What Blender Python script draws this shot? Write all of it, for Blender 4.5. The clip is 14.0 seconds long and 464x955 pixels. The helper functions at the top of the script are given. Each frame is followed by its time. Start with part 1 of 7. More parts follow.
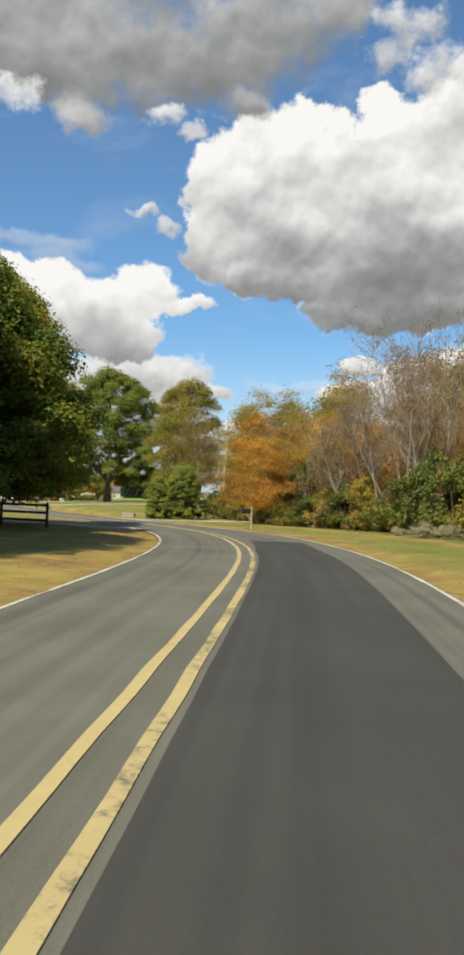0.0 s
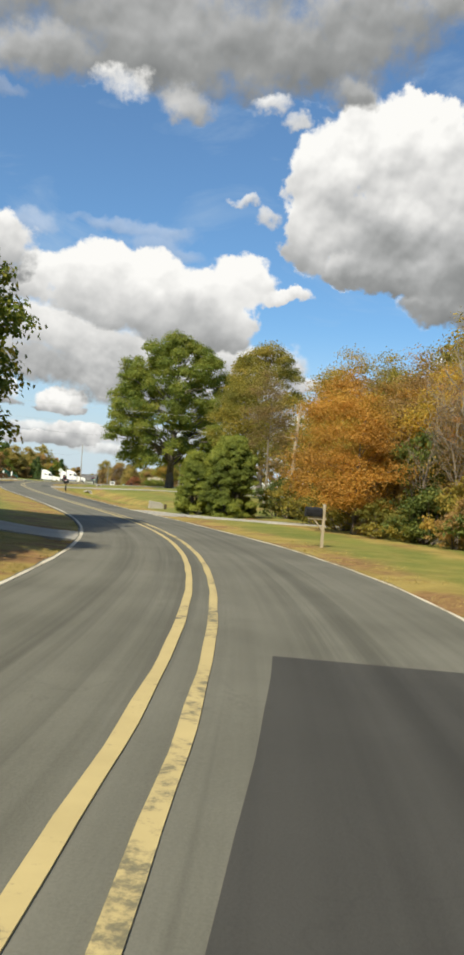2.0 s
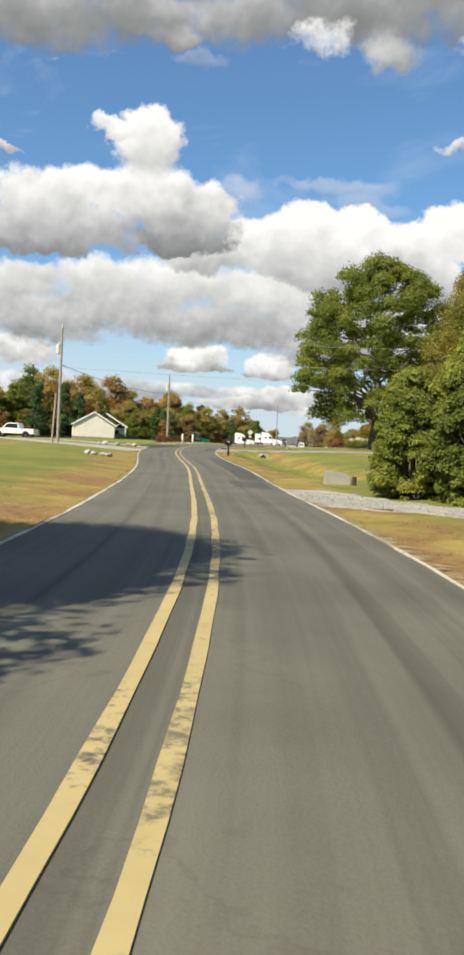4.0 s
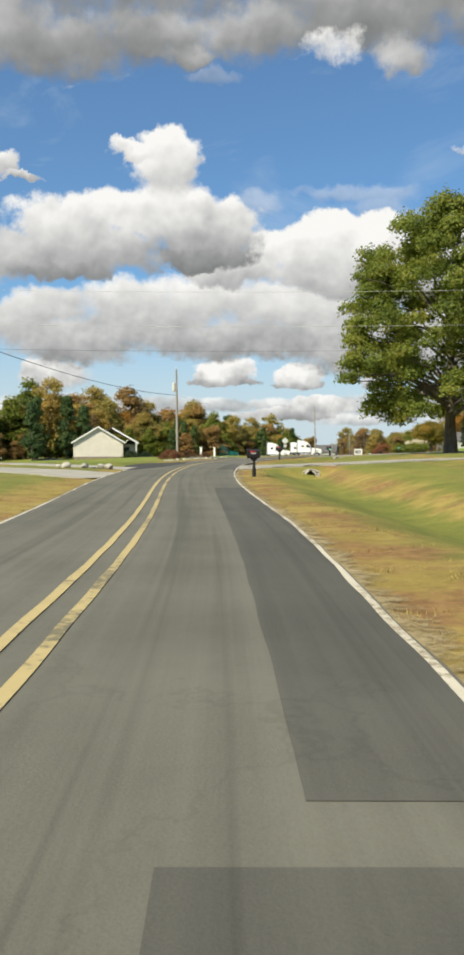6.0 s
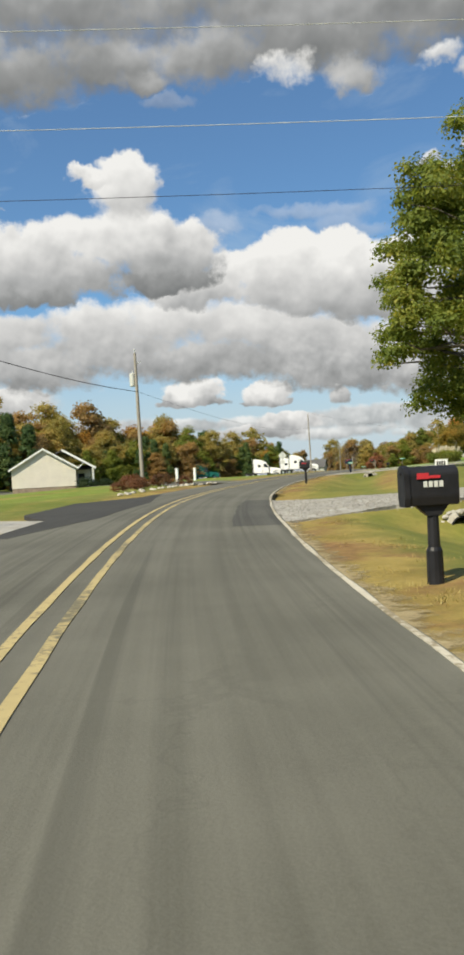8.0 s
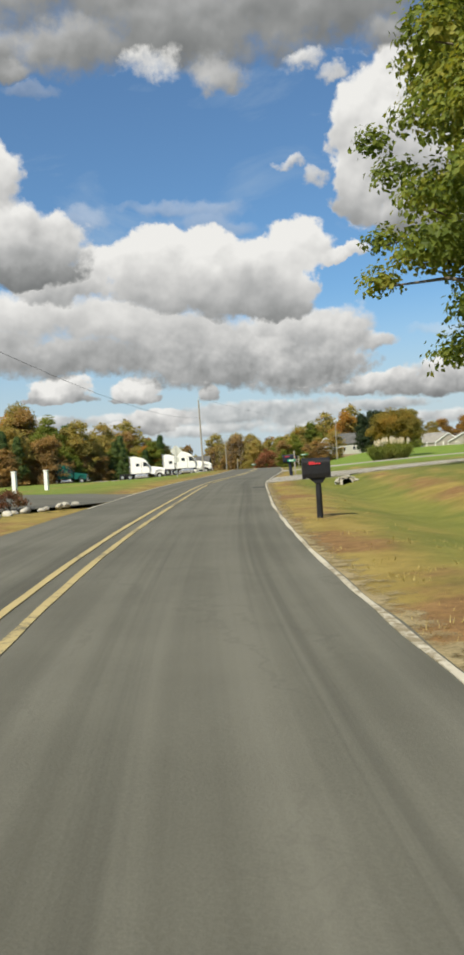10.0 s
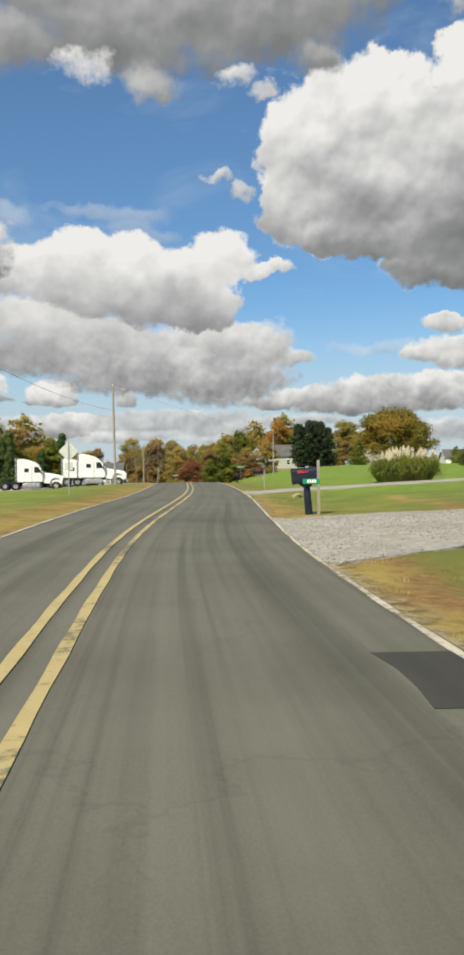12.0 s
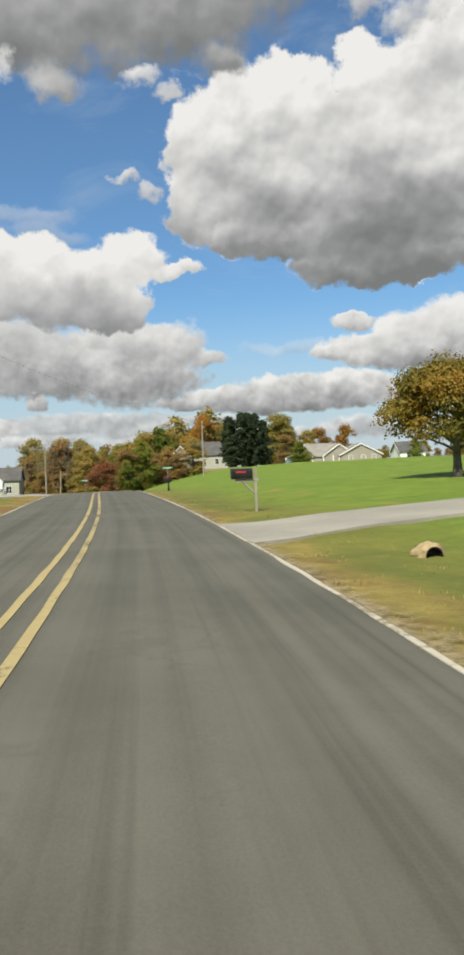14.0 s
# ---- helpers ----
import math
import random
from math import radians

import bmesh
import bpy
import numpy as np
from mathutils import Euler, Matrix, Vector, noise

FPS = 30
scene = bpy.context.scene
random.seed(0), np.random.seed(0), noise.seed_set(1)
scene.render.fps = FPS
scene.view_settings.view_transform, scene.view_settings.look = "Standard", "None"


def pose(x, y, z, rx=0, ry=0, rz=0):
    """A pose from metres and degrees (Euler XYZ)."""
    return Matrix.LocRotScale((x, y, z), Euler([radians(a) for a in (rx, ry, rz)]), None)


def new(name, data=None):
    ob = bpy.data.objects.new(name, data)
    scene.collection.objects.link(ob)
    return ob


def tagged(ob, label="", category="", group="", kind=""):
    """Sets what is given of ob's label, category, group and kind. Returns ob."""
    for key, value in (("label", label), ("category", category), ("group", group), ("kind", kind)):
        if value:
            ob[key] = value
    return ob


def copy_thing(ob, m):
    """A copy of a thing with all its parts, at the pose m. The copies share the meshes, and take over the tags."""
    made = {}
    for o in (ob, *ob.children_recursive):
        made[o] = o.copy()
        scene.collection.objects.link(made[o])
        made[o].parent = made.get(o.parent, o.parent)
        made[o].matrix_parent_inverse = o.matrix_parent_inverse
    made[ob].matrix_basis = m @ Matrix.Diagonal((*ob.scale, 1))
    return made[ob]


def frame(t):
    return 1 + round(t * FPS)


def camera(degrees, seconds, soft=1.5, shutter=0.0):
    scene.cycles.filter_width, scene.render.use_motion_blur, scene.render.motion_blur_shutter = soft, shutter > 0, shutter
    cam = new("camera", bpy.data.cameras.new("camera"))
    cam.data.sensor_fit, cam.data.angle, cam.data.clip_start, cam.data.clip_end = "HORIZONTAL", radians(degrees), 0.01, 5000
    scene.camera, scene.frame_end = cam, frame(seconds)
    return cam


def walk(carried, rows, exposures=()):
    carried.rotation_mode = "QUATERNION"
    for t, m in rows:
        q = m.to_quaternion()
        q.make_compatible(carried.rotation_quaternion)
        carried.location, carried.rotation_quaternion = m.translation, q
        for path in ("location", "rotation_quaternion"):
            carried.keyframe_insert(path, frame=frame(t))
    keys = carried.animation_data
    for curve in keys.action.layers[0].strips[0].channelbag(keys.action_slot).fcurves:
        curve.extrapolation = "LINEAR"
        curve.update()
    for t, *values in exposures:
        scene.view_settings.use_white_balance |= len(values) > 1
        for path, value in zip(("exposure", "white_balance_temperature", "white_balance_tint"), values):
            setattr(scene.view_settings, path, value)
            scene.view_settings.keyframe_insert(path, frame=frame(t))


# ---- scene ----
# ---------------------------------------------------------------- camera
cam = camera(30.88, 14.0, soft=3.4)
PATH = [
    (0.0, 0.00, 0.00, 1.26, 0.00, 1.75, -1.58), (0.5, 0.49, 6.24, 1.30, 0.07, 2.10, -1.46),
    (1.0, 0.88, 12.48, 1.32, 0.68, 1.98, -3.86), (1.5, 1.08, 18.75, 1.31, 2.65, 1.73, -3.12),
    (2.0, 1.04, 25.06, 1.27, 6.00, 0.89, -4.35), (2.5, 0.70, 31.42, 1.23, 11.80, -0.83, -5.29),
    (3.0, -0.09, 37.83, 1.20, 14.80, -2.00, -4.85), (3.5, -1.31, 44.29, 1.16, 17.81, -2.52, -4.17),
    (4.0, -2.96, 50.81, 1.10, 20.17, -2.53, -3.03), (4.2, -3.69, 53.44, 1.07, 20.47, -2.52, -2.33),
    (5.25, -8.60, 67.40, 1.03, 21.80, -2.00, -0.70),
    (6.3, -14.22, 81.59, 1.02, 22.70, -1.45, 0.86), (6.5, -15.47, 84.28, 1.02, 22.90, -1.09, 1.45),
    (7.0, -18.69, 91.08, 1.03, 23.50, -0.86, 2.88), (7.5, -22.05, 97.95, 1.08, 23.22, -0.47, 2.90),
    (8.0, -25.35, 104.91, 1.22, 20.56, -0.46, 2.99), (8.5, -28.35, 112.03, 1.35, 17.12, -0.28, 3.79),
    (8.7, -29.52, 114.90, 1.39, 16.93, -0.80, 3.81), (9.75, -35.50, 130.40, 1.55, 12.90, -1.05, 3.50),
    (10.8, -39.72, 146.30, 1.70, 9.40, -1.29, 3.40), (11.0, -40.45, 149.38, 1.71, 9.19, -1.17, 3.43),
    (11.5, -42.26, 157.10, 1.76, 8.12, -1.18, 3.02), (12.0, -43.95, 164.83, 1.81, 5.86, -0.64, 0.71),
    (12.5, -45.41, 172.49, 1.83, 4.76, -0.61, 0.55), (13.0, -46.52, 180.07, 1.82, 2.00, -0.45, 1.58),
    (13.5, -47.42, 187.59, 1.81, 0.89, -0.59, 1.79), (14.0, -48.14, 195.06, 1.80, 0.11, -0.72, 2.29),
]
walk(cam, [(t, pose(x, y, z, 90 + p, r, a)) for t, x, y, z, a, p, r in PATH], exposures=[(0.0, 0.40), (4.0, 0.50), (7.0, 0.35), (11.0, 0.25), (14.0, 0.25)])

# ---------------------------------------------------------------- sun and sky
SUN_EL = radians(45)
SUN_FROM = Vector((-0.36, -0.93, 0)).normalized()          # the sun stands behind and to the left of the road
sun_dir = Vector((SUN_FROM.x * math.cos(SUN_EL), SUN_FROM.y * math.cos(SUN_EL), math.sin(SUN_EL)))
sun_data = bpy.data.lights.new("sun", "SUN")
sun_data.energy, sun_data.angle, sun_data.color = 5.0, radians(0.53), (1.0, 0.915, 0.70)
sun = new("sun", sun_data)
sun.matrix_world = Matrix.Translation((0, 0, 60)) @ sun_dir.to_track_quat("Z", "Y").to_matrix().to_4x4()

world = bpy.data.worlds.new("sky")
scene.world = world
world.use_nodes = True


class Nodes:
    """Short forms to set up a node tree."""

    def __init__(self, tree):
        self.tree = tree
        tree.nodes.clear()

    def add(self, kind):
        return self.tree.nodes.new(kind)

    def link(self, a, b):
        self.tree.links.new(a, b)

    def put(self, socket, value):
        if isinstance(value, bpy.types.NodeSocket):
            self.link(value, socket)
        else:
            socket.default_value = value

    def math(self, op, a, b=0.0, c=0.0, clamp=False):
        node = self.add("ShaderNodeMath")
        node.operation, node.use_clamp = op, clamp
        for socket, value in zip(node.inputs, (a, b, c)):
            self.put(socket, value)
        return node.outputs[0]

    def vec(self, op, a, b=(0, 0, 0), c=(0, 0, 0)):
        node = self.add("ShaderNodeVectorMath")
        node.operation = op
        for socket, value in zip(node.inputs, (a, b, c)):
            self.put(socket, value)
        return node.outputs["Value"] if op in ("DOT_PRODUCT", "LENGTH") else node.outputs[0]

    def noise(self, vector, scale, detail=4.0, rough=0.55, color=False, distort=0.0):
        node = self.add("ShaderNodeTexNoise")
        self.put(node.inputs["Vector"], vector)
        node.inputs["Scale"].default_value = scale
        node.inputs["Detail"].default_value = detail
        node.inputs["Roughness"].default_value = rough
        node.inputs["Distortion"].default_value = distort
        return node.outputs["Color" if color else "Fac"]

    def ramp(self, fac, stops, smooth=False):
        node = self.add("ShaderNodeValToRGB")
        self.put(node.inputs[0], fac)
        els = node.color_ramp.elements
        if smooth:
            node.color_ramp.interpolation = "EASE"
        while len(els) < len(stops):
            els.new(0.5)
        for el, (at, col) in zip(els, stops):
            el.position = at
            el.color = (*col, 1) if isinstance(col, tuple) else (col, col, col, 1)
        return node.outputs[0]

    def span(self, value, a, b, lo=0.0, hi=1.0, smooth=True):
        node = self.add("ShaderNodeMapRange")
        node.interpolation_type = "SMOOTHSTEP" if smooth else "LINEAR"
        for i, v in enumerate((value, a, b, lo, hi)):
            self.put(node.inputs[i], v)
        return node.outputs[0]

    def mix(self, fac, a, b, blend="MIX"):
        node = self.add("ShaderNodeMix")
        node.data_type, node.blend_type = "RGBA", blend
        self.put(node.inputs[0], fac)
        for socket, value in ((node.inputs[6], a), (node.inputs[7], b)):
            self.put(socket, (*value, 1) if isinstance(value, tuple) else value)
        return node.outputs[2]

    def xyz(self, v):
        node = self.add("ShaderNodeSeparateXYZ")
        self.put(node.inputs[0], v)
        return node.outputs

    def join(self, x, y, z):
        node = self.add("ShaderNodeCombineXYZ")
        for socket, value in zip(node.inputs, (x, y, z)):
            self.put(socket, value)
        return node.outputs[0]


# clouds as puffs of (bearing, height, half width, half height) in degrees, and tone from grey base to sunlit top
LOW_BANK = [(-9.5, 3.5, 6.4, 0.57, 0.6), (-1.7, 3.2, 3.7, 0.41, 0.6), (9.0, 2.4, 3.6, 0.82, 0.65), (15.3, 2.1, 3.5, 0.88, 0.6), (-11.8, 3.2, 5.3, 0.82, 0.6),
            (-18.8, 3.2, 3.3, 0.49, 0.65), (-6.9, 2.8, 3.2, 0.81, 0.6), (-33.7, 3.2, 4.3, 0.72, 0.55), (-28.1, 3.1, 4.5, 0.73, 0.5), (-24.0, 3.3, 3.7, 0.49, 0.6),
            (-32.0, 2.1, 5.5, 0.48, 0.6), (-35.7, 3.0, 4.7, 0.8, 0.7), (-34.1, 5.0, 2.4, 0.96, 0.7),
            (-13.5, 2.3, 5.0, 0.45, 0.72), (-4.5, 2.0, 5.5, 0.45, 0.7), (3.0, 2.2, 4.0, 0.5, 0.7)]
SMALL_CUMULI = [(-22.9, 5.5, 2.3, 1.05, 0.92), (-17.9, 5.2, 1.8, 0.95, 0.9), (-23.0, 4.8, 2.7, 0.36, 0.45), (-17.9, 4.6, 1.9, 0.32, 0.5), (-34.5, 5.2, 2.1, 1.03, 0.7),
                (-16.5, 3.2, 2.5, 0.74, 0.75), (-19.0, 2.5, 3.7, 0.49, 0.55), (-13.1, 4.7, 0.7, 0.61, 0.6)]
FAR_RIGHT = [(9.2, 7.6, 2.8, 1.12, 0.75), (8.5, 9.5, 1.6, 0.56, 0.7), (12.8, 8.2, 3.1, 1.77, 0.8), (15.6, 8.4, 3.1, 1.94, 0.75), (13.2, 6.8, 4.7, 0.79, 0.45),
             (7.0, 7.4, 1.6, 0.65, 0.7), (-0.8, 4.7, 2.5, 0.66, 0.65), (3.8, 5.1, 3.3, 1.07, 0.7), (8.3, 5.3, 2.8, 0.97, 0.78), (4.2, 4.2, 6.6, 0.66, 0.4),
             (10.7, 4.7, 2.0, 0.81, 0.6), (-3.3, 4.3, 2.1, 0.41, 0.5), (19.3, 7.3, 3.3, 1.91, 0.6)]
LONG_BANK = [(-29.4, 10.2, 3.5, 1.37, 0.77), (-24.5, 10.5, 4.9, 1.58, 0.8), (-18.8, 9.8, 5.4, 1.8, 0.72), (-27.9, 8.6, 5.2, 1.59, 0.55), (-21.9, 7.5, 7.4, 1.29, 0.43),
             (-14.8, 7.5, 6.2, 1.62, 0.49), (-9.4, 7.5, 2.4, 1.21, 0.85), (-15.5, 9.0, 4.1, 1.41, 0.64), (-4.0, 8.4, 2.5, 1.32, 0.7), (-1.6, 7.5, 1.6, 0.56, 0.68),
             (-8.2, 7.1, 2.1, 0.97, 0.95), (-6.6, 5.7, 4.5, 1.43, 0.51), (-12.4, 6.1, 4.9, 1.22, 0.45), (-4.9, 6.0, 2.5, 1.22, 0.59), (-36.8, 8.5, 2.3, 1.56, 0.64),
             (-40.2, 8.8, 3.0, 1.53, 0.64), (-35.0, 9.4, 3.1, 1.38, 0.7), (-33.0, 7.2, 4.3, 1.57, 0.51)]
LONG_BANK_END = [(-10.5, 7.2, 5.6, 1.8, 0.53), (-7.2, 8.7, 3.7, 1.32, 0.73), (-4.4, 7.8, 2.7, 1.54, 0.68), (-6.1, 6.1, 4.5, 1.14, 0.49), (-13.6, 8.6, 3.9, 1.65, 0.59),
                 (-8.7, 7.5, 1.6, 0.8, 0.98)]
BRIGHT_RIDGE = [(-18.9, 13.7, 2.1, 1.16, 0.95), (-16.0, 14.1, 2.9, 1.55, 0.99), (-12.7, 14.1, 2.9, 1.39, 1.02), (-9.5, 13.4, 2.4, 1.46, 0.98),
                (-14.1, 12.2, 6.2, 1.57, 0.68), (-10.4, 11.2, 3.7, 1.57, 0.51), (-22.3, 12.3, 3.3, 1.18, 0.72), (-6.5, 14.1, 2.5, 1.61, 0.91),
                (-7.1, 12.2, 2.1, 2.15, 0.77), (-3.3, 13.3, 1.8, 0.69, 0.83), (-10.4, 11.6, 3.7, 1.77, 0.64), (-8.0, 10.3, 2.5, 1.11, 0.47)]
LEFT_HEAP = [(-26.6, 19.8, 2.1, 1.27, 0.88), (-28.4, 19.5, 2.0, 0.63, 0.8), (-27.0, 18.3, 2.3, 1.73, 0.78), (-26.9, 16.1, 4.4, 1.66, 0.9), (-30.5, 15.7, 3.6, 1.55, 0.92),
             (-34.0, 15.2, 3.1, 1.53, 0.87), (-22.0, 15.8, 1.4, 1.42, 0.82), (-24.0, 14.8, 3.7, 2.07, 0.6), (-32.0, 13.3, 5.1, 1.58, 0.5), (-24.3, 13.1, 3.5, 0.92, 0.22),
             (-35.9, 12.7, 3.0, 1.48, 0.5), (-33.9, 12.0, 3.9, 0.75, 0.3), (-40.1, 13.0, 3.8, 1.86, 0.6), (-37.7, 18.4, 1.0, 0.71, 0.7), (-36.6, 17.7, 1.4, 0.29, 0.6)]
BIG_CUMULUS = [(-1.3, 20.9, 2.5, 2.87, 0.86), (-1.8, 17.6, 2.1, 2.24, 0.66), (2.5, 23.2, 3.4, 2.63, 0.95), (5.0, 24.3, 2.4, 1.42, 1.0), (5.7, 20.9, 4.9, 3.21, 0.74),
               (9.9, 24.5, 2.3, 2.0, 1.0), (13.8, 23.9, 3.1, 2.65, 0.88), (11.3, 20.7, 5.9, 2.81, 0.7), (3.0, 17.4, 5.3, 2.24, 0.5), (9.1, 15.5, 6.0, 2.26, 0.24),
               (15.1, 16.4, 4.6, 2.55, 0.3), (15.8, 25.6, 2.3, 2.55, 0.85), (19.7, 18.6, 4.7, 6.55, 0.6), (3.4, 15.3, 4.5, 1.38, 0.34), (11.0, 13.2, 6.0, 1.53, 0.22),
               (13.2, 18.6, 4.3, 1.25, 0.62), (4.3, 18.4, 2.1, 1.48, 0.8), (1.3, 15.4, 2.9, 1.0, 0.55)]
GREY_BANK = [(-13.4, 28.5, 8.0, 3.53, 0.32), (-5.9, 27.9, 6.2, 2.82, 0.28), (-3.0, 27.7, 5.0, 2.34, 0.18), (0.8, 29.5, 5.9, 3.25, 0.26), (6.2, 30.9, 3.1, 1.58, 0.4),
             (0.0, 25.9, 1.9, 1.17, 0.38), (-11.1, 24.7, 2.0, 1.27, 0.55), (-33.7, 25.0, 4.7, 1.96, 0.28), (-37.6, 25.7, 4.6, 2.55, 0.28), (-27.6, 25.9, 4.9, 1.8, 0.3),
             (-20.7, 26.2, 4.5, 1.79, 0.35), (-25.6, 24.9, 2.5, 0.67, 0.45), (-13.4, 26.8, 6.4, 2.22, 0.25), (-10.0, 37.0, 34.0, 6.0, 0.3),
             (-30.0, 30.0, 13.0, 3.6, 0.32), (-16.0, 30.5, 12.0, 3.4, 0.3)]
TUFTS = [(-4.8, 25.1, 1.6, 0.67, 0.85), (-3.5, 24.1, 1.2, 0.55, 0.7), (-6.3, 19.2, 1.2, 0.4, 0.8), (-4.9, 18.4, 0.7, 0.74, 0.75), (11.1, 29.9, 3.0, 1.27, 0.72),
         (13.4, 27.4, 2.4, 1.64, 0.72), (10.0, 28.2, 1.7, 0.99, 0.62), (-15.4, 24.9, 2.1, 1.21, 0.97)]
WISPS = [(-13.9, 16.8, 4.4, 0.59, 0.8), (-10.8, 15.6, 2.0, 0.67, 0.8), (-20.4, 16.5, 1.8, 0.89, 0.8), (-23.6, 23.7, 2.0, 0.53, 0.6), (-12.4, 15.7, 2.0, 1.53, 0.8),
         (4.3, 7.9, 3.7, 0.49, 0.8)]

w = Nodes(world.node_tree)
way = w.vec("NORMALIZE", w.add("ShaderNodeTexCoord").outputs["Generated"])
dx, dy, dz = w.xyz(way)
bearing = w.math("MULTIPLY", w.math("ARCTAN2", dx, dy), 180 / math.pi)
height = w.math("MULTIPLY", w.math("ARCSINE", dz), 180 / math.pi)
flat = w.join(bearing, height, 0.0)
# clouds near the horizon are far away, so their puffs are smaller
small = w.span(height, 0.0, 13.0, 0.22, 1.0)
near_sky = w.span(height, 4.0, 13.0)


def two_sizes(vector, scale, detail, rough):
    """Noise that is finer in the far clouds low over the horizon."""
    low = w.noise(vector, scale * 2.4, detail, rough)
    return w.math("ADD", w.math("MULTIPLY", low, w.math("SUBTRACT", 1.0, near_sky)), w.math("MULTIPLY", w.noise(vector, scale, detail, rough), near_sky))


def shifted(scale, detail, reach):
    offset = w.vec("SUBTRACT", w.noise(flat, scale, detail, 0.55, color=True), (0.5, 0.5, 0.5))
    return w.vec("MULTIPLY", offset, reach)


drift = w.vec("ADD", shifted(0.20, 1.0, (2.2, 1.5, 0.0)), shifted(0.70, 4.0, (2.3, 1.9, 0.0)))
bent = w.vec("ADD", flat, w.vec("MULTIPLY", drift, w.join(small, small, small)))
ragged = w.math("SUBTRACT", two_sizes(flat, 0.55, 7.0, 0.60), 0.5)
# rounded heads: lighter on the side towards the sun, grey in the folds
relief = w.math("SUBTRACT", two_sizes(flat, 0.30, 2.0, 0.45), two_sizes(w.vec("ADD", flat, (-0.25, 0.80, 0.0)), 0.30, 2.0, 0.45))
fine_relief = w.math("SUBTRACT", two_sizes(flat, 0.80, 2.0, 0.45), two_sizes(w.vec("ADD", flat, (-0.10, 0.32, 0.0)), 0.80, 2.0, 0.45))
blotch = w.math("SUBTRACT", two_sizes(flat, 0.22, 3.0, 0.5), 0.5)
billow = w.math("MULTIPLY_ADD", relief, 0.55, w.math("MULTIPLY_ADD", fine_relief, 0.22, w.math("MULTIPLY", blotch, 0.70)))
CLOUD_TONES = [(0.0, (0.168, 0.174, 0.173)), (0.25, (0.238, 0.243, 0.240)), (0.50, (0.365, 0.368, 0.364)), (0.75, (0.535, 0.532, 0.518)), (1.0, (0.720, 0.712, 0.685))]


def cloud_group(behind, puffs, soft=0.34, rough_edge=1.3, dense=1.0, shape=0.26, folds=1.0, merge=0.6, grow=0.36):
    """Lays one heap of cloud over what is behind it; each puff has its own tone and is lighter at its top."""
    cover, weight, light = -4.0, 0.0005, 0.0004
    for a, e, ra, re, tone in puffs:
        q = w.vec("MULTIPLY_ADD", bent, (1 / ra, 1 / re, 0), (-a / ra, -e / re, 0))
        own = w.math("SUBTRACT", 1.0, w.vec("DOT_PRODUCT", q, q))
        cover = w.math("SMOOTH_MAX", cover, own, merge)
        strong = w.math("POWER", w.math("MAXIMUM", w.math("ADD", own, 0.35), 0.0), 2.5)
        weight = w.math("ADD", weight, strong)
        light = w.math("MULTIPLY_ADD", w.math("ADD", w.vec("DOT_PRODUCT", q, (-0.04, shape, 0.0)), tone), strong, light)
    tone = w.math("MULTIPLY_ADD", billow, folds, w.math("DIVIDE", light, weight))
    edge = w.math("MULTIPLY_ADD", ragged, rough_edge, cover)
    # thin edges let the light through
    tone = w.math("ADD", tone, w.span(edge, -0.2, 0.4, 0.07, 0.0))
    mask = w.math("MULTIPLY", w.span(edge, -grow, soft), dense)
    return w.mix(mask, behind, w.ramp(tone, CLOUD_TONES))


nishita = w.add("ShaderNodeTexSky")
nishita.sky_type, nishita.sun_disc, nishita.altitude = "NISHITA", False, 200.0
nishita.sun_elevation, nishita.sun_rotation = SUN_EL, math.atan2(SUN_FROM.x, SUN_FROM.y)
blue = w.vec("MULTIPLY", nishita.outputs[0], (0.056, 0.085, 0.104))
veil = w.math("MULTIPLY", w.span(w.noise(w.vec("MULTIPLY", flat, (0.4, 1.0, 1.0)), 0.22, 7.0, 0.6, distort=0.6), 0.46, 0.80), 0.34)
haze = w.span(height, 0.0, 12.0, 0.92, 0.04)
air = w.mix(w.math("MAXIMUM", veil, haze), blue, (0.46, 0.535, 0.58))
sky_view = cloud_group(air, WISPS, 1.0, 1.6, 0.30)
sky_view = cloud_group(sky_view, LOW_BANK, 0.7, 1.8, 0.85)
sky_view = cloud_group(sky_view, SMALL_CUMULI, 0.35, 1.7, merge=0.1, grow=0.1)
sky_view = cloud_group(sky_view, FAR_RIGHT, 0.30, 1.7, merge=0.4)
sky_view = cloud_group(sky_view, LONG_BANK, 0.60, 1.8, folds=0.8)
sky_view = cloud_group(sky_view, LONG_BANK_END, 0.55, 1.9)
sky_view = cloud_group(sky_view, BRIGHT_RIDGE, 0.22, 1.7)
sky_view = cloud_group(sky_view, LEFT_HEAP, 0.40, 2.1)
sky_view = cloud_group(sky_view, BIG_CUMULUS, 0.10, 1.7, merge=0.7, folds=1.25)
sky_view = cloud_group(sky_view, GREY_BANK, 0.80, 1.8, folds=0.9)
sky_view = cloud_group(sky_view, TUFTS, 1.1, 3.0, 0.9, merge=0.3, grow=0.15)
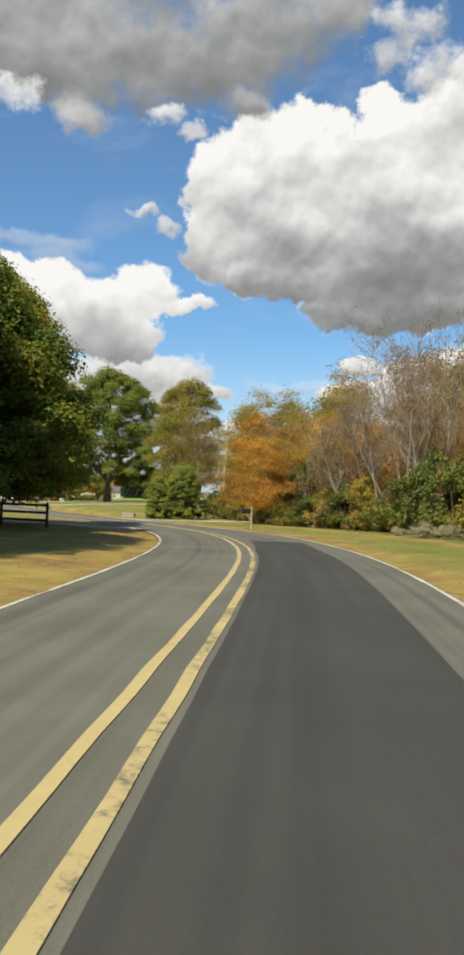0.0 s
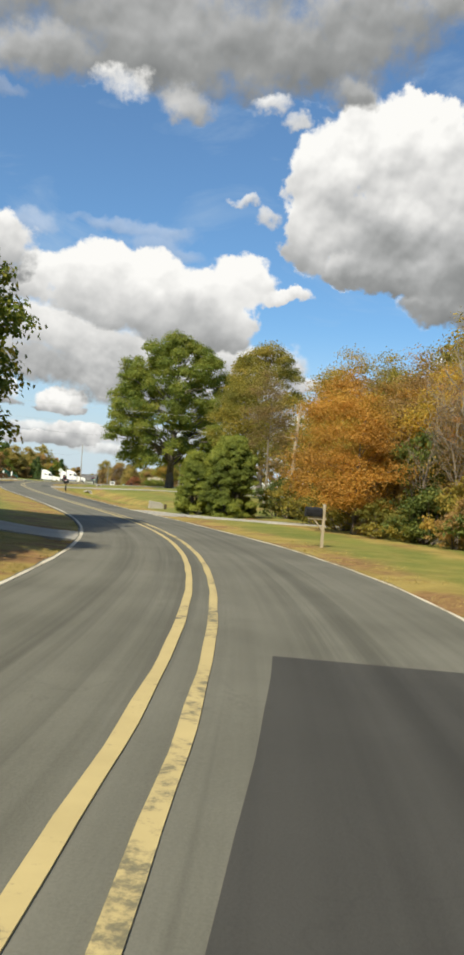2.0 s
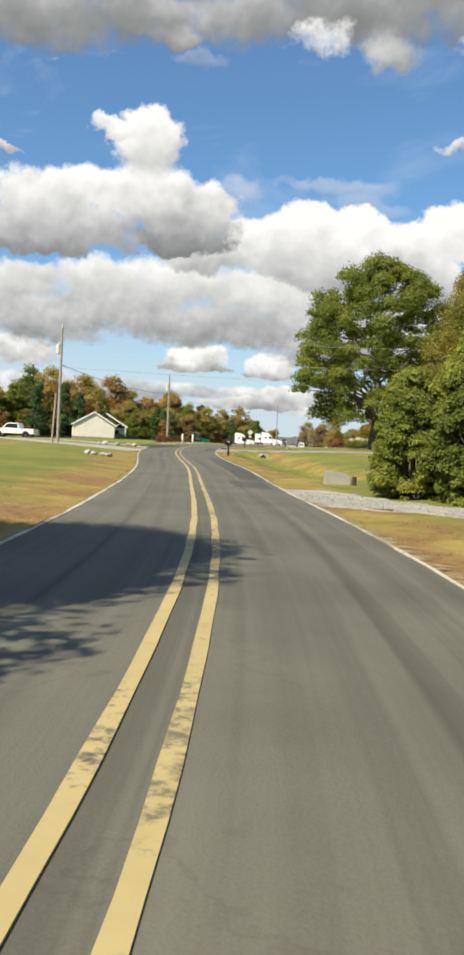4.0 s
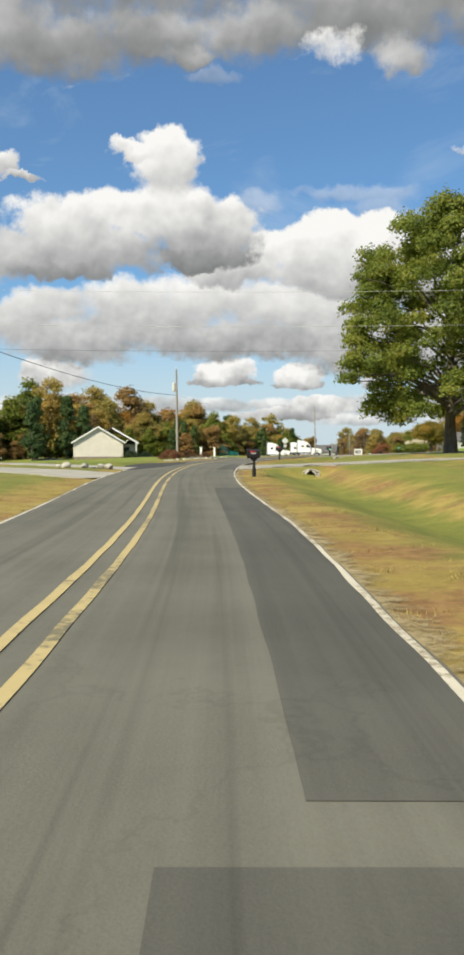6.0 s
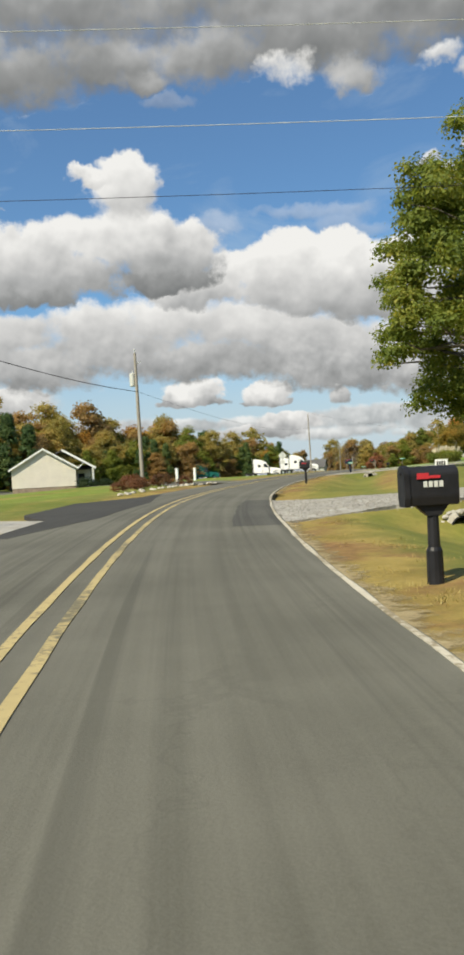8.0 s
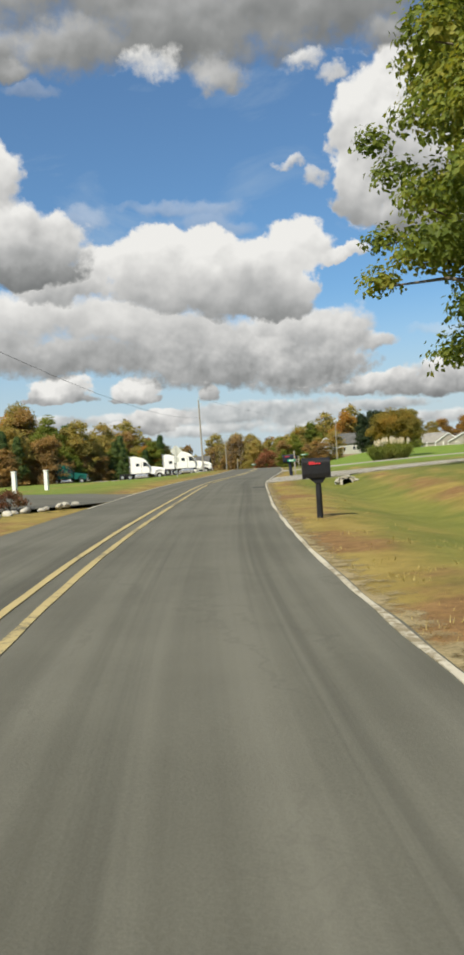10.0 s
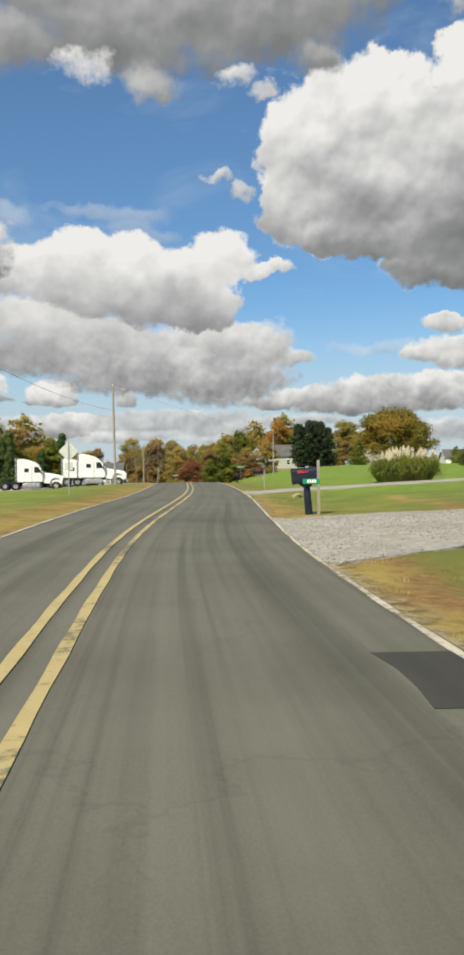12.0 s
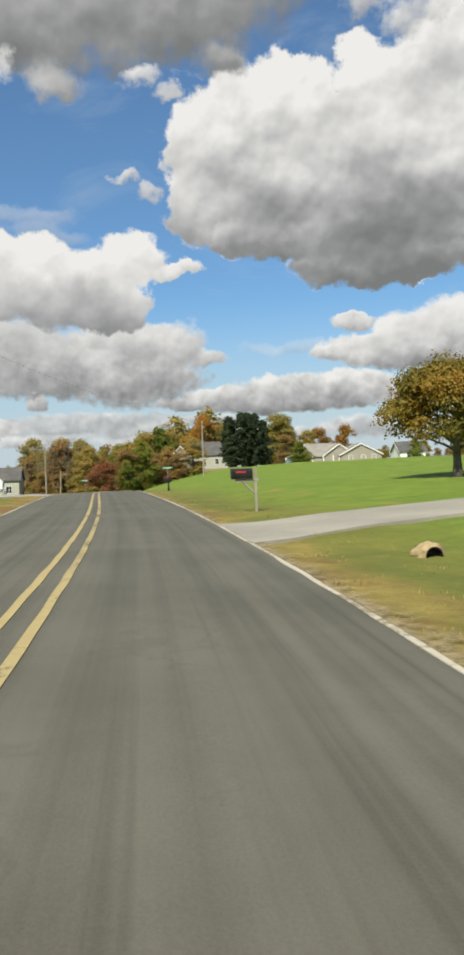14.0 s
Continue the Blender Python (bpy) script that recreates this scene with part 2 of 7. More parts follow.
# the rest of the sky has a broken cover of the same kind
away = w.span(w.math("ABSOLUTE", w.math("ADD", bearing, 11.0)), 34.0, 44.0)
elsewhere = w.math("MAXIMUM", away, w.span(height, 34.0, 41.0))
broken = w.noise(way, 2.6, 6.0, 0.55)
other = w.mix(w.span(broken, 0.53, 0.63), air, w.ramp(w.noise(way, 5.0, 4.0, 0.5), [(0.3, (0.20, 0.205, 0.20)), (0.7, (0.54, 0.535, 0.52))]))
both = w.mix(elsewhere, sky_view, other)
ground_side = w.span(dz, -0.03, 0.0)
whole = w.mix(ground_side, (0.16, 0.15, 0.10), both)
back = w.add("ShaderNodeBackground")
w.link(whole, back.inputs[0])
back.inputs[1].default_value = 1.0
w.link(back.outputs[0], w.add("ShaderNodeOutputWorld").inputs[0])

# ---------------------------------------------------------------- materials
def material(name, rough=0.85, metal=0.0):
    mat = bpy.data.materials.new(name)
    mat.use_nodes = True
    n = Nodes(mat.node_tree)
    n.shader = n.add("ShaderNodeBsdfPrincipled")
    n.shader.inputs["Roughness"].default_value = rough
    n.shader.inputs["Metallic"].default_value = metal
    n.shader.inputs["Specular IOR Level"].default_value = 0.3
    n.link(n.shader.outputs[0], n.add("ShaderNodeOutputMaterial").inputs[0])
    n.here = n.add("ShaderNodeTexCoord").outputs["Object"]
    n.spot = n.add("ShaderNodeNewGeometry").outputs["Position"]
    return mat, n


def bump(n, fac, strength=0.4, distance=0.02):
    node = n.add("ShaderNodeBump")
    node.inputs["Strength"].default_value = strength
    node.inputs["Distance"].default_value = distance
    n.link(fac, node.inputs["Height"])
    n.link(node.outputs[0], n.shader.inputs["Normal"])


def plain(name, color, rough=0.6, metal=0.0, vary=0.12, scale=3.0, grain=60.0, relief=0.08):
    """A painted, cast or moulded surface with faint stains and grain."""
    mat, n = material(name, rough, metal)
    stains = n.noise(n.here, scale, 5.0, 0.6)
    fine_grain = n.noise(n.here, grain, 3.0, 0.6)
    dark = tuple(c * (1 - 1.6 * vary) for c in color)
    light = tuple(min(1.0, c * (1 + 1.1 * vary)) for c in color)
    base = n.mix(n.span(n.math("MULTIPLY_ADD", fine_grain, 0.35, n.math("MULTIPLY", stains, 0.65)), 0.3, 0.7), dark, light)
    n.link(base, n.shader.inputs["Base Color"])
    n.link(n.math("MULTIPLY_ADD", stains, 0.25, rough - 0.12), n.shader.inputs["Roughness"])
    bump(n, fine_grain, relief, 0.004)
    return mat


def wood(name, dark, light, along=(6.0, 6.0, 0.7), rough=0.8):
    mat, n = material(name, rough)
    fibre = n.noise(n.vec("MULTIPLY", n.here, along), 4.0, 6.0, 0.65, distort=0.4)
    blot = n.noise(n.here, 1.3, 4.0, 0.6)
    n.link(n.mix(n.span(n.math("MULTIPLY_ADD", fibre, 0.6, n.math("MULTIPLY", blot, 0.4)), 0.3, 0.7), dark, light), n.shader.inputs["Base Color"])
    bump(n, fibre, 0.5, 0.01)
    return mat


def leaves(name, tones, clump=0.35, through_light=0.4, each=0.5):
    """Foliage: hue by the single leaf, by the clump and by the tree."""
    mat, n = material(name, 0.62)
    one = n.add("ShaderNodeNewGeometry").outputs["Random Per Island"]
    tree = n.add("ShaderNodeObjectInfo").outputs["Random"]
    patch = n.noise(n.here, clump, 3.0, 0.6)
    mixed = n.math("MULTIPLY_ADD", n.span(patch, 0.3, 0.7), 1.0 - each, n.math("MULTIPLY", one, each * 0.8))
    mixed = n.math("MULTIPLY_ADD", n.math("SUBTRACT", tree, 0.5), 0.38, mixed)
    stops = [((i + 0.5) / len(tones), c) for i, c in enumerate(tones)]
    col = n.ramp(mixed, stops)
    n.link(col, n.shader.inputs["Base Color"])
    thin_leaf = n.add("ShaderNodeBsdfTranslucent")
    n.link(n.vec("MULTIPLY", col, (1.35, 1.25, 0.7)), thin_leaf.inputs["Color"])
    blend = n.add("ShaderNodeMixShader")
    blend.inputs[0].default_value = through_light
    n.link(n.shader.outputs[0], blend.inputs[1])
    n.link(thin_leaf.outputs[0], blend.inputs[2])
    out = [k for k in n.tree.nodes if k.bl_idname == "ShaderNodeOutputMaterial"][0]
    n.link(blend.outputs[0], out.inputs[0])
    return mat


def asphalt(name, low, high, streaks=0.36):
    mat, n = material(name, 0.88)
    uv = n.add("ShaderNodeUVMap")
    uv.uv_map = "along"
    along = uv.outputs[0]                                   # metres along and across the road
    stones = n.noise(n.spot, 55.0, 3.0, 0.7)
    blot = n.noise(n.spot, 0.35, 5.0, 0.6)
    drag = n.noise(n.vec("MULTIPLY", along, (0.035, 3.2, 0.0)), 1.0, 5.0, 0.62, distort=0.3)
    fac = n.math("MULTIPLY_ADD", stones, 0.22, n.math("MULTIPLY_ADD", blot, 0.38, n.math("MULTIPLY", drag, 0.40)))
    base = n.mix(n.span(fac, 0.32, 0.68), low, high)
    tar = n.span(n.noise(n.vec("MULTIPLY", along, (0.014, 1.9, 0.0)), 1.0, 5.0, 0.62, distort=0.25), 0.53, 0.64)
    base = n.mix(n.math("MULTIPLY", tar, streaks), base, tuple(c * 0.45 for c in low))
    cracks = n.add("ShaderNodeTexVoronoi")
    cracks.feature = "DISTANCE_TO_EDGE"
    n.link(n.vec("ADD", n.vec("MULTIPLY", along, (0.35, 0.8, 0.0)), n.vec("MULTIPLY", n.noise(n.spot, 1.5, 4.0, 0.6, color=True), (0.9, 0.9, 0.0))), cracks.inputs["Vector"])
    cracks.inputs["Scale"].default_value = 0.7
    gap = n.math("MULTIPLY", n.span(cracks.outputs["Distance"], 0.0, 0.014, 1.0, 0.0), n.span(blot, 0.42, 0.6))
    base = n.mix(n.math("MULTIPLY", gap, 0.15), base, tuple(c * 0.35 for c in low))
    n.link(base, n.shader.inputs["Base Color"])
    bump(n, stones, 0.5, 0.006)
    return mat


def paint_line(name, color, worn, under=(0.085, 0.082, 0.075)):
    mat, n = material(name, 0.7)
    flake = n.noise(n.spot, 9.0, 6.0, 0.7)
    gone = n.noise(n.spot, 0.45, 4.0, 0.6)
    film = n.span(n.math("MULTIPLY_ADD", gone, 0.55, n.math("MULTIPLY", flake, 0.55)), worn, worn + 0.12, 1.0, 0.0)
    tone = n.mix(n.noise(n.spot, 2.2, 4.0, 0.6), tuple(c * 0.72 for c in color), color)
    n.link(n.mix(film, under, tone), n.shader.inputs["Base Color"])
    bump(n, flake, 0.3, 0.003)
    return mat


def loose(name, low, high, scale=14.0, relief=0.9, patch=None):
    """Gravel, rubble, mulch."""
    mat, n = material(name, 0.95)
    cells = n.add("ShaderNodeTexVoronoi")
    n.link(n.spot, cells.inputs["Vector"])
    cells.inputs["Scale"].default_value = scale
    tone = n.xyz(cells.outputs["Color"])[0]
    blot = n.noise(n.spot, 0.6, 5.0, 0.6)
    base = n.mix(n.math("MULTIPLY_ADD", tone, 0.5, n.math("MULTIPLY", n.span(blot, 0.3, 0.7), 0.5)), low, high)
    if patch:
        base = n.mix(n.span(n.noise(n.spot, 0.9, 5.0, 0.65), 0.55, 0.72), base, patch)
    n.link(base, n.shader.inputs["Base Color"])
    bump(n, cells.outputs["Distance"], relief, 0.03)
    return mat


def lawn():
    mat, n = material("lawn", 0.95)
    dry_at = n.add("ShaderNodeAttribute")
    dry_at.attribute_name = "dry"
    dry = dry_at.outputs["Fac"]
    lush_at = n.add("ShaderNodeAttribute")
    lush_at.attribute_name = "lush"
    lush = lush_at.outputs["Fac"]
    wide = n.noise(n.spot, 0.07, 5.0, 0.62)
    mid = n.noise(n.spot, 0.7, 6.0, 0.68)
    blade = n.noise(n.vec("MULTIPLY", n.spot, (1.0, 1.0, 0.3)), 22.0, 4.0, 0.75)
    tuft = n.noise(n.spot, 4.5, 5.0, 0.7)
    green = n.mix(n.span(n.math("MULTIPLY_ADD", mid, 0.5, n.math("MULTIPLY", wide, 0.5)), 0.36, 0.64), (0.118, 0.138, 0.026), (0.208, 0.205, 0.043))
    fresh = n.mix(n.span(mid, 0.3, 0.7), (0.118, 0.192, 0.021), (0.192, 0.268, 0.035))
    patch = n.noise(n.spot, 0.30, 5.0, 0.66)
    gold = n.mix(n.span(mid, 0.32, 0.68), (0.225, 0.165, 0.042), (0.330, 0.250, 0.075))
    rust = n.mix(n.span(tuft, 0.3, 0.7), (0.180, 0.098, 0.040), (0.270, 0.160, 0.066))
    tan = n.mix(n.span(patch, 0.47, 0.60), gold, rust)
    green = n.mix(n.math("MULTIPLY", n.span(patch, 0.42, 0.30), 0.6), green, (0.230, 0.205, 0.045))
    green = n.mix(lush, green, fresh)
    amount = n.span(n.math("ADD", dry, n.math("MULTIPLY_ADD", n.math("MULTIPLY_ADD", mid, 0.6, n.math("MULTIPLY", wide, 0.6)), 1.1, -0.66)), 0.22, 0.78)
    base = n.mix(amount, green, tan)
    base = n.mix(n.span(n.math("MULTIPLY_ADD", blade, 0.6, n.math("MULTIPLY", tuft, 0.4)), 0.30, 0.70), n.vec("MULTIPLY", base, (0.78, 0.78, 0.72)), n.vec("MULTIPLY", base, (1.15, 1.14, 1.10)))
    n.link(base, n.shader.inputs["Base Color"])
    bump(n, n.math("MULTIPLY_ADD", blade, 0.5, n.math("MULTIPLY", tuft, 0.5)), 0.55, 0.07)
    return mat


def ragged_soil(name, low, high):
    """Bare sandy soil that thins out into the grass away from the road."""
    mat, n = material(name, 0.95)
    uv = n.add("ShaderNodeUVMap")
    uv.uv_map = "along"
    off = n.xyz(uv.outputs[0])[1]                           # metres out from the road's edge
    grit = n.noise(n.spot, 26.0, 4.0, 0.7)
    blot = n.noise(n.spot, 1.6, 5.0, 0.65)
    n.link(n.mix(n.span(n.math("MULTIPLY_ADD", grit, 0.6, n.math("MULTIPLY", blot, 0.4)), 0.3, 0.7), low, high), n.shader.inputs["Base Color"])
    edge = n.math("MULTIPLY_ADD", n.math("SUBTRACT", n.noise(n.spot, 3.4, 7.0, 0.72), 0.5), 1.5, off)
    n.link(n.span(edge, -0.02, 0.46, 1.0, 0.0), n.shader.inputs["Alpha"])
    bump(n, grit, 0.5, 0.01)
    return mat


M_LAWN = lawn()
M_ROAD = asphalt("old_asphalt", (0.087, 0.084, 0.067), (0.156, 0.151, 0.124), 0.36)
M_PATCH = asphalt("new_asphalt", (0.036, 0.035, 0.032), (0.060, 0.058, 0.053), 0.15)
M_DARKER = asphalt("mended_asphalt", (0.058, 0.057, 0.050), (0.104, 0.101, 0.087), 0.35)
M_YELLOW = paint_line("yellow_line_paint", (0.50, 0.40, 0.19), 0.60, (0.095, 0.090, 0.072))
M_WORN = paint_line("worn_yellow_line_paint", (0.50, 0.40, 0.19), 0.53, (0.150, 0.135, 0.085))
M_WHITE = paint_line("white_line_paint", (0.62, 0.57, 0.46), 0.52, (0.24, 0.20, 0.13))
M_GRAVEL = loose("grey_gravel", (0.23, 0.217, 0.192), (0.43, 0.41, 0.37), 9.0, 0.5, (0.28, 0.25, 0.19))
M_SAND = loose("sandy_verge", (0.24, 0.175, 0.085), (0.44, 0.345, 0.20), 9.0, 0.5, (0.30, 0.24, 0.10))
M_VERGE = ragged_soil("ragged_sandy_soil", (0.21, 0.165, 0.08), (0.39, 0.315, 0.18))


def pebbles():
    """Loose gravel stones, each of its own grey."""
    mat, n = material("gravel_pebbles", 0.9)
    one = n.add("ShaderNodeNewGeometry").outputs["Random Per Island"]
    n.link(n.mix(n.noise(n.spot, 40.0, 3.0, 0.6), n.ramp(one, [(0.0, (0.16, 0.15, 0.135)), (0.5, (0.33, 0.32, 0.29)), (1.0, (0.55, 0.53, 0.48))]), (0.30, 0.28, 0.25)), n.shader.inputs["Base Color"])
    return mat


M_PEBBLE = pebbles()
M_CONCRETE = plain("pale_concrete", (0.34, 0.32, 0.275), 0.9, 0.0, 0.14, 0.5, 30.0, 0.3)
M_STONE = loose("field_stone", (0.26, 0.24, 0.205), (0.50, 0.47, 0.41), 2.5, 0.5)
M_BARK = wood("grey_bark", (0.055, 0.045, 0.036), (0.20, 0.175, 0.145), (9.0, 9.0, 1.6), 0.95)
M_PALEBARK = wood("pale_bark", (0.13, 0.105, 0.08), (0.30, 0.255, 0.20), (8.0, 8.0, 1.4), 0.95)
M_POLE = wood("weathered_pole", (0.20, 0.18, 0.155), (0.38, 0.35, 0.31), (14.0, 14.0, 0.5), 0.9)
M_POST = wood("sunbleached_post", (0.25, 0.205, 0.14), (0.46, 0.39, 0.28), (16.0, 16.0, 0.9), 0.9)
M_FENCE = wood("dark_fence_wood", (0.030, 0.022, 0.016), (0.085, 0.062, 0.045), (8.0, 8.0, 3.0), 0.85)
M_BLACK = plain("black_plastic", (0.016, 0.016, 0.019), 0.48, 0.0, 0.25, 4.0, 90.0, 0.15)
M_NAVY = plain("dark_blue_plastic", (0.014, 0.018, 0.036), 0.5, 0.0, 0.25, 4.0, 90.0, 0.15)
M_RED = plain("red_plastic", (0.46, 0.030, 0.040), 0.5)
M_GREENSIGN = plain("green_reflective_sheet", (0.010, 0.27, 0.150), 0.45)
M_WHITEPAINT = plain("white_paint", (0.78, 0.78, 0.76), 0.42, 0.0, 0.06)
M_OFFWHITE = plain("grey_white_sheet", (0.55, 0.56, 0.53), 0.5, 0.0, 0.10)
M_SIDING = plain("cream_siding", (0.74, 0.685, 0.60), 0.7, 0.0, 0.05, 0.8, 20.0)
M_GREYSIDING = plain("taupe_siding", (0.34, 0.315, 0.275), 0.75, 0.0, 0.06, 0.8, 20.0)
M_BLUESIDING = plain("blue_grey_siding", (0.24, 0.30, 0.36), 0.75, 0.0, 0.06, 0.8, 20.0)
M_PALESIDING = plain("pale_siding", (0.40, 0.40, 0.37), 0.75, 0.0, 0.06, 0.8, 20.0)
M_ROOF = loose("grey_shingle", (0.065, 0.065, 0.068), (0.15, 0.145, 0.14), 5.0, 0.4)
M_PALEROOF = loose("weathered_tan_shingle", (0.20, 0.19, 0.175), (0.32, 0.305, 0.28), 5.0, 0.4)
M_BRICK = plain("brick_footing", (0.30, 0.235, 0.175), 0.9, 0.0, 0.2, 2.0, 12.0)
M_GLASS = plain("window_glass", (0.025, 0.032, 0.040), 0.08, 0.0, 0.05)
M_METAL = plain("galvanised_steel", (0.46, 0.47, 0.47), 0.42, 0.8, 0.12)
M_ALU = plain("polished_aluminium", (0.62, 0.62, 0.62), 0.25, 0.9, 0.08)
M_RUBBER = plain("black_rubber", (0.018, 0.018, 0.018), 0.85, 0.0, 0.2)
M_TEAL = plain("teal_car_paint", (0.008, 0.095, 0.08), 0.3, 0.0, 0.1)
M_PIPE = plain("corrugated_black_pipe", (0.012, 0.012, 0.013), 0.6, 0.0, 0.2)
M_WIRE = plain("black_cable", (0.030, 0.030, 0.032), 0.6)
M_PLUME = plain("cream_plume", (0.78, 0.70, 0.53), 0.95, 0.0, 0.15, 6.0, 40.0)
L_OAK = leaves("oak_leaves", [(0.078, 0.112, 0.020), (0.142, 0.186, 0.031), (0.222, 0.252, 0.045), (0.305, 0.285, 0.056)], 0.3, 0.45)
L_MAPLE = leaves("turning_maple_leaves", [(0.070, 0.112, 0.018), (0.150, 0.185, 0.027), (0.285, 0.265, 0.038), (0.420, 0.265, 0.045)], 0.26, 0.45)
L_OLIVE = leaves("olive_autumn_leaves", [(0.135, 0.140, 0.030), (0.240, 0.215, 0.042), (0.355, 0.280, 0.055), (0.440, 0.290, 0.065)], 0.25, 0.45)
L_ORANGE = leaves("orange_autumn_leaves", [(0.200, 0.132, 0.040), (0.350, 0.198, 0.045), (0.480, 0.252, 0.050), (0.530, 0.330, 0.070)], 0.22, 0.45)
L_BROWN = leaves("brown_autumn_leaves", [(0.175, 0.132, 0.060), (0.295, 0.200, 0.085), (0.400, 0.255, 0.100), (0.430, 0.320, 0.125)], 0.22, 0.45)
L_RED = leaves("red_autumn_leaves", [(0.190, 0.095, 0.048), (0.310, 0.130, 0.068), (0.390, 0.165, 0.085), (0.400, 0.225, 0.095)], 0.3, 0.45)
L_BED = leaves("dark_red_shrub_leaves", [(0.120, 0.080, 0.040), (0.190, 0.085, 0.050), (0.240, 0.100, 0.055), (0.240, 0.140, 0.060)], 0.3)
L_GOLD = leaves("gold_autumn_leaves", [(0.240, 0.190, 0.036), (0.420, 0.300, 0.050), (0.580, 0.400, 0.065), (0.610, 0.370, 0.065)], 0.3, 0.45)
L_SHRUB = leaves("shrub_leaves", [(0.050, 0.074, 0.018), (0.092, 0.124, 0.025), (0.150, 0.175, 0.036), (0.225, 0.220, 0.052)], 0.4)
L_TURN = leaves("turning_leaves", [(0.170, 0.150, 0.032), (0.290, 0.220, 0.042), (0.390, 0.240, 0.048), (0.420, 0.200, 0.048)], 0.5, 0.45)
L_HAZE = leaves("dry_twig_leaves", [(0.20, 0.115, 0.055), (0.30, 0.165, 0.070), (0.36, 0.20, 0.085)], 0.4, 0.45)
L_WEED = leaves("dry_weed_stalks", [(0.26, 0.235, 0.14), (0.38, 0.35, 0.24), (0.50, 0.47, 0.37)], 0.5, 0.3)
L_CEDAR = leaves("cedar_foliage", [(0.014, 0.026, 0.010), (0.024, 0.042, 0.014), (0.036, 0.056, 0.018)], 0.4, 0.12)
L_PINE = leaves("pine_foliage", [(0.032, 0.068, 0.019), (0.065, 0.107, 0.026), (0.114, 0.145, 0.036)], 0.4, 0.15)
L_PALE = leaves("yellowing_woodland_leaves", [(0.190, 0.180, 0.055), (0.290, 0.255, 0.075), (0.385, 0.315, 0.095), (0.420, 0.290, 0.095)], 0.3, 0.45)
L_PAMPAS = leaves("pampas_blades", [(0.180, 0.225, 0.055), (0.290, 0.320, 0.080), (0.400, 0.385, 0.130)], 0.5, 0.45)
L_DRY = leaves("dry_grass_blades", [(0.20, 0.195, 0.045), (0.30, 0.25, 0.075), (0.42, 0.34, 0.13), (0.38, 0.28, 0.11)], 0.15, 0.3)
L_BUSH = leaves("bush_leaves", [(0.120, 0.155, 0.030), (0.205, 0.245, 0.044), (0.300, 0.322, 0.060), (0.390, 0.375, 0.080)], 0.5, 0.45)

# ---------------------------------------------------------------- the lie of the land
KNOT_Y = np.array([-60, -25, 0, 12, 24, 36, 48, 60, 75, 90, 105, 120, 135, 150, 165, 180, 195, 210, 250, 300, 350, 420.0])
KNOT_X = np.array([-7.0, -2.53, -0.97, -0.07, 0.41, -0.42, -2.76, -6.65, -12.93, -19.52, -26.71, -33.35, -38.63, -42.18, -44.97, -47.60,
                   -49.35, -51.04, -57.2, -64.5, -72.0, -83.0])


def cubic(xs, ys, x):
    """The natural cubic spline through (xs, ys)."""
    n, h = len(xs), np.diff(xs)
    a, r = np.eye(n), np.zeros(n)
    for i in range(1, n - 1):
        a[i, i - 1:i + 2] = h[i - 1], 2 * (h[i - 1] + h[i]), h[i]
        r[i] = 6 * ((ys[i + 1] - ys[i]) / h[i] - (ys[i] - ys[i - 1]) / h[i - 1])
    m = np.linalg.solve(a, r)
    i = np.clip(np.searchsorted(xs, x) - 1, 0, n - 2)
    t, u, k = x - xs[i], xs[i + 1] - x, h[i]
    return (m[i] * u ** 3 + m[i + 1] * t ** 3) / (6 * k) + (ys[i] / k - m[i] * k / 6) * u + (ys[i + 1] / k - m[i + 1] * k / 6) * t


CY = np.arange(-60.0, 420.01, 0.5)
CX = cubic(KNOT_Y, KNOT_X, CY)
CZ = np.interp(CY, [-60, 0, 12, 25, 38, 51, 82, 98, 112, 128, 146, 165, 195, 230, 252, 300, 350, 420],
               [-0.3, -0.14, -0.09, -0.12, -0.2, -0.3, -0.38, -0.32, -0.08, 0.14, 0.30, 0.40, 0.42, 0.45, 0.40, -0.60, -2.1, -4.2])
CZ = np.convolve(np.pad(CZ, 12, mode="edge"), np.ones(25) / 25, mode="valid")
CS = np.concatenate([[0], np.cumsum(np.hypot(np.diff(CX), np.diff(CY)))])
TX, TY = np.gradient(CX, CS), np.gradient(CY, CS)
TN = np.hypot(TX, TY)
TX, TY = TX / TN, TY / TN


def step(v, a, b):
    t = np.clip((v - a) / (b - a), 0, 1)
    return t * t * (3 - 2 * t)


def road_coords(x, y):
    """For points: the nearest place along the road (index) and how far to its right they lie."""
    x, y = np.atleast_1d(np.asarray(x, float)), np.atleast_1d(np.asarray(y, float))
    near = np.zeros(len(x), int)
    for k in range(0, len(x), 4000):
        near[k:k + 4000] = np.argmin((x[k:k + 4000, None] - CX[None, ::2]) ** 2 + (y[k:k + 4000, None] - CY[None, ::2]) ** 2, axis=1) * 2
    side = (x - CX[near]) * TY[near] - (y - CY[near]) * TX[near]
    far = np.hypot(x - CX[near], y - CY[near])
    return near, np.sign(side) * far


def lumps(x, y, size, seed):
    a = np.sin(x / size + seed) * np.cos(y / size * 1.13 - seed * 2.1)
    return a + 0.5 * np.sin(x / size * 2.3 - y / size * 1.7 + seed)


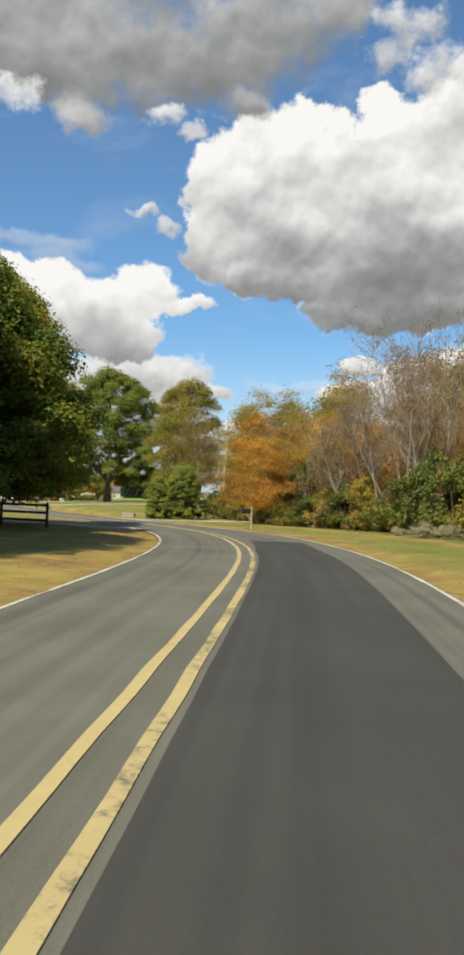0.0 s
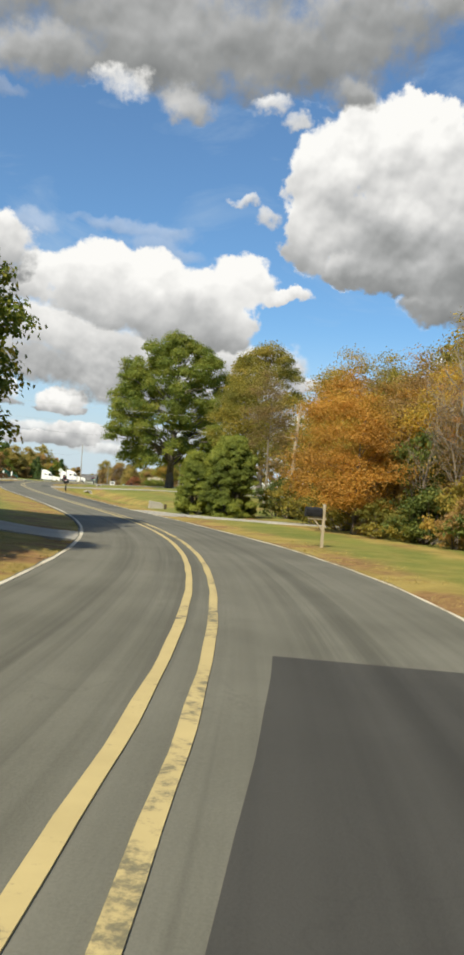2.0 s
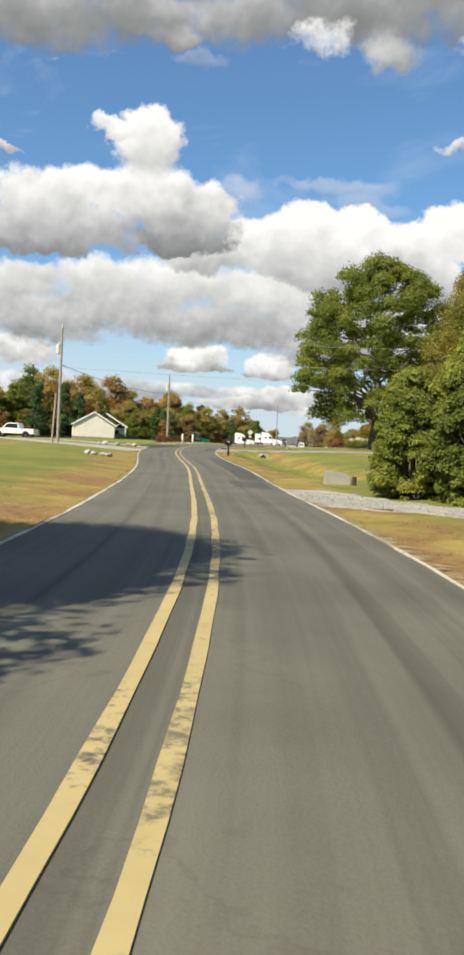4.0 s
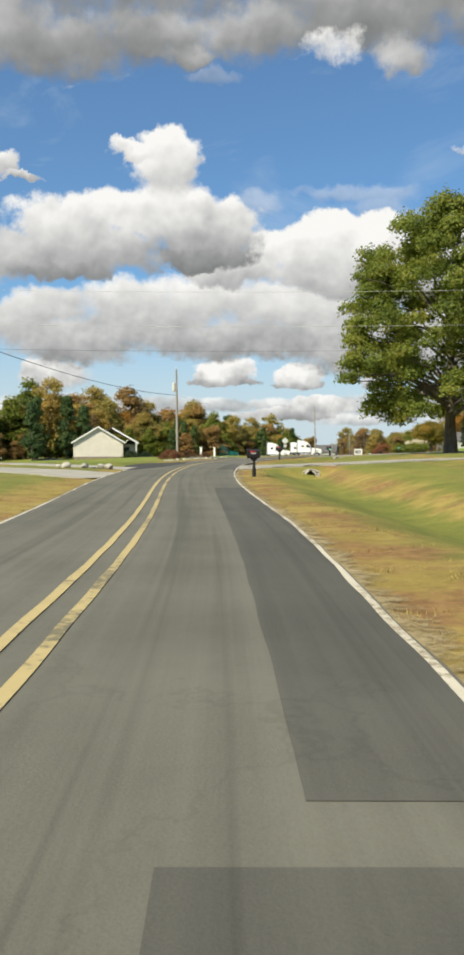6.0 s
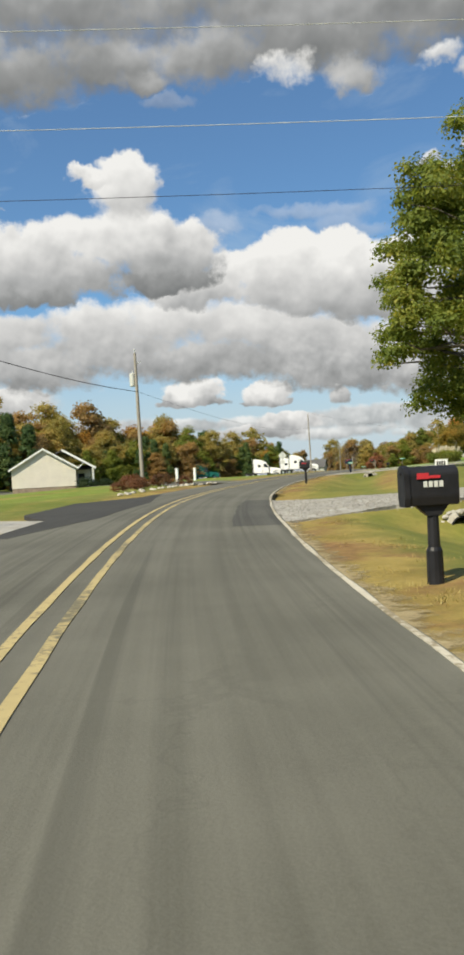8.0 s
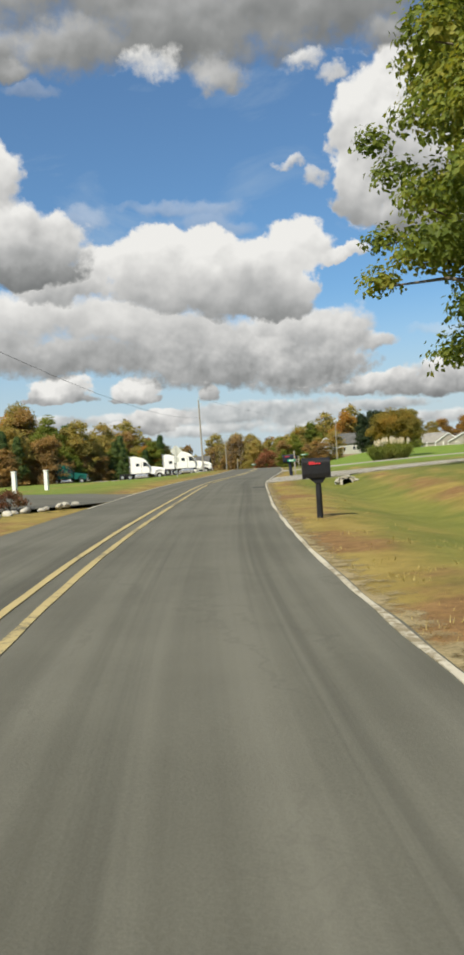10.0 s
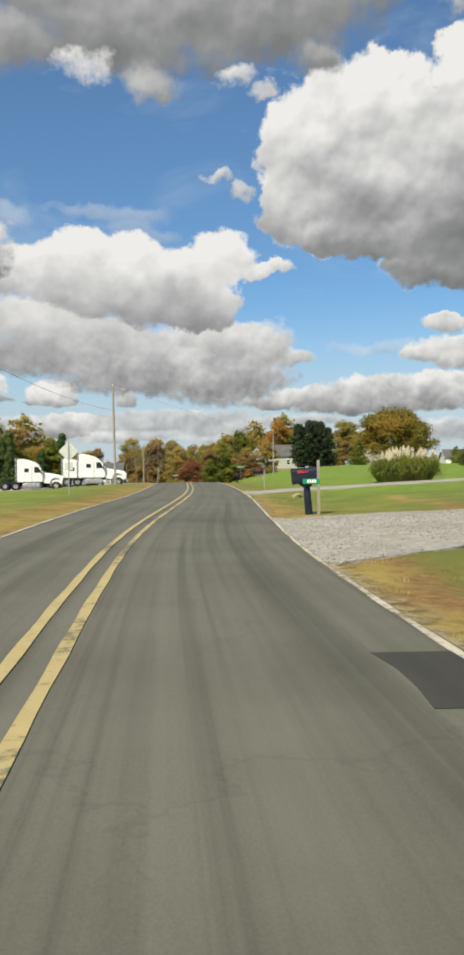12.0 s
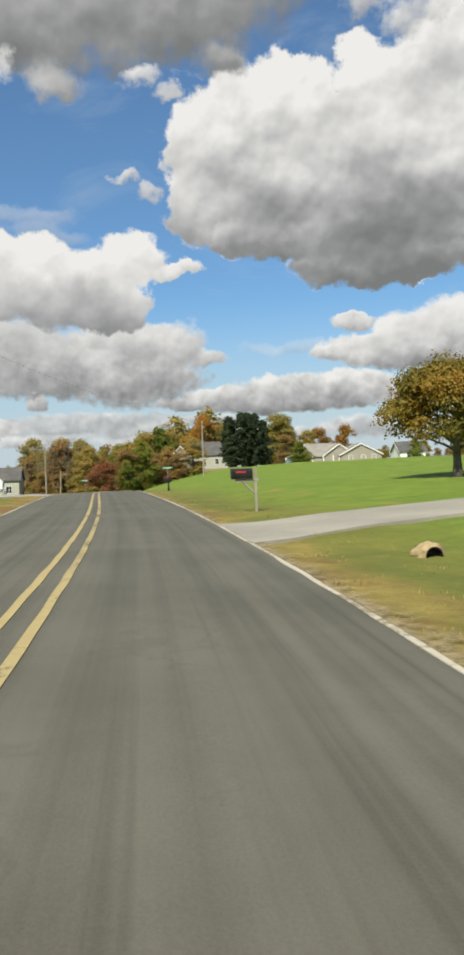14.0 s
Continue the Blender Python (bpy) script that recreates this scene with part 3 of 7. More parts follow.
def ground_z(x, y):
    near, side = road_coords(x, y)
    x, y = np.atleast_1d(np.asarray(x, float)), np.atleast_1d(np.asarray(y, float))
    cy, z = CY[near], CZ[near].copy()
    right, left = np.maximum(side, 0), np.maximum(-side, 0)
    lift = np.interp(cy, [40, 70, 110, 200, 260, 320, 400], [0.5, 0.5, 1.3, 1.5, 1.6, 3.2, 4.8])
    reach = np.interp(cy, [60, 200, 300], [60, 60, 26])
    z += lift * np.clip((right - 7) / (reach - 7), 0, 1) ** 0.8
    bed = step(cy, 84, 92) * (1 - step(cy, 126.0, 127.2)) + step(cy, 136, 139) * (1 - step(cy, 175.6, 176.8)) + step(cy, 192, 195) * (1 - step(cy, 209.4, 210.6)) + step(cy, 220, 226)
    middle = np.interp(cy, [90, 125, 180, 210], [7.4, 7.6, 6.5, 5.8])
    z -= np.interp(cy, [128, 138, 188, 200], [0.72, 0.5, 0.5, 0.22]) * bed * np.exp(-((right - middle) / 1.7) ** 2)
    z += step(left, 4, 20) * np.interp(cy, [30, 60, 100, 140, 205, 240, 300], [0.25, 0.3, 0.25, 0.0, 0.0, -0.7, -0.7])
    z += step(left, 14, 45) * np.interp(cy, [95, 135, 200, 232], [0, -1.15, -1.15, 0])
    far = step(np.abs(side), 5, 30)
    z += far * 0.10 * lumps(x, y, 9.0, 1.3) + 0.018 * lumps(x, y, 1.9, 4.0) * step(np.abs(side), 4.5, 7)
    z -= 0.085 * (1 - step(np.abs(side), 3.3, 4.9))
    out = np.hypot(np.maximum(np.abs(x + 40) - 170, 0), np.maximum(np.abs(y - 200) - 300, 0))
    return z * (1 - step(out, 0, 300)) - 3.0 * step(out, 0, 600)


DRIVES = [
    ("driveway", [(-4.6, 48.1, 3.6), (-6.5, 48.8, 2.7), (-14, 52.5, 2.6), (-30, 58, 2.6), (-60, 62, 2.6)], "concrete", "pale concrete driveway through a shaded lawn", 0.0),
    ("driveway", [(-10.4, 75.9, 5.0), (-8.0, 73.6, 3.2), (-5.4, 71.9, 2.4), (-2.5, 70.9, 2.2), (4, 69.6, 2.2), (16, 67, 2.4), (30, 66, 2.4)], "gravel", "grey gravel driveway past a clipped bush", 0.25),
    ("driveway", [(-34.0, 127.6, 12.0), (-31.4, 128.6, 8.0), (-28.5, 130.0, 5.8), (-20, 134.5, 4.6), (-5, 142, 4.4), (20, 150, 4.4)], "gravel", "grey gravel driveway with a pipe under it", 0.22),
    ("driveway", [(-46.4, 183.4, 13.5), (-43.6, 184.2, 10.0), (-40, 186.2, 5.6), (-33, 189.6, 3.6), (-15, 196, 3.4), (15, 202, 3.4)], "gravel", "grey gravel driveway beside a mailbox", 0.22),
    ("driveway", [(-49.0, 213.3, 6.0), (-46.6, 214.4, 4.0), (-42.2, 216.6, 3.7), (-30, 221.5, 3.6), (-12, 228, 3.6), (20, 238, 3.6)], "concrete", "pale concrete driveway across a green lawn", 0.0),
    ("driveway", [(-33.4, 113.4, 6.2), (-36, 114.6, 5.2), (-46, 117.6, 4.4), (-70, 126, 4.2)], "concrete", "pale concrete driveway off the road", 0.0),
    ("driveway", [(-37.6, 123.4, 3.6), (-40.5, 124.3, 2.6), (-48, 126.6, 2.4), (-75, 137, 2.4)], "gravel", "narrow gravel track across a lawn", 0.2),
    ("asphalt_apron", [(-40.2, 132.7, 17.0), (-41.9, 132.1, 13.0), (-43.0, 131.7, 6.0)], "patch", "dark asphalt apron widening the road edge", 0.0),
    ("side_road", [(-48.0, 166.0, 13.0), (-51.0, 168.0, 8.0), (-56, 172, 5.6), (-80, 192, 5.4), (-120, 224, 5.4)], "asphalt", "grey asphalt side road joining the main road", 0.0),
    ("truck_yard", [(-60, 262, 14.0), (-72, 261, 16.0), (-88, 257, 16.0), (-104, 250, 12.0)], "gravel", "gravel yard where the lorries stand", 0.4),
]


def under_drive(x, y):
    """1 well under a drive, 0 outside it."""
    best = np.full(len(x), -9.0)
    for _, pts, _, _, _ in DRIVES:
        for (x0, y0, w0), (x1, y1, w1) in zip(pts, pts[1:]):
            ex, ey = x1 - x0, y1 - y0
            f = np.clip(((x - x0) * ex + (y - y0) * ey) / (ex * ex + ey * ey), 0, 1)
            best = np.maximum(best, (w0 + (w1 - w0) * f) / 2 - np.hypot(x - x0 - ex * f, y - y0 - ey * f))
    return step(best, -0.25, 0.55)


def drive_axis(points):
    """The middle of a drive every half metre: x, y, width, way along it and the level of its bed."""
    pts = np.array(points, float)
    back_on = (pts[0, :2] - pts[1, :2]) / np.hypot(*(pts[0, :2] - pts[1, :2]))
    pts = np.vstack([[*(pts[0, :2] + back_on * 1.6), pts[0, 2]], pts])
    d = np.concatenate([[0], np.cumsum(np.hypot(np.diff(pts[:, 0]), np.diff(pts[:, 1])))])
    t = np.arange(0, d[-1], 0.5)
    x, y, wide = [np.interp(t, d, pts[:, k]) for k in range(3)]
    kernel = np.ones(5) / 5
    x, y, wide = [np.convolve(np.pad(a, 2, mode="edge"), kernel, mode="valid") for a in (x, y, wide)]
    level = ground_z(x, y)
    return x, y, wide, t, np.convolve(np.pad(level, 8, mode="edge"), np.ones(17) / 17, mode="valid")


def gz(x, y):
    return float(ground_z(x, y)[0])


def beside(y, side):
    """A place side metres to the right of the road's middle, at y along it."""
    i = int(np.argmin(np.abs(CY - y)))
    return CX[i] + TY[i] * side, CY[i] - TX[i] * side


# ---------------------------------------------------------------- mesh helpers
def finish(name, me, mat, parent=None, label="", smooth=False):
    me.materials.append(mat)
    if smooth:
        me.polygons.foreach_set("use_smooth", np.ones(len(me.polygons), bool))
    ob = new(name, me)
    if parent is not None:
        ob.parent = parent
    return tagged(ob, label)


def part(name, bm, mat, parent=None, label="", smooth=False):
    me = bpy.data.meshes.new(name)
    bm.normal_update()
    bm.to_mesh(me)
    bm.free()
    return finish(name, me, mat, parent, label, smooth)


def sheet(name, verts, faces, mat, parent=None, label="", smooth=False):
    me = bpy.data.meshes.new(name)
    verts, faces = np.asarray(verts, np.float32), np.asarray(faces, np.int32)
    me.vertices.add(len(verts))
    me.vertices.foreach_set("co", verts.ravel())
    k = faces.shape[1]
    me.loops.add(faces.size)
    me.loops.foreach_set("vertex_index", faces.ravel())
    me.polygons.add(len(faces))
    me.polygons.foreach_set("loop_start", np.arange(0, faces.size, k, dtype=np.int32))
    me.update(calc_edges=True)
    if not smooth:
        me.shade_flat()
    return finish(name, me, mat, parent, label, smooth)


def thing(name, m, label, category, group=""):
    ob = new(name)
    ob.empty_display_size = 0.2
    ob.matrix_world = m
    return tagged(ob, label, category, group)


def box(bm, lo, hi, bevel=0.0, m=None):
    """A box between two corners, with softened edges."""
    lo, hi = Vector(lo), Vector(hi)
    got = bmesh.ops.create_cube(bm, size=1.0)["verts"]
    for v in got:
        v.co = Vector([lo[i] + (v.co[i] + 0.5) * (hi[i] - lo[i]) for i in range(3)])
    if bevel:
        edges = list({e for v in got for e in v.link_edges})
        done = bmesh.ops.bevel(bm, geom=edges, offset=bevel, segments=2, affect="EDGES", profile=0.6)
        got = done["verts"]
    if m is not None:
        bmesh.ops.transform(bm, matrix=m, verts=got)
    return bm


def tube(bm, points, radii, n=8, caps=True):
    """A tapering tube along points."""
    rings = []
    points = [Vector(p) for p in points]
    for i, p in enumerate(points):
        d = (points[min(i + 1, len(points) - 1)] - points[max(i - 1, 0)]).normalized()
        a = d.orthogonal().normalized() if abs(d.z) > 0.9 else d.cross(Vector((0, 0, 1))).normalized()
        b = d.cross(a)
        rings.append([bm.verts.new(p + (a * math.cos(k * math.tau / n) + b * math.sin(k * math.tau / n)) * radii[i]) for k in range(n)])
    for r, s in zip(rings, rings[1:]):
        for k in range(n):
            bm.faces.new((r[k], r[(k + 1) % n], s[(k + 1) % n], s[k]))
    if caps:
        bm.faces.new(list(reversed(rings[0])))
        bm.faces.new(rings[-1])
    return bm


def prism(bm, outline, y0, y1, bevel=0.0):
    """A shape drawn in x and z, pulled from y0 to y1."""
    a = [bm.verts.new((x, y0, z)) for x, z in outline]
    b = [bm.verts.new((x, y1, z)) for x, z in outline]
    bm.faces.new(a)
    bm.faces.new(list(reversed(b)))
    for k in range(len(a)):
        q = (k + 1) % len(a)
        bm.faces.new((a[q], a[k], b[k], b[q]))
    bmesh.ops.recalc_face_normals(bm, faces=bm.faces)
    if bevel:
        bmesh.ops.bevel(bm, geom=[e for e in bm.edges], offset=bevel, segments=2, affect="EDGES")
    return bm


# ---------------------------------------------------------------- ground
gx = np.concatenate([[-4000, -2400, -1400, -800, -500, -350, -260], np.arange(-210, -110, 5.0), np.arange(-110, 30, 0.9), np.arange(30, 80, 5.0), [90, 120, 180, 300, 500, 900, 1800, 4000]])
gy = np.concatenate([[-2000, -1000, -500, -250, -130], np.arange(-90, -15, 5.0), np.arange(-15, 262, 0.9), np.arange(262, 460, 4.0), [480, 520, 600, 800, 1300, 2200, 4500]])
vx, vy = [a.ravel() for a in np.meshgrid(gx, gy)]
vz = ground_z(vx, vy)
# low banks carry the drives across the ditches
for _, pts, _, _, _ in DRIVES:
    ax, ay, aw, _, az = drive_axis(pts)
    close = np.flatnonzero((vx > ax.min() - 9) & (vx < ax.max() + 9) & (vy > ay.min() - 9) & (vy < ay.max() + 9))
    gap = np.hypot(vx[close, None] - ax, vy[close, None] - ay)
    nearest = np.argmin(gap, axis=1)
    out_by = gap[np.arange(len(close)), nearest] - aw[nearest] / 2
    pull = (1 - step(out_by, 0.1, 1.5)) * step(np.abs(road_coords(vx[close], vy[close])[1]), 3.8, 5.6)
    vz[close] += (az[nearest] - vz[close]) * pull
vz -= 0.13 * under_drive(vx, vy)
nx, ny = len(gx), len(gy)
cell = (np.arange(ny - 1)[:, None] * nx + np.arange(nx - 1)[None, :]).ravel()
ground = tagged(sheet("ground", np.stack([vx, vy, vz], -1), np.stack([cell, cell + 1, cell + nx + 1, cell + nx], -1), M_LAWN, smooth=True),
                "mown grass lawns and verges, green turning straw-coloured", "ground", kind="structure")
near_i, side_v = road_coords(vx, vy)
cy_v = CY[near_i]
dry_v = (1 - step(np.abs(side_v), 3.5, 5.6)) * 0.60 + 0.19
dry_v += np.where(side_v > 0, np.interp(cy_v, [0, 60, 80, 130, 180, 196, 210], [0.16, 0.16, 0.14, 0.10, 0.14, 0.02, -0.22]), np.interp(cy_v, [0, 60, 100], [0.22, 0.13, 0.05]))
dry_v += 0.24 * np.sin(side_v * 0.85 + 0.6 * np.sin(cy_v / 17)) * step(np.abs(side_v), 4, 8) + 0.26 * np.sin(side_v * 2.3 + 0.5 * np.sin(cy_v / 11)) * step(np.abs(side_v), 4, 8) * (1 - step(np.abs(side_v), 22, 40))
lush_v = np.where(side_v > 0, step(cy_v, 192, 212) * step(side_v, 5, 9), step(cy_v, 66, 90) * (1 - step(cy_v, 100, 118)) * step(-side_v, 6, 14) * 0.35 + step(cy_v, 128, 150) * 0.7 * step(-side_v, 5, 9))
for key, values in (("dry", dry_v), ("lush", lush_v)):
    layer = ground.data.attributes.new(key, "FLOAT", "POINT")
    layer.data.foreach_set("value", np.clip(values, 0, 1).astype(np.float32))


# ---------------------------------------------------------------- road, lines, drives
def ribbon(name, y0, y1, left, right, mat, up, label, category, skirt=0.12, across=6, wave=0.0, stride=0.5, origin=None):
    """A band laid along the road from y0 to y1, between two offsets from its middle."""
    ys = np.arange(y0, y1 + 1e-6, stride)
    cx, cz, tx, ty, cs = [np.interp(ys, CY, a) for a in (CX, CZ, TX, TY, CS)]
    lo = left(ys) if callable(left) else np.full(len(ys), left)
    hi = right(ys) if callable(right) else np.full(len(ys), right)
    if wave:
        lo = lo + wave * lumps(ys * 1.7, ys * 0.6, 0.9, 1.0)
        hi = hi + wave * lumps(ys * 1.3, ys * 0.9, 0.8, 3.0)
    verts, uvs = [], []
    cols = across + 3
    for j in range(cols):
        f = np.clip((j - 1) / across, 0, 1)
        off = lo + (hi - lo) * f
        drop = skirt if j in (0, cols - 1) else 0.0
        crown = -0.012 * np.abs(off)
        verts.append(np.stack([cx + ty * off, ys - tx * off, cz + up + crown - drop], -1))
        uvs.append(np.stack([cs, off - (origin(ys) if origin else 0.0)], -1))
    verts, uvs = np.stack(verts, 1).reshape(-1, 3), np.stack(uvs, 1).reshape(-1, 2)
    rows = np.arange(len(ys) - 1)[:, None] * cols + np.arange(cols - 1)[None, :]
    rows = rows.ravel()
    ob = sheet(name, verts, np.stack([rows, rows + 1, rows + cols + 1, rows + cols], -1), mat, smooth=False)
    layer = ob.data.uv_layers.new(name="along")
    order = np.zeros(len(ob.data.loops), np.int32)
    ob.data.loops.foreach_get("vertex_index", order)
    layer.data.foreach_set("uv", uvs[order].astype(np.float32).ravel())
    return tagged(ob, label, category, kind="structure")


def right_edge(y):
    return np.interp(y, [0, 20, 30, 40, 50, 58, 72, 84, 92, 106, 114, 121, 130, 140, 157, 170, 185, 200, 212],
                     [3.40, 3.52, 3.48, 3.60, 3.32, 2.88, 2.74, 2.86, 3.02, 3.04, 3.15, 3.30, 3.38, 3.30, 3.12, 3.20, 3.38, 3.26, 3.16])


def left_edge(y):
    return -np.interp(y, [0, 40, 50, 62, 76, 90, 104, 120, 140, 165, 180, 196, 226], [2.66, 2.72, 2.66, 2.54, 2.46, 2.70, 2.92, 3.05, 2.80, 2.66, 2.72, 3.18, 3.24])


road = ribbon("road", -60, 420, lambda y: left_edge(y) - 0.09, lambda y: right_edge(y) + 0.06, M_ROAD, 0.0, "worn grey two-lane asphalt road with tar streaks", "road", across=10, wave=0.022)
ribbon("road_patch", -6, 32.6, lambda y: np.interp(y, [0, 14, 25, 33], [0.30, 0.28, 0.33, 0.78]), lambda y: np.interp(y, [0, 16, 27, 33], [2.37, 2.40, 2.45, 2.80]), M_PATCH, 0.0045, "freshly laid dark asphalt patch in the right lane", "road patch", 0.03, 4, wave=0.004)
ribbon("road_patch", 121, 143, lambda y: left_edge(y) - 0.15, lambda y: np.interp(y, [121, 126, 134, 143], [-2.7, -1.5, -1.2, -2.5]), M_PATCH, 0.0045, "dark asphalt patch along the left lane", "road patch", 0.03, 4, wave=0.02)
ribbon("road_patch", 80, 104, lambda y: np.interp(y, [86, 92, 104], [1.76, 1.77, 1.98]), lambda y: right_edge(y) + 0.03, M_DARKER, 0.0045, "darker mended strip along the right edge of the road", "road patch", 0.03, 3, wave=0.008)
ribbon("road_patch", 121, 132.4, lambda y: np.interp(y, [121, 132], [2.16, 2.45]), lambda y: right_edge(y) - 0.05, M_DARKER, 0.0045, "darker mended square in the right lane", "road patch", 0.03, 3, wave=0.03)
ribbon("road_patch", 75.5, 79.7, 1.2, lambda y: right_edge(y) - 0.3, M_DARKER, 0.0045, "small darker mend beside a gravel drive", "road patch", 0.03, 3, wave=0.03)
ribbon("road_patch", 169.4, 171.2, 2.55, lambda y: right_edge(y) + 0.02, M_PATCH, 0.0045, "small black tar mend at the road edge", "road patch", 0.03, 2, wave=0.05)
for off, paint, label in ((-0.175, M_YELLOW, "faded yellow centre line painted on asphalt"), (0.175, M_WORN, "worn and patchy yellow centre line on asphalt")):
    ribbon("yellow_line", -60, 420, off - 0.054, off + 0.054, paint, 0.009, label, "road line", 0.03, 1, wave=0.008)
ribbon("edge_line", -60, 420, lambda y: right_edge(y) - 0.034, lambda y: right_edge(y) + 0.034, M_WHITE, 0.009, "worn white edge line painted on asphalt", "road line", 0.03, 1, wave=0.012)
ribbon("edge_line", -60, 121, lambda y: left_edge(y) - 0.042, lambda y: left_edge(y) + 0.04, M_WHITE, 0.009, "worn white edge line painted on asphalt", "road line", 0.03, 1, wave=0.012)
ribbon("edge_line", 160, 420, lambda y: left_edge(y) - 0.042, lambda y: left_edge(y) + 0.04, M_WHITE, 0.009, "worn white edge line painted on asphalt", "road line", 0.03, 1, wave=0.012)


for y0, y1, wide, label in ((3, 72, 0.9, "bare sandy strip along the road"), (81, 122, 1.15, "bare sandy strip and dead grass along the road"),
                            (137, 180, 0.8, "bare sandy strip along the road"), (191, 211, 0.7, "bare sandy strip along the road"), (217, 260, 0.7, "bare sandy strip along the road")):
    ribbon("sandy_verge", y0, y1, lambda y: right_edge(y) + 0.03, lambda y: right_edge(y) + wide, M_VERGE, -0.02, label, "verge", 0.08, 6, stride=0.25, origin=right_edge)


def drive(name, points, mat, label, up=0.035, across=8, rag=0.0):
    """A drive over the ground: points of (x, y, width), the first at the road."""
    x, y, wide, t, level_z = drive_axis(points)
    level_z = level_z + up
    tx, ty = np.gradient(x), np.gradient(y)
    n = np.hypot(tx, ty)
    tx, ty = tx / n, ty / n
    cols, verts, uvs = across + 3, [], []
    for j in range(cols):
        f = np.clip((j - 1) / across, 0, 1) - 0.5
        off = wide * f
        if rag and j in (0, 1, cols - 2, cols - 1):
            off = off + rag * lumps(t * 1.4, t * 0.8 + f * 9, 0.7, 2.0)
        px, py = x + ty * off, y - tx * off
        top = level_z + 0 * px
        near, side = road_coords(px, py)
        level = CZ[near] - 0.012 * np.abs(side)
        edge = step(np.abs(side), 3.4, 6.0)
        top = np.where(np.abs(side) < 6.0, (level - 0.012) * (1 - edge) + np.maximum(top, level - 0.25) * edge, top)
        verts.append(np.stack([px, py, top - (0.6 if j in (0, cols - 1) else 0.0)], -1))
        uvs.append(np.stack([t, off], -1))
    verts, uvs = np.stack(verts, 1).reshape(-1, 3), np.stack(uvs, 1).reshape(-1, 2)
    rows = (np.arange(len(t) - 1)[:, None] * cols + np.arange(cols - 1)[None, :]).ravel()
    ob = sheet(name, verts, np.stack([rows, rows + cols, rows + cols + 1, rows + 1], -1), mat)
    layer = ob.data.uv_layers.new(name="along")
    order = np.zeros(len(ob.data.loops), np.int32)
    ob.data.loops.foreach_get("vertex_index", order)
    layer.data.foreach_set("uv", uvs[order].astype(np.float32).ravel())
    return tagged(ob, label, "driveway", kind="structure")


for name, pts, kind_of, label, rag in DRIVES:
    drive(name, pts, {"gravel": M_GRAVEL, "concrete": M_CONCRETE, "asphalt": M_ROAD, "patch": M_PATCH}[kind_of], label, rag=rag)


# loose stones on the gravel where it meets the road
def loose_stones(seed, points, count, label, size=0.017):
    rng = np.random.default_rng(seed)
    pts = np.array(points[:4], float)
    d = np.concatenate([[0], np.cumsum(np.hypot(np.diff(pts[:, 0]), np.diff(pts[:, 1])))])
    t = rng.random(count) ** 1.3 * d[-1]
    x, y, wide = [np.interp(t, d, pts[:, k]) for k in range(3)]
    ex, ey = np.gradient(np.interp(np.linspace(0, d[-1], 200), d, pts[:, 0])), np.gradient(np.interp(np.linspace(0, d[-1], 200), d, pts[:, 1]))
    k = np.minimum(199, (t / d[-1] * 199).astype(int))
    n = np.hypot(ex[k], ey[k])
    off = wide * 0.54 * (2 * rng.random(count) - 1)
    x, y = x + ey[k] / n * off, y - ex[k] / n * off
    near, side = road_coords(x, y)
    keep = np.abs(side) > right_edge(CY[near]) + 0.05
    x, y, side, near = x[keep], y[keep], side[keep], near[keep]
    hit_from = Vector((0, 0, -1))
    z = []
    graph = bpy.context.evaluated_depsgraph_get()
    for px, py in zip(x, y):
        hit, place, *_ = scene.ray_cast(graph, Vector((px, py, 30.0)), hit_from)
        z.append(place.z if hit and place.z < 4 else np.nan)
    z = np.array(z)
    good = ~np.isnan(z)
    x, y, z = x[good], y[good], z[good]
    m = len(x)
    r = size * (0.5 + rng.random(m) ** 2 * 1.4)
    shape = np.array([(1, 0, 0), (-1, 0, 0), (0, 1, 0), (0, -1, 0), (0, 0, 0.5), (0, 0, -0.5)], float)
    turn = rng.random(m) * math.tau
    v = shape[None] * (0.7 + 0.6 * rng.random((m, 6, 1))) * r[:, None, None]
    c, s = np.cos(turn)[:, None], np.sin(turn)[:, None]
    v = np.stack([v[..., 0] * c - v[..., 1] * s, v[..., 0] * s + v[..., 1] * c, v[..., 2]], -1) + np.stack([x, y, z + r * 0.3], -1)[:, None]
    tris = np.array([(0, 2, 4), (2, 1, 4), (1, 3, 4), (3, 0, 4), (2, 0, 5), (1, 2, 5), (3, 1, 5), (0, 3, 5)])
    faces = (np.arange(m)[:, None, None] * 6 + tris[None]).reshape(-1, 3)
    return tagged(sheet("loose_gravel", v.reshape(-1, 3), faces, M_PEBBLE), label, "gravel", kind="stuff")


for seed, index, count in ((301, 1, 2500), (302, 2, 14000), (303, 3, 16000)):
    loose_stones(seed, DRIVES[index][1], count, "loose pale grey stones on a gravel driveway")

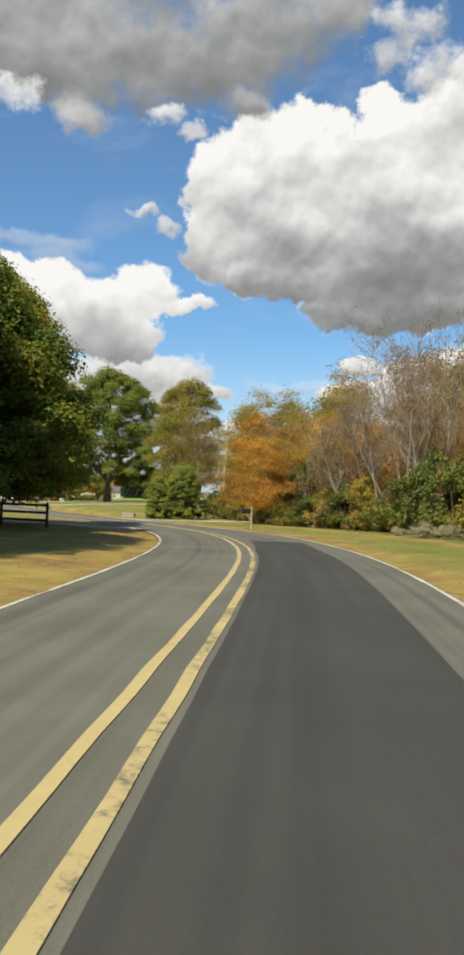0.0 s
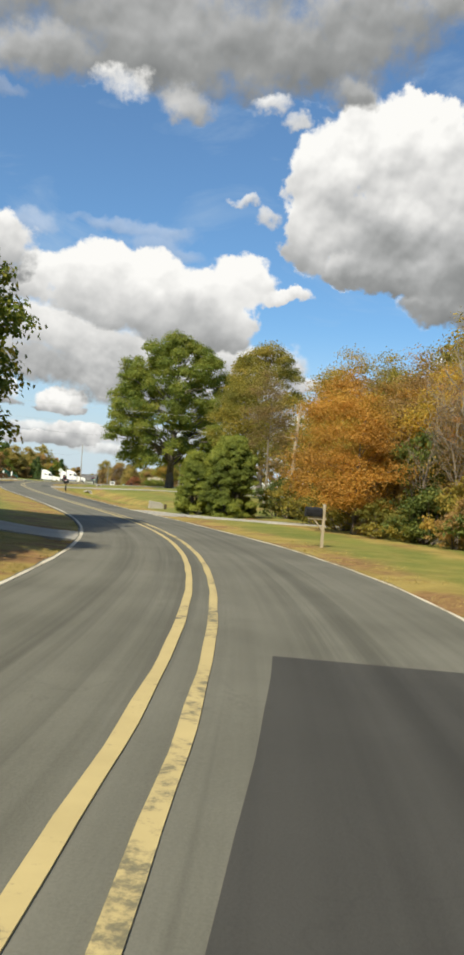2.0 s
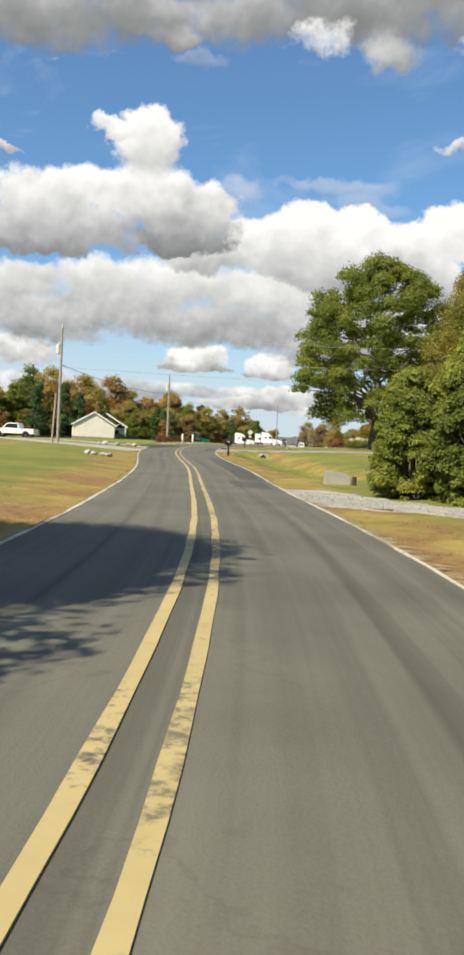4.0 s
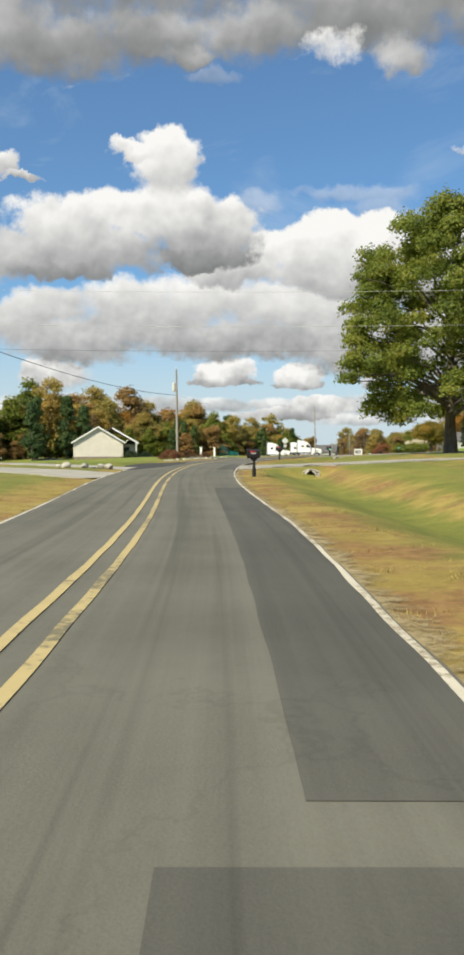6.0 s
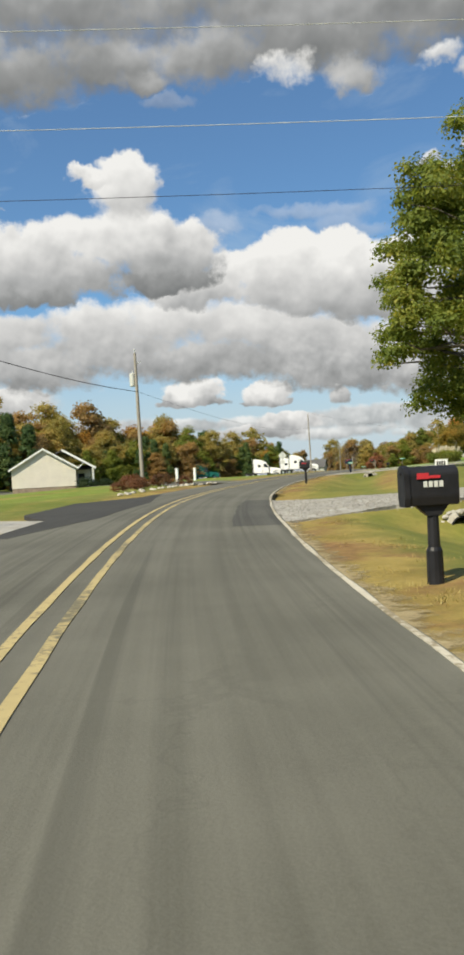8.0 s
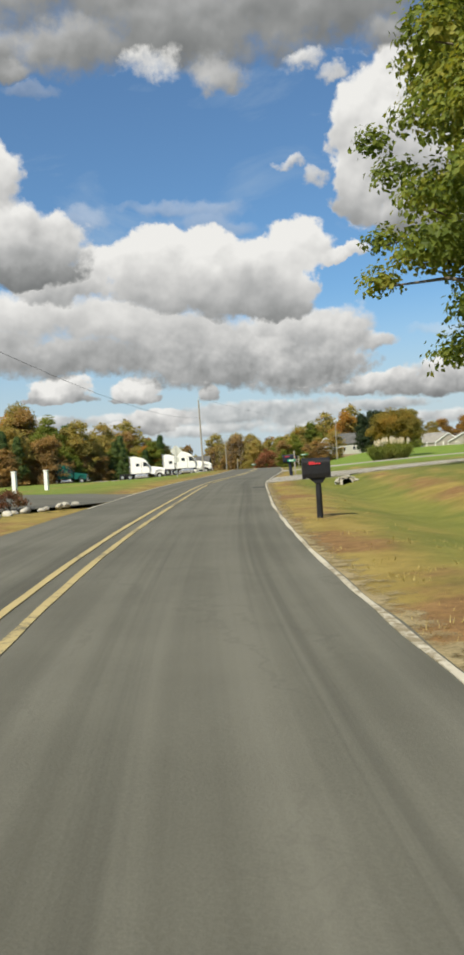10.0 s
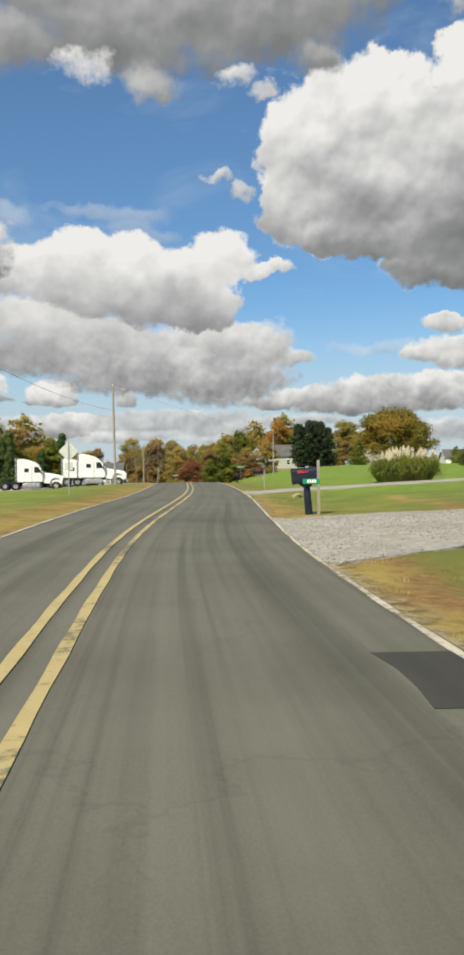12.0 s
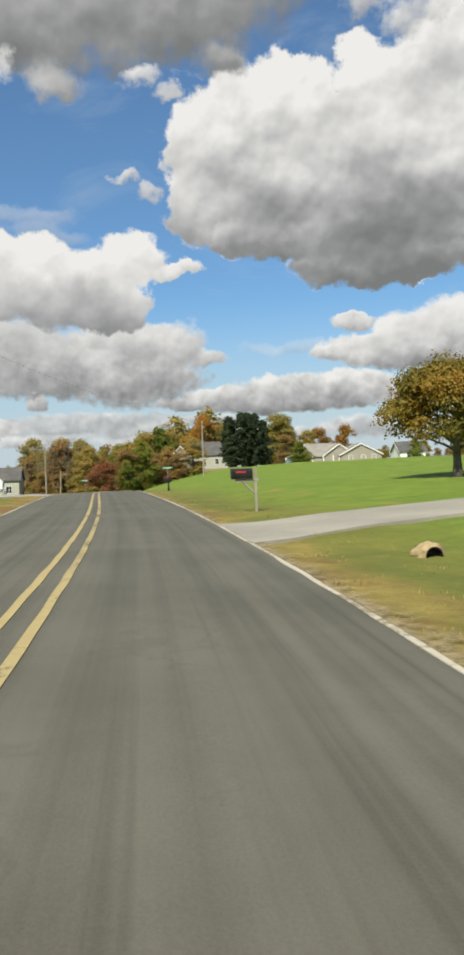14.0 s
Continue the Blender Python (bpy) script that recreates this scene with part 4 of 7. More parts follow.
# ---------------------------------------------------------------- trees
def leaf_cloud(rng, clusters, per, size, droop=0.25, flatten=0.95, hollow=0.45, ball=1.25):
    """Corner points of many small leaves on clumps: (centre, radius)."""
    centres = np.array([c for c, r in clusters], float)
    radii = np.array([r for c, r in clusters], float)
    counts = np.maximum(3, (per * (radii / radii.mean()) ** 2).astype(int))
    idx = np.repeat(np.arange(len(clusters)), counts)
    n = len(idx)
    d = rng.normal(size=(n, 3))
    d /= np.linalg.norm(d, axis=1)[:, None]
    d[:, 2] = np.where(d[:, 2] < -0.3, -d[:, 2] * 0.6, d[:, 2])
    r = radii[idx] * (hollow + (1 - hollow) * rng.random(n) ** 0.6)
    r = r * np.where(rng.random(n) < 0.10, 1.22, 1.0)
    p = centres[idx] + d * r[:, None] * np.array([1, 1, flatten])
    nrm = d * ball + rng.normal(size=(n, 3)) * 0.45 + np.array([0, 0, 0.30])
    nrm /= np.linalg.norm(nrm, axis=1)[:, None]
    t = np.cross(nrm, rng.normal(size=(n, 3)))
    t /= np.linalg.norm(t, axis=1)[:, None] + 1e-9
    b = np.cross(nrm, t)
    length = size * (0.65 + 0.7 * rng.random(n))[:, None]
    wide = length * (0.32 + 0.16 * rng.random(n))[:, None]
    tip = p + t * length - nrm * length * droop
    mid = p + t * length * 0.45
    verts = np.stack([p, mid + b * wide, tip, mid - b * wide], 1).reshape(-1, 3)
    return verts, np.arange(4 * n).reshape(-1, 4)


def branches(bm, rng, start, end, r0, r1, n=5, bends=4, wander=0.08):
    start, end = Vector(start), Vector(end)
    span_len = (end - start).length
    pts, rad = [], []
    for k in range(bends + 1):
        f = k / bends
        p = start.lerp(end, f)
        if 0 < k < bends:
            p += Vector(rng.normal(size=3)) * wander * span_len * 0.5 + Vector((0, 0, 0.06 * span_len * math.sin(f * math.pi)))
        pts.append(p)
        rad.append(r0 + (r1 - r0) * f)
    tube(bm, pts, rad, n, caps=False)
    return pts


def crown_shape(rng, count, height, base, radius, profile, jitter=0.15, lobes=0.0):
    """Clump centres filling a crown: the outer ones carry the outline."""
    out = []
    turns = rng.random(3) * math.tau if lobes else (0.0, 0.0, 0.0)
    for _ in range(count):
        f = rng.random() ** 0.9
        a = rng.random() * math.tau
        # boughs of uneven reach and gaps between them
        reach = 1.0 + lobes * (0.45 * math.sin(2 * a + turns[0] + 3.0 * f) + 0.55 * math.sin(3 * a + turns[1] - 9.0 * f))
        r = radius * profile(f) * reach
        f = f * (1.0 + lobes * 0.35 * math.sin(a + turns[2]))
        k = min(1.04, (0.35 + 0.65 * rng.random() ** 0.45) * (1 + jitter * rng.normal()))
        out.append((np.array([r * k * math.cos(a), r * k * math.sin(a), base + f * (height - base)]), 1.0))
    return out


def round_top(f):
    return max(0.10, math.sin(math.pi * min(1.0, 0.16 + 0.80 * f)) ** 0.75)


def dome(f):
    return float(np.interp(f, [0, 0.12, 0.35, 0.55, 0.75, 0.9, 1.0], [0.92, 1.0, 1.0, 0.88, 0.60, 0.34, 0.10]))


def broad(f):
    return float(np.interp(f, [0, 0.15, 0.4, 0.65, 0.85, 1.0], [0.80, 0.95, 1.0, 0.94, 0.70, 0.28]))


def bushy(f):
    return float(np.interp(f, [0, 0.2, 0.5, 0.8, 1.0], [0.95, 1.0, 0.92, 0.62, 0.2]))


def pillar(f):
    return float(np.interp(f, [0, 0.15, 0.6, 0.82, 1.0], [0.86, 1.0, 0.96, 0.74, 0.30]))


def spire(f):
    return max(0.05, 1 - f) * min(1.0, 0.6 + f * 3)


def column(f):
    return max(0.1, (1 - f ** 2.2) * min(1.0, 0.62 + f * 1.6))


def tree(name, seed, height, base, radius, profile, clumps, clump_r, per, leaf, leaf_mat, bark, trunk_r, label, limbs=14, lean=(0, 0), category="tree", trunk_n=9, hollow=0.45, outliers=(), lobes=0.0):
    rng = np.random.default_rng(seed)
    top = thing(name, pose(0, 0, 0), label, category)
    shape = crown_shape(rng, clumps, height - clump_r * 0.6, base + clump_r * 0.5, radius - clump_r * 0.6, profile, lobes=lobes)
    shape = [(c + np.array([lean[0], lean[1], 0]) * (c[2] / height), clump_r * (0.65 + 0.7 * rng.random())) for c, _ in shape]
    shape += [(np.array(c, float), r) for c, r in outliers]
    bm = bmesh.new()
    spine = []
    steps = 7
    for k in range(steps + 1):
        f = k / steps
        spine.append(Vector((lean[0] * f + rng.normal() * 0.012 * height * f, lean[1] * f + rng.normal() * 0.012 * height * f, height * 0.86 * f)))
    rad = [trunk_r * (1.35 if k == 0 else 1.0) * (1 - 0.88 * k / steps) for k in range(steps + 1)]
    spine[0].z = -0.25
    tube(bm, spine, rad, trunk_n, caps=False)
    order = sorted(range(len(shape)), key=lambda i: -np.hypot(shape[i][0][0], shape[i][0][1]))
    for i in order[:limbs * 2:2] + order[limbs * 2::max(1, len(order) // (limbs + 1))][:limbs]:
        c = shape[i][0]
        f = min(0.95, max(0.12, (c[2] - 0.30 * radius) / (height * 0.86)))
        k = min(steps - 1, int(f * steps))
        s = spine[k].lerp(spine[k + 1], f * steps - k)
        branches(bm, rng, s, c, trunk_r * 0.42 * (1 - 0.6 * f), trunk_r * 0.06, 5)
    part("trunk", bm, bark, top, smooth=True)
    verts, faces = leaf_cloud(rng, shape, per, leaf, hollow=hollow, ball=0.6 if hollow < 0.2 else 1.0)
    sheet("crown", verts, faces, leaf_mat, top)
    return top


def bare_tree(name, seed, height, bark, label, leaf_mat=None, leaf_count=0, lean=(0.0, 0.0), trunk_r=0.13):
    """A mostly leafless tree: trunk, limbs and a haze of twigs."""
    rng = np.random.default_rng(seed)
    top = thing(name, pose(0, 0, 0), label, "tree")
    bm = bmesh.new()
    tips = []
    steps = 8
    spine = [Vector((lean[0] * (k / steps) ** 1.2 + rng.normal() * 0.02 * k, lean[1] * (k / steps) ** 1.2 + rng.normal() * 0.02 * k, height * k / steps)) for k in range(steps + 1)]
    spine[0].z = -0.2
    tube(bm, spine, [trunk_r * (1 - 0.9 * k / steps) for k in range(steps + 1)], 7, caps=False)
    for k in range(34):
        f = 0.35 + 0.62 * rng.random()
        j = min(steps - 1, int(f * steps))
        s = spine[j].lerp(spine[j + 1], f * steps - j)
        a = rng.random() * math.tau
        out = height * (0.10 + 0.16 * rng.random()) * (1.15 - f * 0.6)
        e = s + Vector((math.cos(a) * out, math.sin(a) * out, out * (0.7 + 0.9 * rng.random())))
        pts = branches(bm, rng, s, e, trunk_r * 0.36 * (1.1 - f), 0.012, 4, 3)
        for _ in range(9):
            q = pts[rng.integers(1, len(pts))]
            g = q + Vector(rng.normal(size=3)) * height * 0.04 + Vector((0, 0, height * 0.05))
            branches(bm, rng, q, g, 0.014, 0.004, 3, 2)
            tips.append((np.array(g), height * 0.03))
    part("trunk", bm, bark, top)
    if leaf_count:
        picked = [tips[i] for i in rng.permutation(len(tips))[:leaf_count]]
        verts, faces = leaf_cloud(rng, picked, 22, 0.075)
        sheet("crown", verts, faces, leaf_mat, top)
    return top


def shrub(name, seed, height, radius, leaf_mat, label, clumps=40, per=70, leaf=0.16, profile=column, category="shrub", clump_r=None, hollow=0.15, low=0.35, lobes=0.0):
    rng = np.random.default_rng(seed)
    top = thing(name, pose(0, 0, 0), label, category)
    r = clump_r or radius * 0.36
    shape = [(c, r * (0.7 + 0.6 * rng.random())) for c, _ in crown_shape(rng, clumps, height - r * 0.5, r * low, radius - r * 0.5, profile, lobes=lobes)]
    bm = bmesh.new()
    for c, _ in shape[::4]:
        branches(bm, rng, (c[0] * 0.12, c[1] * 0.12, -0.1), c, 0.035, 0.008, 4, 3)
    part("stem", bm, M_BARK, top)
    verts, faces = leaf_cloud(rng, shape, per, leaf, hollow=hollow, ball=0.6 if hollow < 0.2 else 1.0)
    sheet("foliage", verts, faces, leaf_mat, top)
    return top


def stand(ob, x, y, turn=0.0, size=1.0, sink=0.05, tall=None):
    """Put the first one of a kind on the ground."""
    ob.matrix_world = Matrix.Translation((x, y, gz(x, y) - sink)) @ Matrix.Rotation(radians(turn), 4, "Z")
    ob.scale = (size, size, tall or size)
    return ob


def another(ob, x, y, turn=0.0, size=1.0, tall=None, group=""):
    """A further one of the same kind."""
    twin = copy_thing(ob, Matrix.Translation((x, y, gz(x, y) - 0.05)) @ Matrix.Rotation(radians(turn), 4, "Z"))
    twin.scale = (size, size, tall or size)
    return tagged(twin, group=group)


# the lawn trees on the left, the nearer one standing in the other's shade
maple = stand(tree("maple_tree", 11, 14.5, 0.9, 6.3, dome, 400, 1.1, 330, 0.18, L_MAPLE, M_BARK, 0.36, "broad maple on a lawn, green leaves turning orange at the top", 18), -14.1, 47.6, 20)
another(maple, -12.6, 37.2, 70, 0.99, 0.86)
another(maple, -15.3, 26.0, 200, 1.11, 1.20)
another(maple, -14.0, 12.0, 100, 0.98, 1.64)
# the tall oak on the right and the thinner tree behind it
oak = stand(tree("oak_tree", 5, 26.0, 2.6, 11.4, broad, 350, 1.5, 420, 0.26, L_OAK, M_BARK, 0.62, "tall spreading oak with olive-green leaves on a lawn", 30, trunk_n=12, hollow=0.3, lobes=0.07,
                 outliers=[((-10.6, 4.6, 9.2), 1.5), ((-12.4, 6.0, 8.6), 1.2), ((-12.0, 6.2, 10.6), 1.2), ((-11.4, 5.5, 13.4), 1.3), ((-12.4, 6.0, 15.2), 1.1)]), -25.1, 169.0, 0)
stand(tree("tall_tree", 8, 21.0, 2.6, 7.0, broad, 170, 1.4, 340, 0.19, L_OLIVE, M_BARK, 0.40, "tall thin-crowned tree with yellowing leaves", 26), -7.5, 142.0, 0)
# clipped bushes by the gravel drive
stand(shrub("evergreen_bush", 3, 4.9, 1.62, L_BUSH, "tall dense yellow-green bush beside a gravel drive", 340, 420, 0.08, pillar, "bush", 0.32, 0.3, -0.3), -4.35, 75.2, 0)
stand(shrub("evergreen_bush", 4, 3.9, 1.3, L_BUSH, "rounded yellow-green bush beside a taller one", 220, 400, 0.08, pillar, "bush", 0.30, 0.3, -0.3), -6.55, 76.6, 0)

# woods along the right of the first bend
tone_trees = [
    tree("autumn_tree", 21, 11.5, 1.2, 3.6, round_top, 80, 1.4, 420, 0.115, L_ORANGE, M_BARK, 0.15, "slender woodland tree with orange autumn leaves", 14, hollow=0.0, lobes=0.4),
    tree("autumn_tree", 22, 12.5, 1.6, 3.3, round_top, 60, 1.3, 230, 0.11, L_BROWN, M_PALEBARK, 0.14, "slender woodland tree with thinning brown leaves", 18, hollow=0.0, lobes=0.5),
    tree("autumn_tree", 23, 14.0, 3.0, 3.6, round_top, 64, 1.3, 330, 0.14, L_OLIVE, M_BARK, 0.17, "woodland tree with olive and yellow leaves", 14, hollow=0.1, lobes=0.4),
    tree("autumn_tree", 24, 10.5, 1.0, 3.2, round_top, 66, 1.3, 400, 0.115, L_GOLD, M_BARK, 0.13, "woodland tree with golden autumn leaves", 12, hollow=0.0, lobes=0.4),
]
wood_rng = np.random.default_rng(77)
first = [True] * 4
spots = [(2.6, 62.5, 0, 0.55), (5.8, 66, 1, 0.66), (4.4, 70.5, 0, 0.70), (1.8, 75.5, 0, 0.72), (1.4, 81, 3, 0.62), (8.2, 72, 0, 0.76), (6.4, 79, 3, 0.84), (3.2, 86, 0, 0.84),
         (9.6, 61, 0, 0.68), (11.6, 66.5, 0, 0.76), (13.6, 58.5, 1, 0.72), (12.4, 52.0, 1, 0.60), (15.8, 53.5, 0, 0.64), (18.2, 61.5, 2, 1.0), (15.5, 70, 1, 1.05), (10.5, 80, 2, 1.05),
         (5.4, 95, 2, 0.82), (1.4, 98, 2, 0.75), (11.8, 93, 2, 0.95), (18.6, 79, 1, 1.1), (14.0, 47.5, 1, 0.58), (17.6, 44, 1, 0.62), (20.5, 51.5, 1, 1.0), (16.8, 37.5, 1, 0.88),
         (22.6, 69.5, 2, 1.05), (2.4, 108, 2, 1.0), (-4.6, 111, 1, 0.9), (22.8, 42, 1, 0.95), (-8.2, 120, 2, 0.95), (7.6, 112, 2, 1.05), (6.8, 63.5, 3, 0.72), (8.4, 77.0, 2, 0.74), (7.4, 60.0, 1, 0.55), (3.0, 68.0, 3, 0.58)]
for x, y, k, size in spots:
    turn, tall = wood_rng.random() * 360, size * (0.92 + 0.2 * wood_rng.random())
    size = size * 1.25
    if first[k]:
        stand(tone_trees[k], x, y, turn, size, tall=tall)
        tagged(tone_trees[k], group="roadside woods")
        first[k] = False
    else:
        another(tone_trees[k], x, y, turn, size, tall, "roadside woods")
leaner = bare_tree("bare_tree", 31, 13.5, M_PALEBARK, "bare pale-barked tree leaning over undergrowth", L_HAZE, 50, (-2.6, 0.6), 0.085)
upright = bare_tree("bare_tree", 32, 15.0, M_PALEBARK, "tall nearly leafless tree with fine grey twigs", L_HAZE, 60, (0.4, -0.6), 0.095)
stand(leaner, 9.6, 54.5, 0, 0.70)
stand(upright, 12.2, 57.5, 0, 0.72)
for x, y, turn, size in ((13.2, 50.5, 15, 0.76), (10.8, 60.5, -20, 0.62), (15.4, 47.5, 35, 0.72)):
    another(leaner, x, y, turn, size, group="bare trees")
for x, y, turn, size in ((15.2, 52.2, 60, 0.78), (17.8, 56.5, 130, 0.82), (11.2, 63.5, 220, 0.68), (18.4, 48.2, 300, 0.8), (3.4, 78.0, 20, 0.6), (21, 60, 100, 0.85), (9.5, 46.2, 75, 0.70), (11.4, 44.0, 190, 0.74)):
    another(upright, x, y, turn, size, group="bare trees")
for x, y, turn, size in ((6.6, 58.2, 10, 0.45), (7.6, 55.4, -25, 0.5), (8.6, 53.6, 30, 0.55), (9.0, 50.6, -10, 0.62), (5.0, 61.2, 160, 0.42), (9.9, 47.6, 20, 0.80), (10.6, 46.0, -15, 0.72)):
    another(leaner, x, y, turn, size, group="bare trees")
snag = thing("dead_trunk", pose(0, 0, 0), "pale dead trunk with broken branch stubs", "tree")
bm = bmesh.new()
snag_rng = np.random.default_rng(35)
tube(bm, [(0, 0, -0.2), (0.05, 0, 2.5), (0.12, 0.05, 5.0), (0.28, 0.08, 7.6)], [0.17, 0.14, 0.11, 0.05], 8)
for k in range(16):
    h, a = 2.2 + 4.6 * snag_rng.random(), snag_rng.random() * math.tau
    branches(bm, snag_rng, (0.03 * h, 0, h), (0.03 * h + math.cos(a) * 0.9, math.sin(a) * 0.9, h - 0.1 + 0.4 * snag_rng.random()), 0.035, 0.010, 4, 3)
part("trunk", bm, M_POST, snag)
stand(snag, -0.9, 79.5)
# pale trunks leaning over the edge of the woods
for seed, x, y, tall, lean, haze in ((36, 10.1, 52.6, 9.2, (-4.3, 0.6), 50), (37, 12.0, 52.2, 10.2, (-2.2, -0.4), 80), (38, 13.4, 51.4, 10.0, (-2.4, 0.5), 80), (39, 7.4, 55.0, 6.6, (-2.1, 0.3), 40)):
    stand(bare_tree("leaning_tree", seed, tall, M_PALEBARK, "pale thin trunk leaning out of the woods, nearly leafless", L_HAZE, haze, lean, 0.115), x, y)
under = [shrub("undergrowth_shrub", 41, 2.6, 1.6, L_SHRUB, "leafy green undergrowth at the edge of woods", 60, 90, 0.12, round_top, clump_r=0.42, hollow=0.0, lobes=0.6),
         shrub("undergrowth_shrub", 42, 2.2, 1.5, L_OLIVE, "yellow-green weedy undergrowth at the edge of woods", 60, 80, 0.11, round_top, clump_r=0.40, hollow=0.0, lobes=0.6),
         shrub("undergrowth_shrub", 43, 3.4, 1.7, L_BROWN, "tangled brown undergrowth at the edge of woods", 60, 80, 0.11, round_top, clump_r=0.42, hollow=0.0, lobes=0.6)]
first = [True] * 3
belt = [(3.6, 61, 1, 0.75), (5.2, 58.6, 0, 0.9), (6.4, 57, 1, 0.8), (7.2, 54.6, 0, 1.0), (8.4, 52.8, 1, 0.95), (9.2, 50.2, 0, 1.15), (9.8, 47.4, 1, 0.9), (10.4, 44.6, 0, 1.25), (11.0, 41.5, 0, 1.1),
        (11.6, 38.0, 1, 1.1), (12.0, 34.5, 0, 1.2), (7.6, 59, 2, 1.0), (9.4, 56, 2, 1.1), (10.8, 52.5, 2, 1.1), (12.2, 48, 2, 1.1), (4.4, 64.5, 2, 1.0), (2.2, 66.5, 1, 0.85), (1.0, 70.5, 1, 0.9),
        (-0.8, 78.5, 1, 0.9), (-1.8, 82.0, 0, 0.85), (0.4, 83.5, 2, 1.0), (12.6, 43, 2, 1.2), (14.2, 38.5, 0, 1.3), (2.6, 72.5, 0, 1.0), (5.6, 62.5, 0, 1.1), (8.6, 57.6, 0, 1.2), (13.0, 31.0, 0, 1.3), (6.0, 56.0, 2, 0.55), (7.9, 53.2, 2, 0.6), (8.8, 51.4, 1, 0.5), (9.6, 48.6, 2, 0.7), (10.0, 46.0, 1, 0.5), (10.8, 43.0, 2, 0.6), (4.6, 59.4, 1, 0.5), (3.2, 62.4, 2, 0.5)]
for x, y, k, size in belt:
    turn = wood_rng.random() * 360
    if first[k]:
        stand(under[k], x, y, turn, size, tall=size * 0.9)
        tagged(under[k], group="undergrowth")
        first[k] = False
    else:
        another(under[k], x, y, turn, size, size * (0.75 + 0.95 * wood_rng.random()), group="undergrowth")

weed = shrub("dry_weed", 46, 0.85, 0.8, L_WEED, "pale dried weed clump at the edge of woods", 26, 90, 0.05, round_top, "weeds")
stand(weed, 9.2, 40.4)
for x, y, size in ((9.9, 38.8, 0.8), (10.6, 40.6, 0.9), (11.6, 36.4, 0.8), (8.6, 43.4, 0.6)):
    another(weed, x, y, x * 53 % 360, size, group="dry weeds")

# far woods: behind the cream house, along the side road and at the road's end
far_kinds = [
    tree("woodland_tree", 51, 11.2, 0.2, 3.3, round_top, 68, 1.15, 150, 0.28, L_PALE, M_PALEBARK, 0.18, "yellowing olive tree in a distant belt of woods", 12, hollow=0.15, lobes=0.5),
    tree("woodland_tree", 52, 11.0, 0.2, 3.2, bushy, 70, 1.1, 150, 0.27, L_BROWN, M_BARK, 0.18, "brown autumn tree in a distant belt of woods", 12, hollow=0.15, lobes=0.5),
    tree("woodland_tree", 53, 10.5, 0.2, 3.1, broad, 66, 1.1, 150, 0.27, L_ORANGE, M_BARK, 0.17, "orange autumn tree in a distant belt of woods", 8, hollow=0.15, lobes=0.5),
    tree("pine_tree", 54, 12.0, 0.5, 3.0, spire, 74, 0.85, 130, 0.27, L_PINE, M_BARK, 0.18, "dark green pine in a distant belt of woods", 12),
    tree("woodland_tree", 55, 10.4, 0.2, 3.3, round_top, 70, 1.15, 150, 0.28, L_OAK, M_BARK, 0.18, "dark green tree in a distant belt of woods", 8, hollow=0.15, lobes=0.5),
    tree("woodland_tree", 56, 8.6, 0.2, 3.6, bushy, 64, 1.2, 120, 0.30, L_RED, M_BARK, 0.16, "russet autumn tree in a distant belt of woods", 8, hollow=0.15, lobes=0.4),
]
first = [True] * len(far_kinds)


def far_tree(k, x, y, size, tall=None, group="far woods"):
    turn = wood_rng.random() * 360
    tall = (tall or size) * (0.78 + 0.42 * wood_rng.random())
    size = size * (1.0 if k == 3 else 1.32)
    if first[k]:
        first[k] = False
        tagged(stand(far_kinds[k], x, y, turn, size, tall=tall), group=group)
    else:
        another(far_kinds[k], x, y, turn, size, tall, group)


FAR_MASS = []                                               # trees too far off or too hidden to tell apart


def belt_of(points, step_len, depth, mixture, size, group="far woods", mass=False):
    """Trees along a line, in a belt as deep as depth, in the mixture of kinds."""
    pts = np.array(points, float)
    d = np.concatenate([[0], np.cumsum(np.hypot(np.diff(pts[:, 0]), np.diff(pts[:, 1])))])
    for t in np.arange(0, d[-1], step_len):
        x, y = np.interp(t, d, pts[:, 0]), np.interp(t, d, pts[:, 1])
        k = mixture[wood_rng.integers(len(mixture))]
        s = size * (0.78 + 0.42 * wood_rng.random())
        x, y = x + wood_rng.normal() * depth, y + wood_rng.normal() * depth
        if mass:
            FAR_MASS.append((k, x, y, s * 1.3, s * (0.78 + 0.42 * wood_rng.random()), wood_rng.random() * math.tau))
        else:
            far_tree(k, x, y, s, group=group)


belt_of([(-130, 197), (-114, 220), (-104, 236)], 1.7, 2.4, [0, 1, 4, 2, 3, 4, 0, 3, 1, 3], 0.94)
belt_of([(-102, 240), (-96, 256), (-90, 272), (-85, 290)], 1.7, 2.2, [0, 1, 4, 2, 3, 4, 0, 3, 1, 3], 0.70)
belt_of([(-126, 250), (-116, 268), (-106, 290)], 2.0, 2.0, [0, 1, 4, 2, 0, 1], 1.2)
belt_of([(-136, 210), (-114, 242)], 2.2, 3.0, [0, 1, 4, 3, 4, 1, 0, 0], 1.06)
belt_of([(-112, 246), (-104, 268), (-93, 300)], 2.2, 3.0, [0, 1, 4, 3, 4, 1, 0, 0], 0.70)
